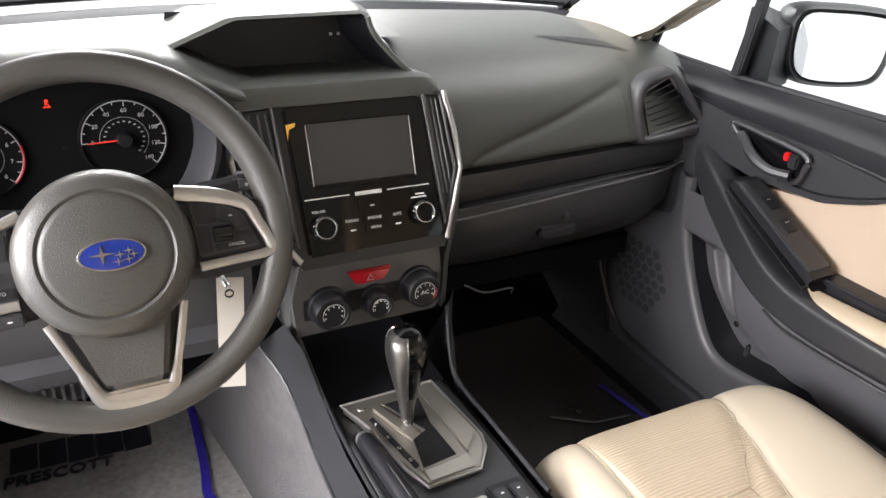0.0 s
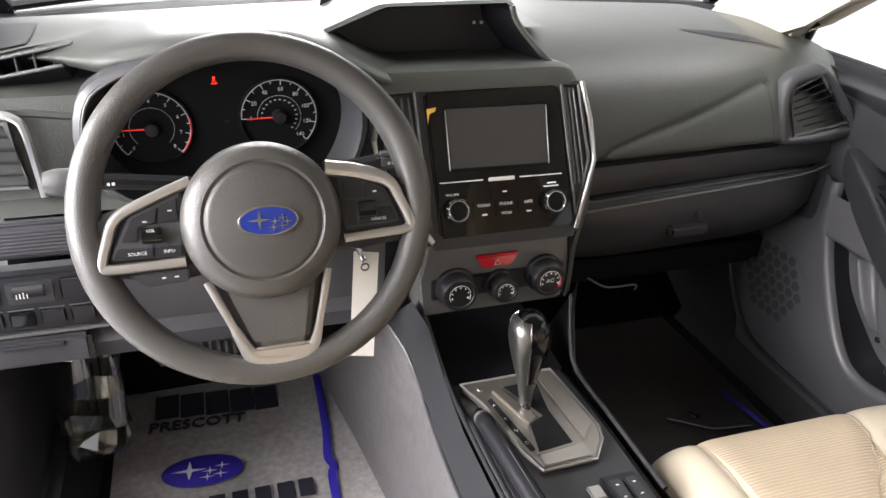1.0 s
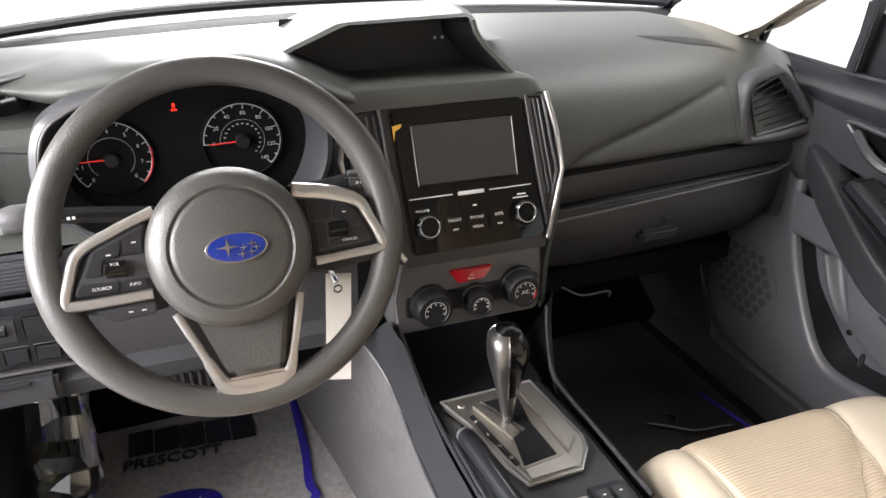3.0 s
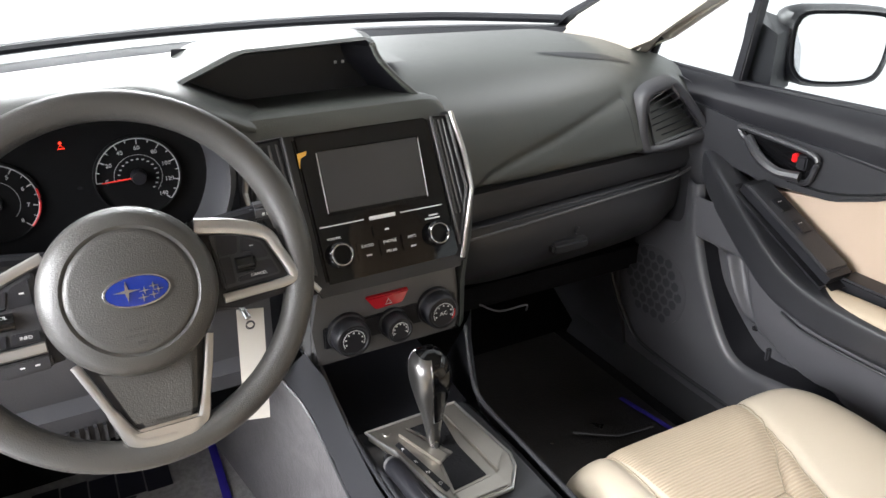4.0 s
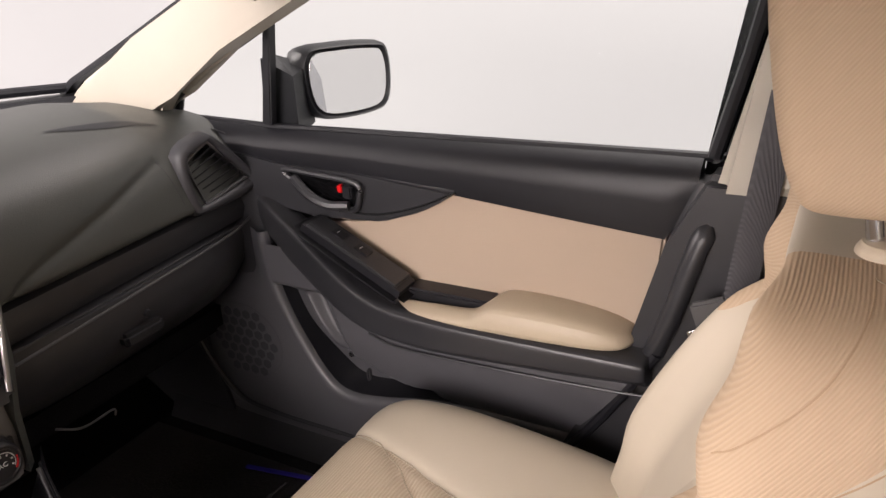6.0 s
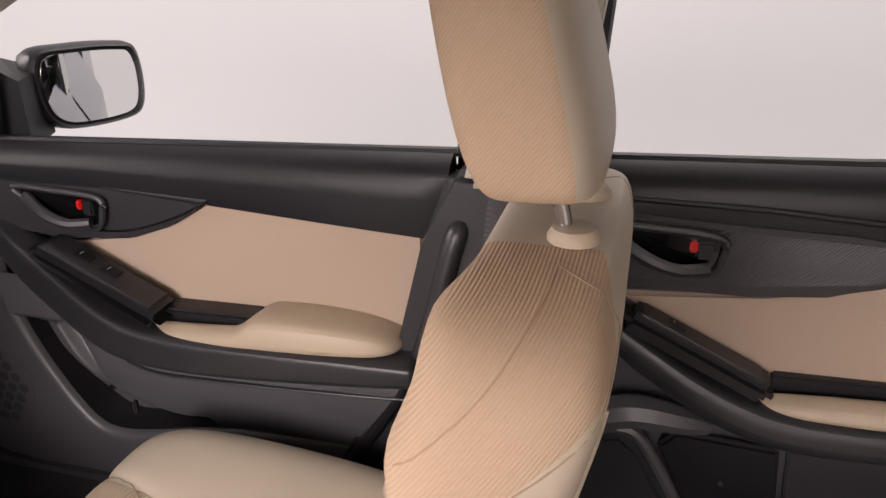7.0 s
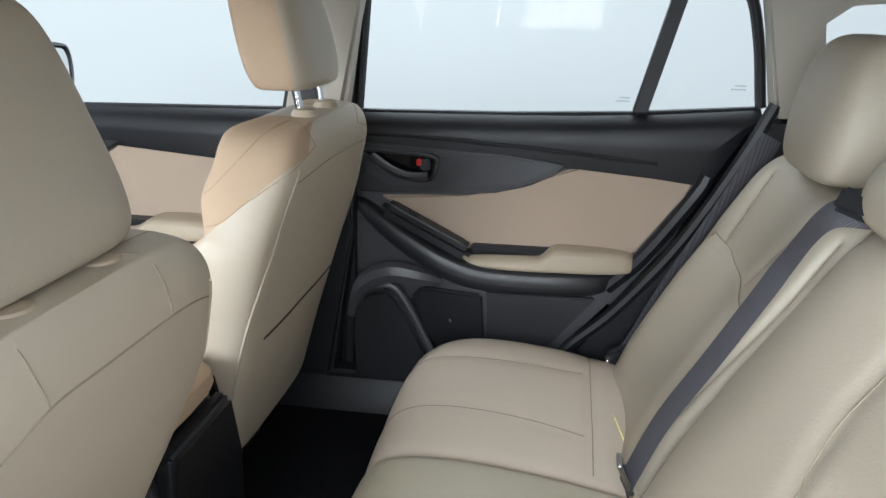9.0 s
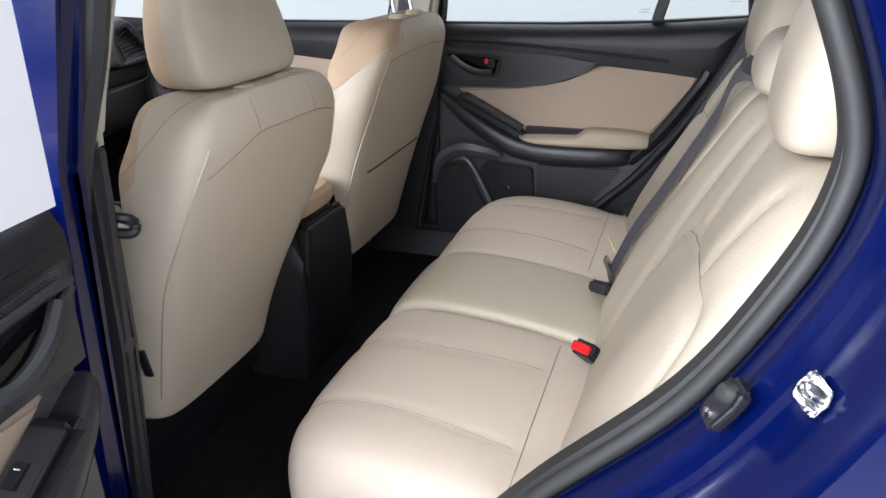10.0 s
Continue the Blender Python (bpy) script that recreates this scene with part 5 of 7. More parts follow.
for x, y, r in ((-0.009, 0.001, 0.0095), (0.006, -0.001, 0.0042), (0.014, 0.002, 0.0042), (0.013, -0.006, 0.0042), (0.004, -0.007, 0.0042), (0.018, -0.002, 0.004)):
    star = [(0.005 + x + (r if k % 2 == 0 else r * 0.2) * math.cos(math.pi * k / 4) * 1.25, -0.013 + y + (r if k % 2 == 0 else r * 0.2) * math.sin(math.pi * k / 4)) for k in range(8)]
    part("badge_spark", flat(star, 0.0485, 0.0498, 0), "chrome", badge)
for k, (w, y) in enumerate(((0.018, -0.047), (0.026, -0.053), (0.008, -0.060))):
    part("moulded_mark", flat([(-w / 2, y - 0.0015), (w / 2, y - 0.0015), (w / 2, y + 0.0015), (-w / 2, y + 0.0015)], 0.0462, 0.0468, 0), "leather", sw)
# side spokes
part("spoke", flat([(-0.06, 0.035), (-0.12, 0.018), (-0.165, 0.004), (-0.172, -0.03), (-0.165, -0.052), (-0.10, -0.066), (-0.06, -0.062)], -0.016, 0.010, 0.006), "black", sw)
part("spoke", flat([(0.06, 0.045), (0.12, 0.034), (0.165, 0.015), (0.174, -0.02), (0.165, -0.045), (0.10, -0.052), (0.06, -0.05)], -0.016, 0.010, 0.006), "black", sw)
part("spoke_trim", tube(spline([(-0.066, 0.034, 0.016), (-0.105, 0.019, 0.016), (-0.138, 0.003, 0.015), (-0.150, -0.022, 0.014), (-0.156, -0.043, 0.014), (-0.150, -0.047, 0.014), (-0.115, -0.047, 0.015), (-0.078, -0.046, 0.016)], 5), 0.0055, 8, False, 0.7), "bronze", sw, "satin silver trim")
part("spoke_trim", tube(spline([(0.070, 0.037, 0.015), (0.107, 0.030, 0.015), (0.137, 0.018, 0.014), (0.147, 0.0, 0.013), (0.158, -0.028, 0.013), (0.151, -0.035, 0.013), (0.12, -0.037, 0.014), (0.084, -0.039, 0.015)], 4), [0.0085] * 6 + [0.008, 0.0075, 0.007, 0.0065, 0.0065, 0.0065] + [0.006] * 5 + [0.005] * 12, 10, False, 0.7), "silver", sw, "satin silver trim")
pod = part("button_pod", flat([(-0.076, 0.024), (-0.127, 0.003), (-0.148, -0.038), (-0.076, -0.041)], 0.008, 0.017, 0.002), "grille", sw, "dark left button pod")
for poly in ([(-0.080, 0.019), (-0.097, 0.012), (-0.101, -0.006), (-0.080, -0.005)], [(-0.099, 0.011), (-0.124, 0.001), (-0.136, -0.022), (-0.121, -0.022), (-0.119, -0.006), (-0.102, -0.006)], [(-0.080, -0.029), (-0.103, -0.029), (-0.105, -0.039), (-0.080, -0.039)], [(-0.106, -0.029), (-0.139, -0.027), (-0.145, -0.037), (-0.108, -0.039)]):
    part("button", flat(poly, 0.016, 0.0195, 0.001), "black", pod)
part("roller", tube([(-0.116, -0.017, 0.020), (-0.098, -0.017, 0.020)], 0.008, 12), "gloss", pod, "ribbed volume roller")
pod2 = part("button_pod", flat([(0.082, 0.028), (0.114, 0.021), (0.133, 0.010), (0.146, -0.026), (0.086, -0.030)], 0.008, 0.017, 0.002), "grille", sw, "dark right button pod")
for poly in ([(0.086, 0.025), (0.108, 0.020), (0.105, 0.003), (0.086, 0.003)], [(0.111, 0.019), (0.130, 0.009), (0.136, -0.006), (0.121, -0.006), (0.119, 0.003), (0.108, 0.003)], [(0.086, 0.001), (0.098, 0.001), (0.098, -0.026), (0.088, -0.026)], [(0.121, -0.009), (0.137, -0.009), (0.142, -0.024), (0.10, -0.026), (0.101, -0.020), (0.121, -0.019)]):
    part("button", flat(poly, 0.016, 0.0195, 0.001), "black", pod2)
part("roller", tube([(0.101, -0.009, 0.020), (0.118, -0.009, 0.020)], 0.008, 12), "gloss", pod2, "ribbed cruise roller")
low = part("phone_buttons", flat([(-0.134, -0.055), (-0.076, -0.053), (-0.076, -0.066), (-0.116, -0.068)], 0.006, 0.015, 0.002), "trim", sw, "dark phone button bar")
for txt, x, y, z, sz, pa in (("VOL", -0.107, -0.0125, 0.0282, 0.0045, pod), ("SOURCE", -0.122, -0.034, 0.0198, 0.0046, pod), ("INFO", -0.092, -0.034, 0.0198, 0.0046, pod), ("CANCEL", 0.122, -0.0215, 0.0198, 0.0044, pod2)):
    lettering(txt, sz, pose(x, y, z), "white", pa)
for x, y in ((-0.088, 0.006), (-0.112, -0.003), (0.12, 0.008), (-0.10, -0.060), (-0.088, -0.060)):
    part("icon", flat([(x - 0.002, y - 0.0007), (x + 0.002, y - 0.0007), (x + 0.002, y + 0.0007), (x - 0.002, y + 0.0007)], 0.0196, 0.0199, 0), "white", sw)
# lower spoke with silver U
part("lower_spoke", flat([(-0.046, -0.07), (0.05, -0.07), (0.036, -0.142), (-0.018, -0.142)], 0.0, 0.024, 0.006), "leather", sw, "padded lower spoke")
part("lower_trim", tube(spline([(-0.060, -0.070, 0.011), (-0.048, -0.098, 0.011), (-0.036, -0.126, 0.010), (-0.024, -0.150, 0.008), (-0.008, -0.157, 0.007), (0.026, -0.157, 0.007), (0.040, -0.150, 0.008), (0.048, -0.126, 0.010), (0.056, -0.098, 0.011), (0.063, -0.069, 0.011)], 4), [0.0045] * 8 + [0.006, 0.0065, 0.007, 0.008, 0.009, 0.010, 0.0105, 0.0105, 0.011, 0.011, 0.011, 0.0105, 0.0105, 0.010, 0.009, 0.008, 0.007, 0.0065, 0.006, 0.0055] + [0.0045] * 9, 10, False, 0.65), "bronze", sw, "satin silver U trim")
part("lower_plate", flat([(-0.027, -0.1435), (0.043, -0.1435), (0.036, -0.160), (-0.018, -0.160)], 0.004, 0.0135, 0.003), "bronze", sw, "satin silver plate")
part("lower_gap", flat([(-0.056, -0.068), (0.060, -0.068), (0.040, -0.150), (-0.022, -0.150)], -0.006, 0.006, 0.003), "black", sw)
# stalks and column
col = thing("steering_column", "black steering column shroud with two control stalks", "steering column")
part("shroud", loft([super_ring(-0.351, y, z, a, b, 3, 20) and [(-0.351 + a * math.cos(t), y, z + b * math.sin(t)) for t in [2 * math.pi * k / 20 for k in range(20)]] for y, z, a, b in ((-0.09, 0.965, 0.07, 0.055), (-0.06, 0.96, 0.085, 0.06), (0.02, 0.93, 0.09, 0.065), (0.15, 0.88, 0.10, 0.08))]), "black", col)
part("stalk", tube([(-0.42, -0.06, 1.0), (-0.49, -0.075, 1.015), (-0.53, -0.08, 1.02)], 0.009, 10), "black", col, "black indicator stalk")
part("stalk_knob", turned([(0.002, 0.02), (0.012, 0.018), (0.015, 0.008), (0.015, -0.012), (0.010, -0.02)], Matrix.Translation((-0.548, -0.082, 1.022)) @ Euler((0, radians(-90), 0)).to_matrix().to_4x4(), 16), "bezel", col)
part("stalk", tube([(-0.28, -0.06, 1.0), (-0.22, -0.072, 1.012), (-0.185, -0.075, 1.018)], 0.010, 10), "black", col, "black wiper stalk")
part("stalk_tip", box(-0.205, -0.178, -0.085, -0.065, 1.008, 1.028, 0.005), "grey", col)
for x0 in (-0.505, -0.193):
    for k in (0, 1):
        part("stalk_mark", box(x0 + 0.005 * k, x0 + 0.003 + 0.005 * k, -0.0875, -0.086, 1.016, 1.019), "white", col)
part("adjust_lever", tube([(-0.40, -0.10, 0.905), (-0.385, -0.12, 0.895), (-0.34, -0.12, 0.90)], 0.008, 8), "grey", col)
tag = thing("key_tag", "white card tag hanging on a key beside the column", "tag")
part("card", moved(box(-0.0165, 0.0165, -0.0008, 0.0008, -0.08, 0.075, 0), Matrix.Translation((-0.218, -0.055, 0.806)) @ Euler((radians(-6), radians(3), radians(-12))).to_matrix().to_4x4()), "card", tag)
part("hole_rim", tube([(-0.218 + 0.005 * math.cos(a), -0.0655, 0.868 + 0.005 * math.sin(a)) for a in [2 * math.pi * k / 12 for k in range(12)]], 0.0012, 6, True), "mark_dark", tag)
part("key", tube([(-0.218, -0.06, 0.875), (-0.226, -0.03, 0.892), (-0.232, 0.0, 0.90)], 0.004, 8), "chrome", tag)

# ---- dashboard ----
da = thing("dashboard", "dark grey moulded dashboard with soft top", "dashboard", kind="structure")


def dash_rows(xs, prof):
    return loft([[(x, *p) for p in prof(x)] for x in xs], False, False)


def right_prof(x):
    f = (x - 0.12) / 0.6
    edge = max(0.0, (x - 0.55) / 0.15)
    yo = 0.04 * (1 - math.sin(math.pi * min(1, max(0, f)) * 0.5)) * 0.5
    return [(0.72 - 0.22 * (x / 0.72) ** 2, 1.075 - 0.02 * edge), (0.55 - 0.12 * (x / 0.72) ** 2, 1.10 - 0.025 * edge), (0.40, 1.105 - 0.03 * edge), (0.28, 1.098 - 0.03 * edge), (0.20, 1.075 - 0.028 * edge), (0.150, 1.035 - 0.02 * edge), (0.128, 0.99), (0.118, 0.95), (0.110, 0.915 + 0.02 * f), (0.118, 0.905 + 0.022 * f), (0.15, 0.90 + 0.022 * f)]


top_r = part("top_pad", dash_rows(np.linspace(0.13, 0.735, 44), right_prof), "dash", da, "soft dark grey passenger dash pad")
top_r.modifiers.new("round", "SUBSURF").levels = 1
fold = drape(top_r, [(0.214, 0.112, 0.906), (0.219, 0.114, 0.914), (0.239, 0.114, 0.930), (0.29, 0.117, 0.948), (0.397, 0.126, 0.978), (0.53, 0.147, 1.023)], 8)
gap_line = drape(top_r, [(0.53, 0.147, 1.026), (0.54, 0.122, 0.98), (0.548, 0.108, 0.925)], 6)
crease(top_r, [fold], 0.004, 0.006, 3)
part("panel_gap", tube(drape(top_r, gap_line[::2], 3, -0.0002), 0.0008, 6), "trim", da)
part("grab_strip", loft([[(x, 0.15, 0.91 + 0.02 * (x - 0.12) / 0.6), (x, 0.125, 0.895 + 0.02 * (x - 0.12) / 0.6), (x, 0.118, 0.872 + 0.025 * (x - 0.12) / 0.6), (x, 0.124, 0.845 + 0.03 * (x - 0.12) / 0.6), (x, 0.15, 0.838 + 0.03 * (x - 0.12) / 0.6)] for x in np.linspace(0.12, 0.72, 8)], False, False), "trim", da, "dark dash strip")
part("strip_line", tube([(0.19, 0.112, 0.842), (0.40, 0.112, 0.853), (0.62, 0.112, 0.866), (0.70, 0.112, 0.870)], 0.0018, 6), "trim", da)
gb = part("glovebox", loft([[(x, y + 0.03 * abs((x - 0.43) / 0.25) ** 4, z + 0.03 * (x - 0.12) / 0.6) for y, z in ((0.14, 0.842), (0.105, 0.836), (0.098, 0.81), (0.105, 0.76), (0.14, 0.71), (0.20, 0.68), (0.3, 0.67))] for x in np.linspace(0.155, 0.69, 14)], False, False), "grille", da, "dark glovebox lid")
part("glovebox_edge", tube(spline([(0.16, 0.100, 0.829), (0.233, 0.097, 0.835), (0.455, 0.094, 0.853), (0.62, 0.097, 0.866), (0.69, 0.112, 0.874)], 6), 0.0022, 6), "bezel", gb)
part("glovebox_latch", box(0.355, 0.435, 0.088, 0.11, 0.768, 0.79, 0.006), "trim", gb)
part("glovebox_lock", turned([(0.001, 0.003), (0.006, 0.002), (0.007, -0.004)], pose(0.41, 0.094, 0.805, 90), 14), "trim", gb)
part("under_dash", box(0.12, 0.70, 0.2, 0.6, 0.62, 0.70, 0.02), "carpet", da)
part("wire", tube(spline([(0.27, 0.20, 0.64), (0.31, 0.19, 0.62), (0.37, 0.19, 0.618), (0.372, 0.19, 0.605)], 5), 0.0022, 6), "grey", da, "loose pale wire")


def vent(corners, depth, slats, parent, label, bez="bezel"):
    """A louvred air vent. corners: four points from the top left, clockwise, as seen from the seats."""
    c = [Vector(p) for p in corners]
    mid = sum(c, Vector()) / 4
    nrm = (c[1] - c[0]).cross(c[3] - c[0]).normalized()
    if nrm.y > 0:
        nrm = -nrm
    v = part("air_vent", loft([[p + nrm * 0.002 for p in c], [mid + (p - mid) * 0.97 - nrm * 0.004 for p in c], [mid + (p - mid) * 0.93 - nrm * depth for p in c], [mid - nrm * depth for p in c]], True, False), "black", parent, label)
    part("vent_frame", tube([p + nrm * 0.001 for p in c], 0.0042 if slats else 0.0026, 8, True), bez, v)
    for k in range(1, slats + 1):
        t = k / (slats + 1)
        a, b = c[0].lerp(c[3], t), c[1].lerp(c[2], t)
        d = (b - a).normalized()
        w = d.cross(nrm).normalized()
        q = [a + nrm * -0.004, b + nrm * -0.004]
        part("slat", loft([[p + w * 0.0015 + nrm * 0.002, p + w * 0.0015 - nrm * 0.016 + w * 0.006, p - w * 0.0015 - nrm * 0.016 + w * 0.006, p - w * 0.0015 + nrm * 0.002] for p in q]), "black", v)
    return v


vent([(0.572, 0.128, 1.012), (0.618, 0.118, 1.038), (0.690, 0.105, 0.955), (0.588, 0.115, 0.932)], 0.05, 6, da, "black louvred side air vent")
vo = spline([(0.556, 0.136, 1.024), (0.61, 0.126, 1.054), (0.642, 0.118, 1.038), (0.708, 0.102, 0.953), (0.692, 0.106, 0.924), (0.585, 0.116, 0.915), (0.556, 0.122, 0.930)], 4, True)
vi = spline([(0.574, 0.127, 1.010), (0.603, 0.121, 1.029), (0.620, 0.118, 1.035), (0.688, 0.106, 0.957), (0.680, 0.106, 0.951), (0.592, 0.115, 0.935), (0.578, 0.12, 0.945)], 4, True)
part("vent_surround", loft([[p.lerp(q, f) + Vector((0, dy, 0)) for p, q in zip(vo, vi)] for f, dy in ((0.0, 0.012), (0.06, -0.001), (0.2, -0.009), (0.45, -0.012), (0.75, -0.010), (0.92, -0.004), (1.0, 0.012))], True, False), "grille", da, "dark moulded vent surround", 60)
part("end_cap", loft([[(0.70, y, z), (0.74, y + 0.05, z)] for y, z in ((0.30, 1.06), (0.15, 1.03), (0.10, 0.96), (0.10, 0.88), (0.13, 0.80), (0.22, 0.70))], False, False), "trim", da)
tg = []
for k in range(9):
    u = k / 8
    x, y, w = 0.42 + 0.18 * u, 0.262 - 0.065 * u, 0.002 + 0.011 * math.sin(math.pi * u)
    tg.append(drape(top_r, [(x, y - w, 1.09), (x, y + w, 1.09)], 2, 0.0012))
part("demister_slot", loft(tg, False, False), "black", da, "dark demister slot")


# driver side top: the binnacle visor rises over the dials and falls towards the centre
VISOR = [(-0.74, 1.085), (-0.66, 1.098), (-0.60, 1.110), (-0.555, 1.122), (-0.50, 1.138), (-0.43, 1.152), (-0.35, 1.158), (-0.285, 1.156), (-0.24, 1.140), (-0.20, 1.118), (-0.155, 1.094), (-0.12, 1.083)]
FRONT = [(-0.74, 0.165), (-0.60, 0.155), (-0.555, 0.11), (-0.50, 0.04), (-0.43, 0.02), (-0.35, 0.015), (-0.25, 0.025), (-0.19, 0.055), (-0.12, 0.07)]


def left_prof(x):
    z, y = interp(VISOR, x)[0], interp(FRONT, x)[0]
    low = 0.012 + 0.018 * ease(-0.60, -0.50, x)
    return [(0.72 - 0.22 * (x / 0.72) ** 2, 1.075), (0.55 - 0.12 * (x / 0.72) ** 2, 1.100), (0.38, 1.112), (0.26, z - 0.012), (0.17, z), (y + 0.05, z - 0.001), (y + 0.016, z - 0.007), (y + 0.003, z - low * 0.62), (y + 0.006, z - low), (y + 0.04, z - low - 0.012)]


tl = part("top_pad", dash_rows(np.linspace(-0.735, -0.13, 34), left_prof), "dash", da, "soft dark grey driver dash pad")
tl.modifiers.new("round", "SUBSURF").levels = 1
gp = [drape(tl, [(x, y, 1.11) for y in (0.24, 0.30, 0.36)], 3, 0.0015) for x in np.linspace(-0.72, -0.62, 8)]
part("corner_speaker", loft(gp, False, False), "grille", da, "dark mesh corner speaker")
part("middle_top", dash_rows(np.linspace(-0.15, 0.15, 6), lambda x: [(0.70, 1.075), (0.55, 1.100), (0.36, 1.108), (0.25, 1.105)]), "dash", da)
part("left_face", loft([[(x, 0.24, 1.068), (x, 0.145, 1.066), (x, 0.122, 1.06), (x, 0.112, 1.045), (x, 0.108, 0.99), (x, 0.095, 0.935), (x, 0.06, 0.925)] for x in (-0.735, -0.66, -0.58, -0.50)], False, False), "dash", da)
vent([(-0.72, 0.165, 1.083), (-0.546, 0.140, 1.121), (-0.560, 0.131, 1.096), (-0.72, 0.150, 1.064)], 0.04, 0, da, "slim louvred demister vent", "bezel")
for k in range(5):
    part("vent_fin", box(-0.662 + 0.022 * k, -0.660 + 0.022 * k, 0.150, 0.18, 1.068 + 0.005 * k, 1.094 + 0.005 * k), "bezel", da)
vent([(-0.72, 0.098, 1.040), (-0.632, 0.096, 1.036), (-0.618, 0.090, 0.952), (-0.72, 0.090, 0.955)], 0.05, 4, da, "black louvred side air vent", "bezel")
part("vent_trim", tube(spline([(-0.72, 0.094, 1.052), (-0.655, 0.094, 1.050), (-0.622, 0.092, 1.043), (-0.610, 0.09, 1.02), (-0.603, 0.086, 0.940)], 6), 0.0055, 8), "silver", da, "satin silver vent edge")
part("stitch_line", tube(spline([(-0.70, 0.112, 1.049), (-0.63, 0.112, 1.048), (-0.56, 0.112, 1.040)], 6), 0.0012, 6), "bezel", da)
part("stitch_line", tube(spline([(-0.70, 0.111, 1.043), (-0.63, 0.111, 1.041), (-0.56, 0.111, 1.032)], 6), 0.0012, 6), "black", da)
part("woven_strip", box(-0.735, -0.54, 0.035, 0.06, 0.875, 0.925, 0.008), "carbon", da, "dark woven-pattern strip")
part("knee_panel", loft([[(x, 0.03, 0.875), (x, 0.022, 0.86), (x, 0.03, 0.77), (x, 0.015, 0.755), (x, 0.02, 0.73), (x, 0.08, 0.70), (x, 0.3, 0.68)] for x in (-0.735, -0.64, -0.56, -0.45, -0.3, -0.17)], False, False), "grille", da, "dark grey knee panel")
sp_ = part("switch_panel", box(-0.702, -0.552, 0.010, 0.03, 0.788, 0.868, 0.003), "black", da, "black switch bank")
for k in range(4):
    part("switch", box(-0.694 + 0.0355 * k, -0.664 + 0.0355 * k, 0.0075, 0.016, 0.795, 0.818, 0.0025, 3), "gloss" if k == 1 else "black", sp_)
    part("switch_lip", box(-0.694 + 0.0355 * k, -0.664 + 0.0355 * k, 0.0085, 0.012, 0.8195, 0.8205), "bezel", sp_)
for x0, x1 in ((-0.694, -0.662), (-0.594, -0.560)):
    part("switch", box(x0, x1, 0.0075, 0.016, 0.828, 0.860, 0.0025, 3), "black", sp_)
part("dimmer_frame", box(-0.655, -0.600, 0.0078, 0.014, 0.828, 0.860, 0.002), "trim", sp_)
part("dimmer_wheel", tube([(-0.647, 0.012, 0.846), (-0.612, 0.012, 0.846)], 0.0095, 14), "black", sp_)
for k in range(4):
    part("wheel_mark", box(-0.643 + 0.004 * k, -0.642 + 0.004 * k, 0.0018, 0.0026, 0.840, 0.846 + 0.001 * (k % 3)), "white", sp_)
part("switch_mark", box(-0.682, -0.675, 0.0068, 0.0074, 0.803, 0.810), "white", sp_)
part("panel_line", box(-0.735, -0.545, 0.009, 0.02, 0.781, 0.785), "bezel", da)
tray = part("coin_tray", box(-0.70, -0.57, 0.004, 0.03, 0.735, 0.777, 0.006), "grille", da, "dark pull-out tray")
part("tray_grip", box(-0.675, -0.60, 0.001, 0.006, 0.764, 0.773, 0.003), "trim", tray)
part("column_grille", box(-0.50, -0.36, 0.02, 0.05, 0.70, 0.735, 0.004), "black", da)
for k in range(12):
    part("column_grille_fin", box(-0.492 + 0.011 * k, -0.488 + 0.011 * k, 0.012, 0.024, 0.704, 0.731), "trim", da)

# instrument cluster
ic = thing("instrument_cluster", "black instrument cluster with two white-marked dials and red needles", "instrument cluster")
hood = [(-0.535, 1.00), (-0.53, 1.075), (-0.49, 1.108), (-0.42, 1.126), (-0.36, 1.130), (-0.29, 1.124), (-0.235, 1.10), (-0.205, 1.06), (-0.21, 1.0), (-0.25, 0.945), (-0.35, 0.925), (-0.48, 0.945)]
hood = [tuple(v)[:2] for v in spline([(*p, 0) for p in hood], 4, True)]
cxh, czh = -0.37, 1.03
part("bezel", loft([[(cxh + (x - cxh) * f, y, czh + (z - czh) * f) for x, z in hood] for f, y in ((1.06, 0.05), (1.05, 0.02), (1.0, 0.012), (0.965, 0.022), (0.88, 0.09))], True, False), "grille", ic, "dark grey cluster bezel")
part("bezel_trim", tube([(cxh + (x - cxh) * 0.985, 0.014, czh + (z - czh) * 0.985) for x, z in hood[36:] + hood[:12]], 0.0024, 6), "bezel", ic)
part("face", loft([[(cxh + (x - cxh) * f, 0.072 + 0.00001, czh + (z - czh) * f) for x, z in hood] for f in (0.9, 0.02)], True, False), "dial_black", ic, "black dial face")


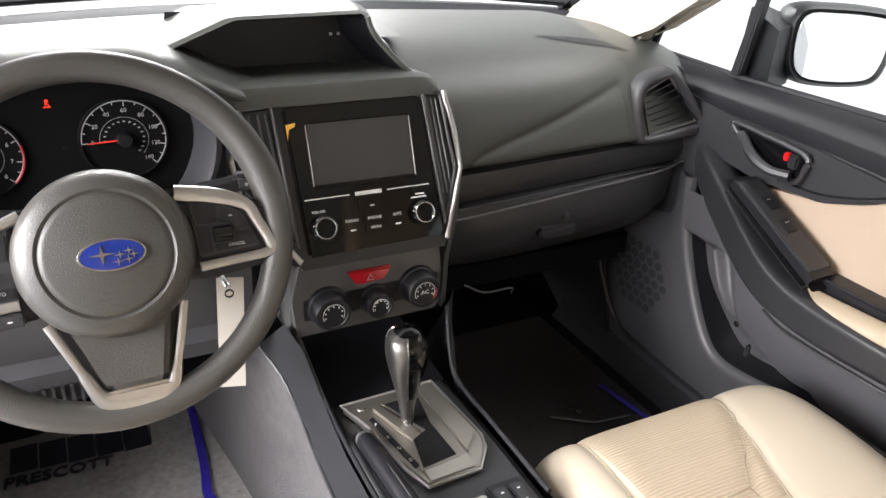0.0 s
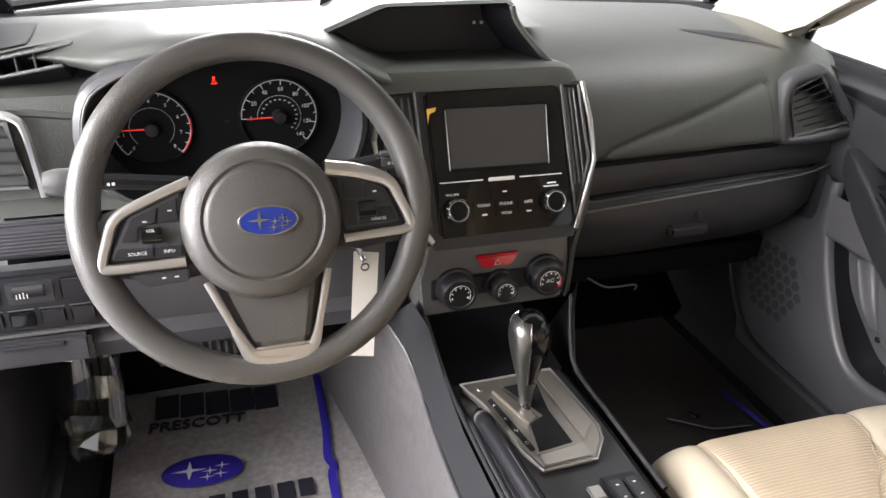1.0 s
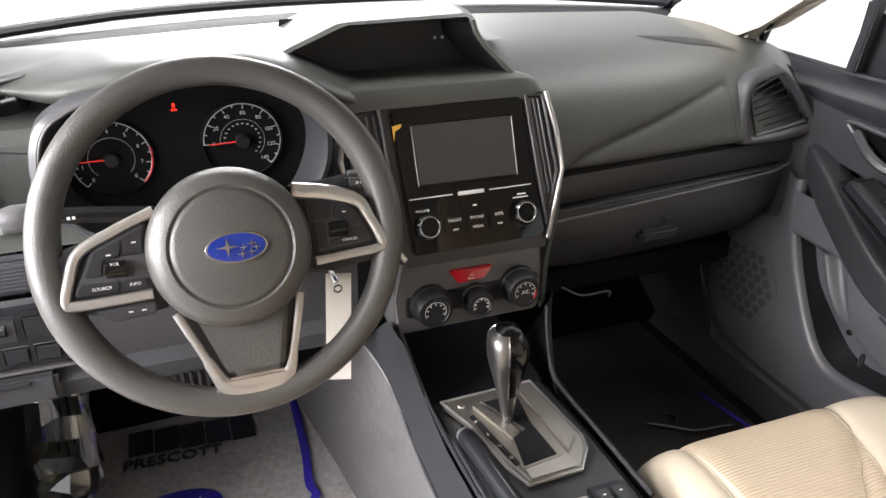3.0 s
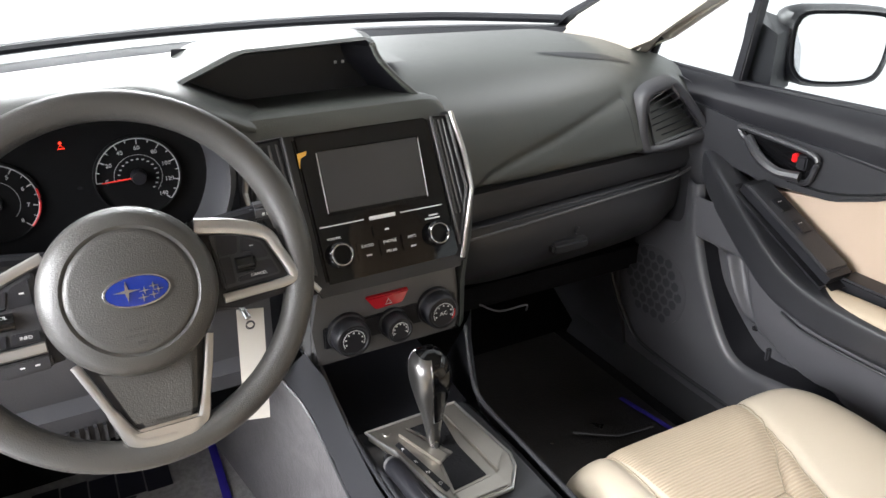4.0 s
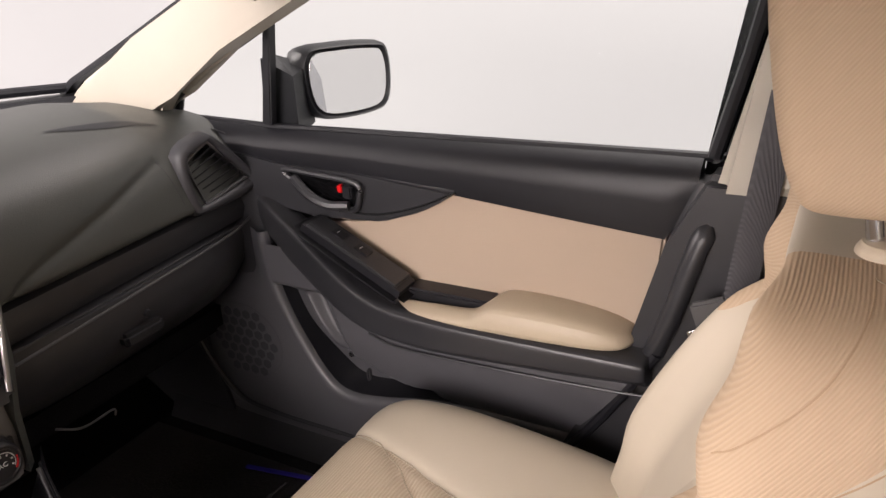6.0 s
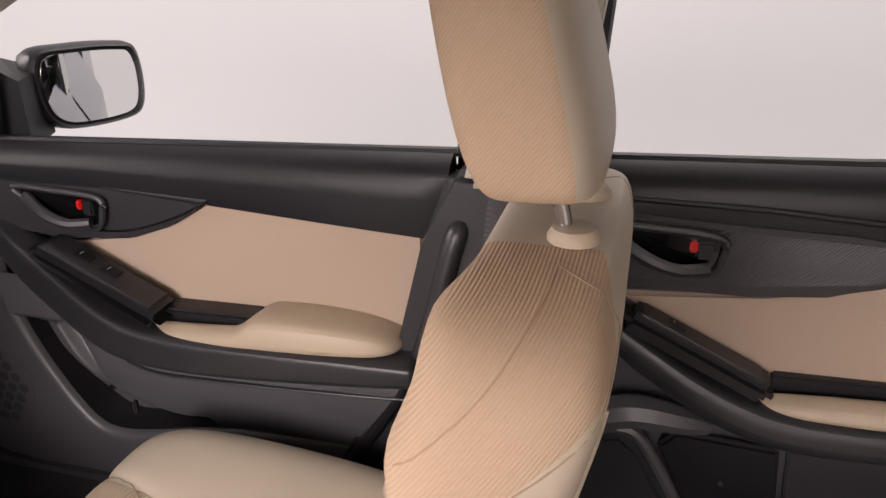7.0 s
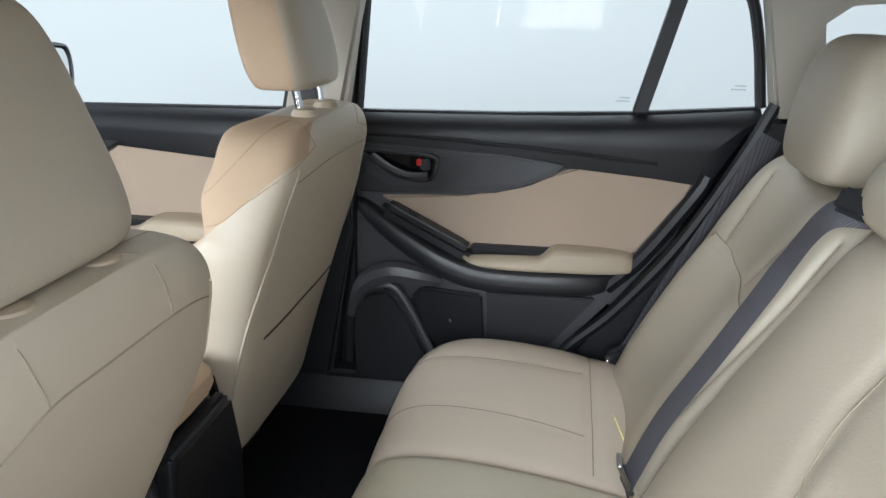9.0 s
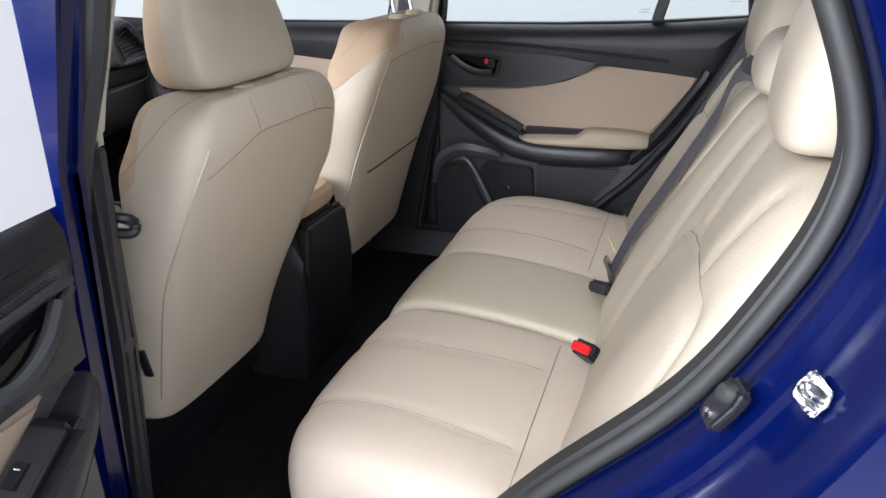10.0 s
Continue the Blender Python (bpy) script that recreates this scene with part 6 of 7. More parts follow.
def dial(cx, cz, r, nums, a0, a1, needle, minor):
    d = part("dial", turned([(r * 1.04, 0.0), (r * 1.04, 0.004), (r, 0.0045), (r * 0.98, 0.001), (0.001, 0.001)], pose(cx, 0.070, cz, 90), 48), "dial_black", ic, "round dial")
    part("dial_ring", tube([(cx + r * 0.965 * math.cos(a), 0.0665, cz + r * 0.965 * math.sin(a)) for a in np.radians(np.linspace(a0, a1, 48))], 0.0006, 6), "lit_white", d)
    part("inner_ring", tube([(cx + r * 0.56 * math.cos(a), 0.0665, cz + r * 0.56 * math.sin(a)) for a in np.radians(np.linspace(a0, a1, 40))], 0.0003, 5), "dim_white", d)
    n = len(nums)
    for k in range((n - 1) * minor + 1):
        a = radians(a0 + (a1 - a0) * k / ((n - 1) * minor))
        l = 0.12 if k % minor == 0 else 0.06
        part("tick", tube([(cx + r * q * math.cos(a), 0.0665, cz + r * q * math.sin(a)) for q in (0.95 - l, 0.95)], 0.0006, 4), "lit_white", d)
    for k, t in enumerate(nums):
        a = radians(a0 + (a1 - a0) * k / (n - 1))
        lettering(t, r * 0.145, pose(cx + r * 0.73 * math.cos(a), 0.0663, cz + r * 0.73 * math.sin(a), 90), "lit_white", d, "numeral")
    for k in range(n * 2 - 1 if minor > 1 and nums[1] == "20" else 0):
        a = radians(a0 + (a1 - a0) * k / (2 * n - 2))
        part("inner_mark", box(cx + r * 0.45 * math.cos(a) - 0.0014, cx + r * 0.45 * math.cos(a) + 0.0014, 0.066, 0.0666, cz + r * 0.45 * math.sin(a) - 0.0007, cz + r * 0.45 * math.sin(a) + 0.0007), "dim_white", d)
    na = radians(needle)
    part("needle", tube([(cx, 0.064, cz), (cx + r * 0.85 * math.cos(na), 0.064, cz + r * 0.85 * math.sin(na))], [0.0011, 0.0007], 6), "lit_red", d, "red needle")
    part("boss", turned([(0.001, 0.012), (0.008, 0.011), (0.0095, 0.0)], pose(cx, 0.0685, cz, 90), 20), "black", d)
    return d


tach = dial(-0.462, 1.028, 0.048, ["0", "1", "2", "3", "4", "5", "6", "7", "8"], 225, -45, 180, 2)
part("red_zone", tube([(-0.462 + 0.0475 * math.cos(a), 0.066, 1.028 + 0.0475 * math.sin(a)) for a in np.radians(np.linspace(14, -45, 14))], 0.0014, 6), "red", tach, "red zone arc")
dial(-0.303, 1.035, 0.050, ["0", "20", "40", "60", "80", "100", "120", "140"], 182, -45, 182, 2)
wl = part("warning_light", turned([(0.001, 0.002), (0.0016, 0.0015), (0.0019, 0.0)], pose(-0.381, 0.070, 1.0882, 90), 12), "lit_warn", ic, "lit red belt warning light")
part("warning_body", tube([(-0.3845, 0.0685, 1.0815), (-0.381, 0.0685, 1.0862), (-0.3775, 0.0685, 1.0815)], 0.0008, 6, True), "lit_warn", wl)

# ---- centre stack ----
cs = thing("centre_stack", "dark centre stack surround with side air vents", "centre stack", kind="structure")
S = lambda x, z, o=0.0: (x, (z - 0.904) * 0.45 - o, z)
SP = Matrix.Translation((0, 0, 0.904)) @ Euler((radians(90 - math.degrees(math.atan(0.45))), 0, 0)).to_matrix().to_4x4()
K = math.sqrt(1 + 0.45 ** 2)


def on_panel(poly, h0, h1, bevel=0.002):
    """A plate on the leaning panel; poly in (x, z of the car)."""
    return moved(prism([(x, (z - 0.904) * K) for x, z in poly], "z", h0, h1, bevel), SP)


part("surround", on_panel([(-0.168, 1.065), (0.142, 1.07), (0.150, 0.95), (0.118, 0.855), (-0.115, 0.855), (-0.182, 0.98)], -0.06, -0.004, 0.008), "trim", cs)
part("side_wing", loft([[(xo, max(-0.01, (z - 0.904) * 0.45) + 0.08, z), (xo, max(-0.01, (z - 0.904) * 0.45) + 0.022, z), (xi, max(-0.008, (z - 0.904) * 0.45) + 0.004, z), (xi - 0.004, max(-0.01, (z - 0.904) * 0.45) + 0.06, z)] for xo, xi, z in ((0.158, 0.147, 1.03), (0.165, 0.148, 0.975), (0.160, 0.146, 0.945), (0.142, 0.124, 0.885), (0.130, 0.113, 0.82), (0.128, 0.112, 0.74))]), "dash", cs, "grey side wing")
part("vent_trim", tube([S(0.136, 1.062, 0.002), S(0.144, 1.01, 0.004), S(0.1455, 0.957, 0.004), S(0.108, 0.868, 0.004)], 0.0036, 8), "bronze", cs, "satin silver vent edge")
part("vent_trim", tube([S(-0.165, 1.058, 0.002), S(-0.182, 1.0, 0.004), S(-0.178, 0.957, 0.004), S(-0.112, 0.868, 0.004)], 0.0040, 8), "bronze", cs, "satin silver vent edge")
vent([S(0.103, 1.058, 0.0), S(0.130, 1.057, 0.0), S(0.138, 0.957, 0.0), S(0.110, 0.885, 0.0)], 0.04, 0, cs, "tall centre air vent")
vent([S(-0.160, 1.056, 0.0), S(-0.120, 1.058, 0.0), S(-0.112, 0.885, 0.0), S(-0.170, 0.96, 0.0)], 0.04, 0, cs, "tall centre air vent")
for x0, x1 in ((0.109, 0.115), (0.116, 0.122), (0.123, 0.130)):
    part("vent_blade", tube([S(x0, 1.052, -0.002), S(x1, 0.925, -0.002)], 0.0019, 6), "bezel", cs)
for x0, x1 in ((-0.150, -0.150), (-0.138, -0.135), (-0.128, -0.120)):
    part("vent_blade", tube([S(x0, 1.050, -0.002), S(x1, 0.93, -0.002)], 0.0019, 6), "bezel", cs)
# multi-information display hood
mfd = thing("display_hood", "dark hooded upper display on the dash top", "display hood")
RIM = [(-0.262, 0.105, 1.118), (-0.221, 0.11, 1.136), (-0.156, 0.112, 1.161), (-0.145, 0.113, 1.164), (0.026, 0.113, 1.167), (0.036, 0.112, 1.160), (0.041, 0.11, 1.140), (0.094, 0.10, 1.082)]
rim = []
for p, q in zip(RIM, RIM[1:]):
    rim += [Vector(p).lerp(Vector(q), k / 4) for k in range(4)]
rim.append(Vector(RIM[-1]))
rings = []
for dy, dx, dz in ((0.0, 0.0, 0.0), (0.004, 0.004, 0.004), (0.04, 0.010, 0.008), (0.12, 0.022, 0.002), (0.20, 0.030, -0.03), (0.28, 0.035, -0.085)):
    ring = []
    for p in rim:
        f = max(0.0, min(1.0, (p.z - 1.085) / 0.08))
        ring.append((p.x + dx * (-1.6 if p.x < -0.15 else 1.0 if p.x > 0.03 else 0.0), p.y + dy, max(p.z + dz * f, 1.06)))
    rings.append(ring)
part("hood_shell", loft(rings, False, False), "dash", mfd, "dark grey visor")
part("recess", loft([[(p.x, p.y, p.z) for p in rim], [(-0.09 + (p.x + 0.09) * 0.985, p.y + 0.012, p.z - 0.004) for p in rim], [(-0.09 + (p.x + 0.09) * 0.90, p.y + 0.105, p.z - 0.012) for p in rim]], False, False), "black", mfd, "black recess lining")
part("display", loft([[(-0.22, 0.215, 1.16), (0.05, 0.215, 1.16)], [(-0.24, 0.205, 1.08), (0.085, 0.205, 1.08)]], False, False), "black", mfd, "switched-off black display")
part("right_edge", tube(spline([(0.034, 0.111, 1.163), (0.043, 0.108, 1.140), (0.068, 0.10, 1.11), (0.096, 0.092, 1.083)], 5), 0.0045, 8), "dash", mfd)
part("recess_floor", loft([[(x, 0.205, 1.082), (x, 0.13, 1.084), (x, 0.098, 1.088), (x, 0.084, 1.0885), (x, 0.074, 1.084), (x, 0.069, 1.074), (x, 0.068, 1.058)] for x in np.linspace(-0.19, 0.09, 8)] + [[(x, 0.205, 1.082 - d), (x, 0.13 + e, 1.084 - d), (x, 0.098 + e, 1.088 - d), (x, 0.084 + e, 1.0885 - d), (x, 0.074 + e, 1.084 - d), (x, 0.069 + e, 1.074 - d), (x, 0.068 + e, 1.05 - d)] for x, d, e in ((0.108, 0.002, 0.002), (0.124, 0.008, 0.006), (0.136, 0.020, 0.014), (0.146, 0.045, 0.03))], False, False), "dash", mfd, "soft grey ledge")
for x in (0.012, 0.024):
    part("status_light", box(x, x + 0.004, 0.208, 0.212, 1.120, 1.124), "lit_white", mfd)
# head unit
hu = thing("head_unit", "glossy black touchscreen head unit with two chrome-ringed knobs", "head unit")
part("panel", on_panel([(-0.106, 1.056), (0.097, 1.060), (0.106, 0.872), (-0.099, 0.870)], -0.012, 0.002, 0.004), "gloss", hu, "glossy black fascia")
part("touchscreen", on_panel([(-0.0765, 1.034), (0.0735, 1.034), (0.0715, 0.957), (-0.0765, 0.958)], 0.0005, 0.0032, 0.0008), "screen", hu, "switched-off dark grey screen")
part("screen_frame", tube([S(-0.0775, 1.036, 0.003), S(0.0745, 1.036, 0.003), S(0.0725, 0.955, 0.003), S(-0.0775, 0.956, 0.003)], 0.0012, 6, True), "gloss", hu)
for xa, za, xb, zb in ((-0.0778, 1.034, -0.0778, 0.958), (0.0748, 1.034, 0.0728, 0.957)):
    part("screen_edge", tube([S(xa, za, 0.0038), S(xb, zb, 0.0038)], 0.0007, 6), "silver", hu)
# amber reflection in the gloss fascia, put on as a coloured plate
part("painted_glint", on_panel([(-0.104, 1.035), (-0.090, 1.037), (-0.092, 1.032), (-0.100, 1.029), (-0.104, 1.016)], 0.0022, 0.0028, 0), "amber", hu, "small amber reflection painted on the fascia corner")
part("line", on_panel([(-0.094, 0.9405), (-0.030, 0.9405), (-0.030, 0.9419), (-0.094, 0.9419)], 0.002, 0.0026, 0), "white", hu)
part("line", on_panel([(0.026, 0.9405), (0.092, 0.9405), (0.092, 0.9419), (0.026, 0.9419)], 0.002, 0.0026, 0), "white", hu)
part("maker_mark", on_panel([(-0.022, 0.9385), (0.018, 0.9385), (0.018, 0.9435), (-0.022, 0.9435)], 0.002, 0.0026, 0.0004), "white", hu)


def pl(x, z, h):
    return SP @ pose(x, (z - 0.904) * K, h)


for x, z in ((-0.074, 0.904), (0.074, 0.905)):
    k = part("knob", turned([(0.018, 0.0), (0.0178, 0.012), (0.016, 0.014), (0.0125, 0.0145), (0.0115, 0.0125), (0.001, 0.0125)], pl(x, z, 0.001), 36), "gloss", hu, "black rotary knob")
    part("knob_ring", tube([pl(x, z, 0.0155) @ Vector((0.0142 * math.cos(a), 0.0142 * math.sin(a), 0)) for a in [2 * math.pi * q / 36 for q in range(36)]], 0.0012, 6, True), "chrome", k, "chrome ring")
for x, z, w, h in ((0.0, 0.924, 0.042, 0.014), (-0.033, 0.908, 0.032, 0.011), (0.001, 0.908, 0.032, 0.011), (0.035, 0.908, 0.032, 0.011), (-0.033, 0.896, 0.032, 0.009), (0.001, 0.896, 0.032, 0.009), (0.035, 0.896, 0.032, 0.009)):
    part("button", on_panel([(x - w / 2, z - h / 2), (x + w / 2, z - h / 2), (x + w / 2, z + h / 2), (x - w / 2, z + h / 2)], 0.001, 0.0045, 0.001), "gloss", hu)
for t, x, z, sz in (("RADIO", -0.033, 0.908, 0.0062), ("PHONE", 0.001, 0.908, 0.0062), ("APPS", 0.035, 0.908, 0.0062), ("MEDIA", 0.001, 0.896, 0.0055), ("VOLUME", -0.078, 0.925, 0.005)):
    lettering(t, sz, pl(x, z, 0.0048), "white", hu)
for x, z, w in ((-0.033, 0.896, 0.008), (0.035, 0.896, 0.008), (0.0, 0.924, 0.006), (0.074, 0.930, 0.014), (0.072, 0.926, 0.024)):
    part("mark", on_panel([(x - w / 2, z - 0.001), (x + w / 2, z - 0.001), (x + w / 2, z + 0.001), (x - w / 2, z + 0.001)], 0.0046, 0.005, 0), "white", hu)
# climate panel
cl = thing("climate_panel", "dark climate control panel with three round knobs", "climate controls")
part("panel", prism([(-0.118, 0.864), (0.104, 0.868), (0.114, 0.79), (0.110, 0.738), (-0.126, 0.734), (-0.124, 0.80)], "y", -0.006, 0.06, 0.008, 3), "bezel", cl)
part("band", prism([(-0.108, 0.80), (0.102, 0.806), (0.102, 0.772), (-0.108, 0.766)], "y", -0.009, 0.0, 0.002), "black", cl)
hz_ = part("hazard_switch", prism([(-0.044, 0.834), (0.024, 0.834), (0.012, 0.815), (-0.030, 0.813)], "y", -0.014, -0.002, 0.002), "redlens", cl, "red hazard switch")
part("triangle", tube([(-0.015, -0.0145, 0.819), (-0.005, -0.0145, 0.819), (-0.010, -0.0145, 0.8275)], 0.0008, 5, True), "white", hz_)
for x, z, r in ((-0.073, 0.786, 0.0275), (-0.002, 0.783, 0.021), (0.068, 0.792, 0.0275)):
    k = part("knob", turned([(r * 1.12, 0.0), (r * 1.1, 0.006), (r, 0.008), (r * 0.98, 0.026), (r * 0.9, 0.030), (r * 0.78, 0.0305), (r * 0.72, 0.0285), (0.001, 0.0285)], pose(x, -0.006, z, 90), 40), "black", cl, "round black climate knob")
    part("knob_arc", tube([(x + r * 0.58 * math.cos(a), -0.0352, z + r * 0.58 * math.sin(a)) for a in np.radians(np.linspace(210, -30, 26))], 0.0006, 5), "white", k)
    for a in np.radians(np.linspace(200, -20, 7)):
        part("mark", tube([(x + r * q * math.cos(a), -0.0352, z + r * q * math.sin(a)) for q in (0.42, 0.5)], 0.0011, 5), "white", k)
part("heat_arc", tube([(0.068 + 0.0185 * math.cos(a), -0.0353, 0.792 + 0.0185 * math.sin(a)) for a in np.radians(np.linspace(10, -40, 8))], 0.0011, 5), "red", cl)
lettering("AC", 0.009, pose(0.068, -0.0353, 0.792, 90), "white", cl)
part("lower_shelf", loft([[(-0.126, 0.0, 0.736), (0.112, 0.0, 0.738)], [(-0.125, 0.16, 0.73), (0.112, 0.16, 0.73)], [(-0.11, 0.17, 0.64), (0.11, 0.17, 0.64)], [(-0.10, -0.05, 0.635), (0.10, -0.05, 0.635)]], False, False), "black", cs, "black storage cubby")

# ---- centre console ----
cc = thing("centre_console", "dark centre console between the front seats", "console")


def con_ring(y, z, w, zf, wf):
    return [(-wf, y, zf), (-w - 0.012, y, z - 0.05), (-w, y, z - 0.012), (-w + 0.014, y, z), (w - 0.014, y, z), (w, y, z - 0.012), (w + 0.012, y, z - 0.05), (wf, y, zf)]


part("body", loft([con_ring(*q) for q in ((-0.06, 0.645, 0.100, 0.38, 0.135), (-0.12, 0.650, 0.102, 0.38, 0.13), (-0.20, 0.655, 0.100, 0.38, 0.125), (-0.32, 0.657, 0.098, 0.38, 0.12), (-0.43, 0.657, 0.098, 0.38, 0.12), (-0.45, 0.70, 0.10, 0.38, 0.12), (-0.49, 0.735, 0.10, 0.38, 0.12), (-0.74, 0.745, 0.10, 0.38, 0.12), (-0.80, 0.73, 0.098, 0.38, 0.12), (-0.84, 0.66, 0.10, 0.38, 0.12))]), "trim", cc, "dark console body")
for sx in (1, -1):
    part("side_panel", sided(loft([[(-xo, y0, z0), (-xm, ym, zm), (-xi, yi, zi)] for (xo, y0, z0), (xm, ym, zm), (xi, yi, zi) in (
        ((0.235, 0.32, 0.42), (0.160, 0.06, 0.70), (0.135, 0.0, 0.765)), ((0.20, 0.15, 0.40), (0.138, 0.0, 0.665), (0.118, -0.03, 0.735)), ((0.175, 0.0, 0.385), (0.124, -0.058, 0.61), (0.104, -0.075, 0.668)), ((0.16, -0.16, 0.38), (0.124, -0.165, 0.59), (0.106, -0.17, 0.652)), ((0.15, -0.32, 0.38), (0.122, -0.32, 0.58), (0.105, -0.32, 0.65)), ((0.14, -0.5, 0.38), (0.12, -0.5, 0.58), (0.102, -0.5, 0.66)))], False, False, lambda i, j: 1 - j if sx == 1 else 0), sx), ["trim", "side_film" if sx == 1 else "carpet"], cc, "dark console side above carpet")
    part("side_edge", sided(tube(spline([(-0.160, 0.06, 0.70), (-0.138, 0.0, 0.665), (-0.125, -0.058, 0.61), (-0.1245, -0.165, 0.59), (-0.1225, -0.32, 0.58)], 6), 0.0035, 6), sx), "trim", cc)
part("edge_rail", tube(spline([(-0.118, -0.012, 0.745), (-0.106, -0.05, 0.69), (-0.100, -0.09, 0.662), (-0.101, -0.2, 0.660), (-0.1, -0.34, 0.661)], 6), 0.0035, 8), "trim", cc)
part("edge_rail", tube(spline([(0.118, -0.012, 0.745), (0.107, -0.05, 0.69), (0.101, -0.09, 0.662), (0.101, -0.2, 0.660), (0.1, -0.34, 0.661)], 6), 0.0035, 8), "trim", cc)
part("armrest_lid", loft([super_ring(0.0, -0.665, z, a, b, 5, 28) for z, a, b in ((0.738, 0.100, 0.168), (0.750, 0.106, 0.174), (0.768, 0.105, 0.172), (0.778, 0.095, 0.160))]), "cloth", cc, "tan cloth armrest lid")
part("rear_panel", prism([(-0.095, 0.40), (0.095, 0.40), (0.10, 0.62), (0.09, 0.73), (-0.09, 0.73), (-0.10, 0.62)], "y", -0.855, -0.82, 0.012, 3), "black", cc)
GATE = [(-0.082, -0.082), (0.062, -0.078), (0.073, -0.215), (0.066, -0.238), (0.040, -0.272), (-0.035, -0.274), (-0.048, -0.235), (-0.062, -0.14)]
gate = part("shift_gate", prism([(x * 0.98 - 0.0001, (y + 0.17) * 0.98 - 0.17) for x, y in GATE], "z", 0.650, 0.664, 0.002, 2), "champagne", cc, "satin champagne shift gate")
part("gate_rim", tube([(x, y, 0.6625) for x, y in GATE], 0.0026, 8, True), "silver", gate, "bright rim")
part("slot_wall", prism([(-0.030, -0.102), (0.030, -0.100), (0.022, -0.17), (0.026, -0.244), (-0.034, -0.250), (-0.024, -0.197), (0.0, -0.184)], "z", 0.6642, 0.6665, 0.001), "champagne", gate)
part("gate_slot", prism([(-0.025, -0.107), (0.026, -0.105), (0.017, -0.17), (0.021, -0.239), (-0.029, -0.245), (-0.019, -0.192), (0.005, -0.180)], "z", 0.6667, 0.6675, 0.0), "carpet", gate, "black gate slot")
part("gate_blade", prism([(0.030, -0.100), (0.050, -0.098), (0.062, -0.214), (0.038, -0.240)], "z", 0.6642, 0.6685, 0.002), "champagne", gate, "raised blade")
part("gate_ramp", loft([[(-0.030, -0.250, 0.6665), (0.034, -0.243, 0.6665)], [(-0.030, -0.268, 0.6655), (0.038, -0.266, 0.6655)]], False, False), "champagne", gate)
part("gate_wedge", prism([(-0.046, -0.112), (-0.034, -0.106), (-0.004, -0.182), (-0.022, -0.194)], "z", 0.6642, 0.6695, 0.0015), "champagne", gate, "raised wedge")
part("letter_strip", prism([(-0.058, -0.128), (-0.050, -0.124), (-0.030, -0.238), (-0.038, -0.240)], "z", 0.6642, 0.6655, 0.0006), "black", gate, "black letter strip")
for t, x, y in (("P", -0.0525, -0.142), ("R", -0.0475, -0.172), ("N", -0.0425, -0.198), ("D", -0.0375, -0.224)):
    lettering(t, 0.0075, pose(x, y, 0.6657, 0, 0, -10), "white", gate)
part("key_cap", turned([(0.001, 0.0022), (0.005, 0.002), (0.0058, 0.0)], pose(-0.058, -0.100, 0.664), 20), "champagne", gate, "round shift lock cover")
shf = thing("shift_lever", "black and chrome gear lever", "gear lever")
AX = [(-0.012, -0.156, 0.672), (-0.012, -0.153, 0.690), (-0.011, -0.149, 0.715), (-0.010, -0.145, 0.742), (-0.009, -0.142, 0.768), (-0.009, -0.140, 0.790), (-0.009, -0.139, 0.804), (-0.009, -0.139, 0.810)]
GR = [[(x + a * math.copysign(abs(math.cos(t)) ** 0.8, math.cos(t)), y + b * math.copysign(abs(math.sin(t)) ** 0.8, math.sin(t)), z + 0.10 * a * math.sin(t) * (z > 0.76)) for t in [2 * math.pi * k / 24 for k in range(24)]] for (x, y, z), a, b in zip(AX, (0.0078, 0.0098, 0.0145, 0.0215, 0.0272, 0.0262, 0.0185, 0.006), (0.0078, 0.0098, 0.0145, 0.0215, 0.0275, 0.0268, 0.019, 0.006))]
GR = refine(GR, 5, 2)
part("grip", loft(GR, True, True, lambda i, j: 1 if (18 <= j <= 33 and i < 31) or i < 9 else 0), ["gloss", "knob_silver"], shf, "glossy black grip with satin silver side", 60)
for c in (18, 34):
    part("grip_edge", tube([Vector(GR[i][c]) for i in range(9, 32)], 0.0011, 6), "chrome", shf)
part("shaft", tube([(-0.013, -0.165, 0.655), (-0.012, -0.152, 0.69)], 0.007, 10), "chrome", shf)
hb = part("brake_lever", tube(spline([(-0.079, -0.165, 0.668), (-0.080, -0.20, 0.676), (-0.078, -0.30, 0.684), (-0.074, -0.42, 0.688)], 6), [0.0105, 0.0118] + [0.0128] * 17, 14), "black")
tagged(hb, "dark leather hand brake lever lying beside the shift gate", "hand brake")
part("release_button", turned([(0.001, 0.010), (0.006, 0.0095), (0.0075, 0.007), (0.0078, -0.006)], Matrix.Translation((-0.079, -0.158, 0.6665)) @ Euler((radians(-78), 0, 0)).to_matrix().to_4x4(), 16), "chrome", hb, "chrome release button")
part("collar", tube([(-0.079, -0.164, 0.668), (-0.0793, -0.172, 0.670)], 0.0118, 14), "satin", hb, "silver collar")
part("lever_stitch", tube([(-0.080, -0.19, 0.6868), (-0.0785, -0.28, 0.6958), (-0.075, -0.41, 0.7005)], 0.0006, 5), "bezel", hb)
sbk = thing("seat_heater_switches", "black rocker switches on the console", "switches")
part("plate", box(0.028, 0.078, -0.40, -0.30, 0.655, 0.662, 0.003), "black", sbk)
for x in (0.032, 0.055):
    r_ = part("rocker", box(x, x + 0.019, -0.36, -0.312, 0.66, 0.667, 0.003), "trim", sbk)
    for y in (-0.325, -0.345):
        part("mark", box(x + 0.007, x + 0.011, y, y + 0.002, 0.6671, 0.6674), "white", r_)
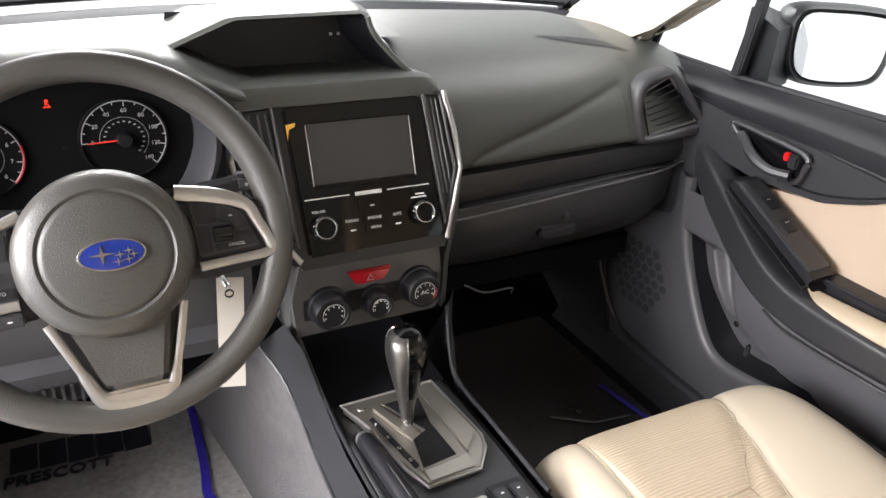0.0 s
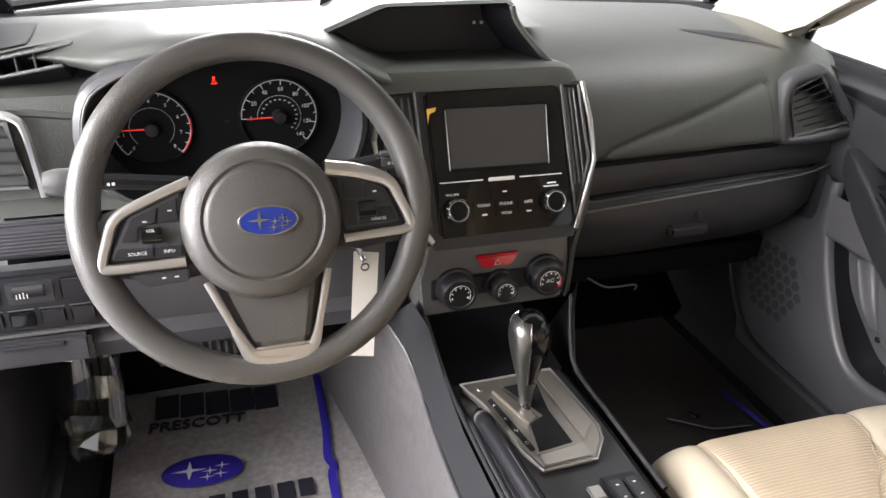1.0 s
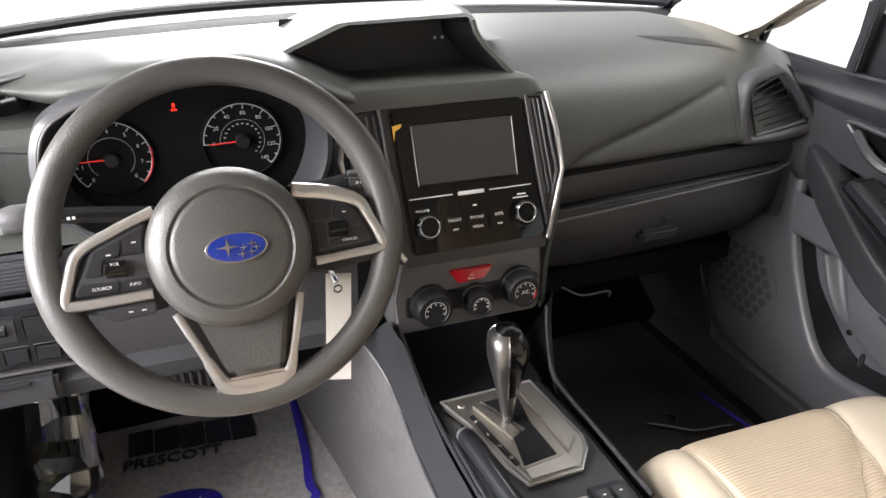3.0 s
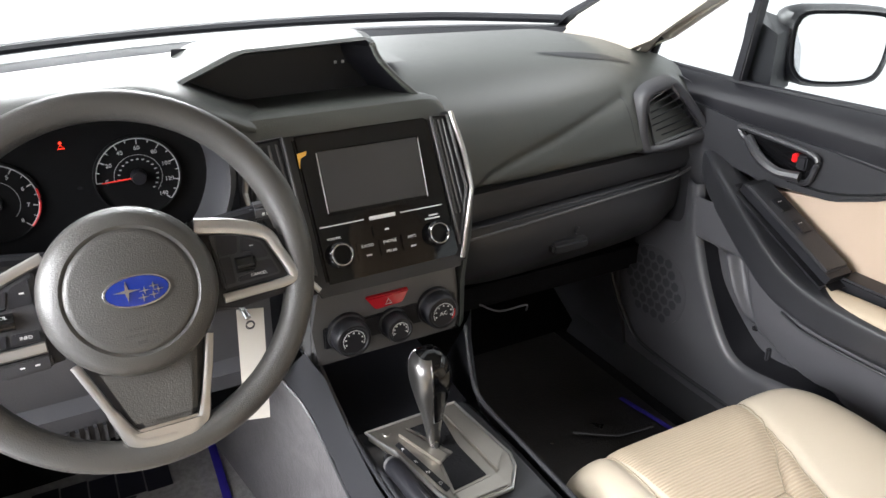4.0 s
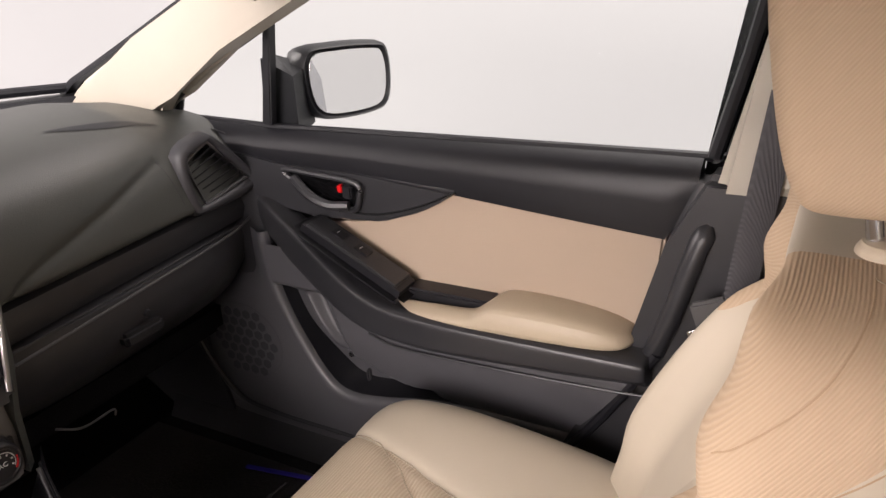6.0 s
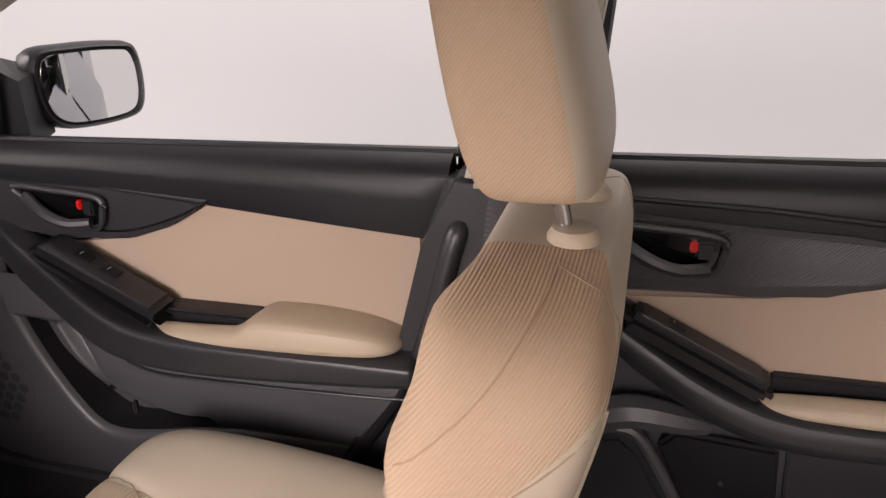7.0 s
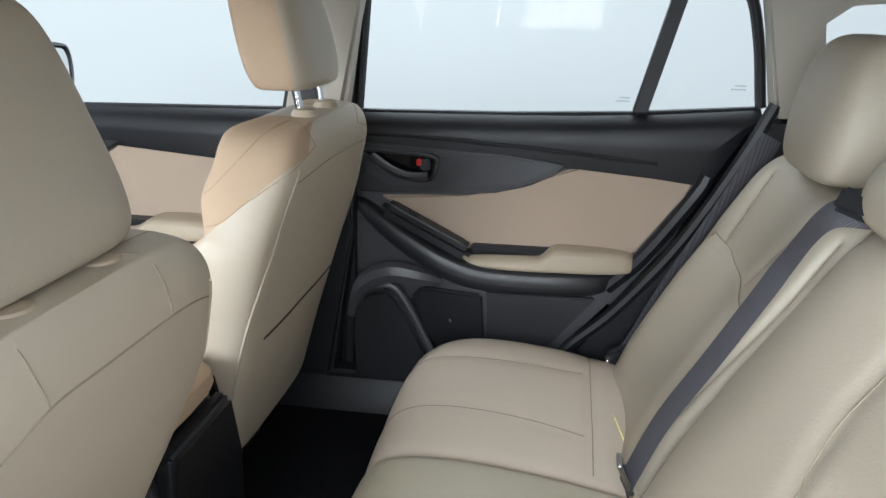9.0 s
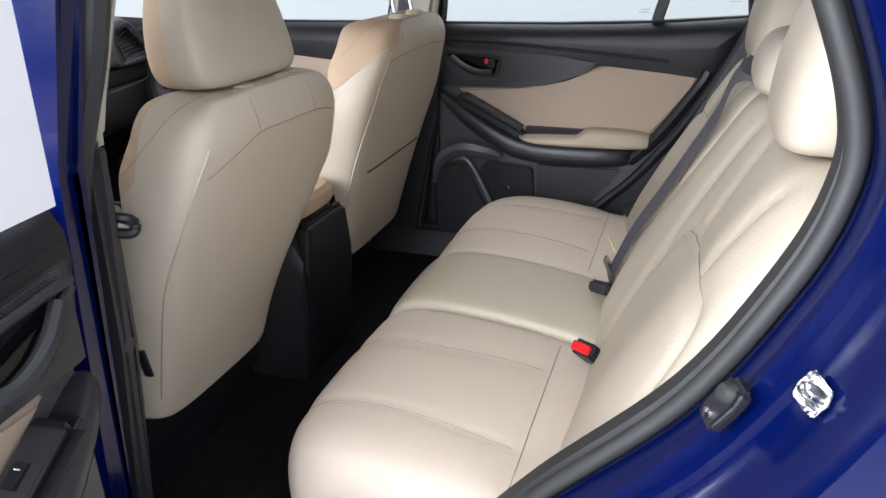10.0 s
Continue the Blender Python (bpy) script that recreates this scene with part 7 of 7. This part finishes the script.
cup = part("small_packet", box(0.004, 0.024, -0.335, -0.311, 0.657, 0.662, 0.003), "bronze")
tagged(cup, "small clear wrapped packet on the console", "packet")

# ---- floor ----
fm = thing("floor_mat", "grey carpet under clear protective film with blue print", "floor film")
rows = [[(x, y, 0.384 + 0.02 * max(0, (y - 0.25)) + 0.0025 * math.sin(31 * x + 17 * y) * math.cos(23 * y)) for x in np.linspace(-0.615, -0.17, 22)] for y in np.linspace(-0.5, 0.42, 26)]
part("film", loft(rows, False, False), "film", fm)
part("blue_line", tube(spline([(-0.255, -0.2, 0.3885), (-0.254, 0.05, 0.3885), (-0.246, 0.09, 0.3885), (-0.252, 0.12, 0.3885), (-0.243, 0.2, 0.3885), (-0.236, 0.36, 0.391)], 5), 0.0075, 6, False, 0.12), "mark_blue", fm)
LOGO = Matrix.Translation((-0.466, 0.139, 0.3895)) @ Euler((0, 0, radians(-3))).to_matrix().to_4x4()
lg = part("printed_badge", turned([(0.001, 0.0006), (0.97, 0.0006), (1.0, 0.0)], LOGO @ Matrix.Diagonal((0.068, 0.038, 1, 1)), 40), "mark_blue", fm, "oval blue printed badge")
for x, y, r in ((-0.022, 0.002, 0.024), (0.012, -0.004, 0.010), (0.032, 0.006, 0.010), (0.03, -0.014, 0.010), (0.008, -0.018, 0.010)):
    star = [(x + (r if k % 2 == 0 else r * 0.2) * math.cos(math.pi * k / 4) * 1.25, y + (r if k % 2 == 0 else r * 0.2) * math.sin(math.pi * k / 4)) for k in range(8)]
    part("printed_spark", moved(prism(star, "z", 0.0008, 0.0012), LOGO), "white", lg)
for k, x in enumerate((-0.495, -0.458, -0.421, -0.384, -0.347, -0.312)):
    part("printed_bar", box(x, x + 0.026, 0.035, 0.075, 0.3885, 0.3892), "mark_dark", fm)
for o in (-0.0012, 0.0, 0.0012):
    lettering("PRESCOTT", 0.036, pose(-0.472 + o, 0.267 + o, 0.3905 + 0.0003 * o / 0.0012, 0, 0, -3), "mark_dark", fm)
for k, x in enumerate((-0.548, -0.502, -0.456, -0.41, -0.364)):
    part("printed_bar", box(x, x + 0.043, 0.292 - 0.004 * k, 0.362 - 0.004 * k, 0.3915, 0.3922, 0.0), "mark_dark", fm)
fm2 = thing("floor_mat", "dark carpet under clear film with a blue line", "floor film")
part("film", loft([[(x, y, 0.384) for x in (0.2, 0.4, 0.6)] for y in (-0.1, 0.15, 0.4)], False, False), "mat_film", fm2)
part("blue_line", tube([(0.585, -0.05, 0.388), (0.56, 0.10, 0.388)], 0.006, 6, False, 0.12), "mark_blue", fm2)
part("film_edge", tube([(0.40, 0.05, 0.392), (0.47, 0.0, 0.392), (0.55, -0.01, 0.392)], 0.003, 6, False, 0.3), "grey", fm2, "pale film edge")
pd = thing("brake_pedal", "dark foot pedal wrapped in crumpled clear plastic film", "pedal")
pad = part("pedal_pad", loft([[(xa, y, z), (xb, y - 0.002, z), (xb, y + 0.016, z + 0.003), (xa, y + 0.016, z + 0.003)] for xa, xb, y, z in
    ((-0.628, -0.580, 0.160, 0.668), (-0.631, -0.578, 0.154, 0.62), (-0.634, -0.576, 0.146, 0.56), (-0.635, -0.578, 0.140, 0.52), (-0.631, -0.584, 0.140, 0.512))]), "wrap", pd, "dark rubber pad")
for k, (x, za, zb) in enumerate(((-0.619, 0.64, 0.55), (-0.607, 0.63, 0.54), (-0.595, 0.645, 0.56), (-0.586, 0.61, 0.53))):
    part("groove", tube([(x, 0.152 + (za - 0.61) * 0.12, za), (x - 0.002, 0.152 + (zb - 0.61) * 0.14, zb)], 0.0022, 6), "gloss", pad)
rnd = random.Random(11)
rings = []
for z, xa, xb, y, d in ((0.668, -0.644, -0.570, 0.152, 0.02), (0.642, -0.651, -0.568, 0.143, 0.03), (0.61, -0.655, -0.566, 0.142, 0.034), (0.578, -0.664, -0.566, 0.132, 0.036), (0.545, -0.669, -0.567, 0.130, 0.036),
                        (0.522, -0.664, -0.566, 0.124, 0.038), (0.507, -0.655, -0.570, 0.132, 0.026), (0.494, -0.664, -0.567, 0.116, 0.034), (0.478, -0.660, -0.573, 0.118, 0.026), (0.466, -0.650, -0.590, 0.124, 0.012)):
    ring = []
    for k in range(16):
        u = 2 * math.pi * k / 16
        e = 0.0045 * rnd.uniform(-1, 1)
        ring.append(((xa + xb) / 2 + (xb - xa) / 2 * math.copysign(abs(math.cos(u)) ** 0.6, math.cos(u)) + e, y + d / 2 + d / 2 * math.sin(u) + 0.007 * rnd.uniform(-1, 1), z + 0.006 * rnd.uniform(-1, 1)))
    rings.append(ring)
part("film_bag", loft(rings, True, False), "bag", pd, "crumpled clear plastic bag", 12)
part("arm", tube([(-0.59, 0.2, 0.78), (-0.60, 0.17, 0.62)], 0.012, 8), "black", pd)

# ---- outside mirror ----
mi = thing("side_mirror", "black door mirror with clear glass outside the passenger window", "door mirror")
A, B_ = Vector((0.802, 0.036, 0)), Vector((0.968, -0.045, 0))
ux = (B_ - A).normalized()
nz = Vector((ux.y, -ux.x, 0))
if nz.y > 0:
    nz = -nz
MM = Matrix(((ux.x, 0, nz.x, (A.x + B_.x) / 2), (ux.y, 0, nz.y, (A.y + B_.y) / 2), (0, 1, 0, 1.102), (0, 0, 0, 1)))
outl = [(-0.078, 0.052), (-0.02, 0.060), (0.055, 0.056), (0.080, 0.046), (0.086, 0.0), (0.078, -0.045), (0.05, -0.060), (-0.02, -0.062), (-0.062, -0.052), (-0.082, -0.015)]
outl = [tuple(v)[:2] for v in spline([(*p, 0) for p in outl], 4, True)]
part("housing", moved(loft([[(x * f, y * f, h) for x, y in outl] for f, h in ((0.985, 0.002), (1.07, 0.008), (1.15, 0.0), (1.19, -0.03), (1.05, -0.075), (0.75, -0.11), (0.3, -0.125))], True, True), MM), "black", mi, "black mirror housing")
part("mirror_glass", moved(prism([(x * 0.965, y * 0.965) for x, y in outl], "z", 0.004, 0.0075, 0.001), MM), "mirror", mi, "clear mirror glass")
part("mount", loft([[(0.755, 0.10, 1.02), (0.755, 0.02, 1.02), (0.755, 0.02, 1.13), (0.755, 0.09, 1.16)], [(0.83, 0.13, 1.01), (0.83, 0.04, 1.03), (0.83, 0.04, 1.14), (0.83, 0.12, 1.155)]]), "black", mi, "black mirror mount")
# white price sheet on the open rear door's window
sh = part("window_sheet", moved(box(-0.34, 0.0, -0.001, 0.001, 0.0, 0.40), Matrix.Translation((-0.862, -1.027, 1.047)) @ Matrix.Rotation(radians(6), 4, "Z")), "paper")
tagged(sh, "white paper sheet hanging inside the open rear door window", "paper sheet")
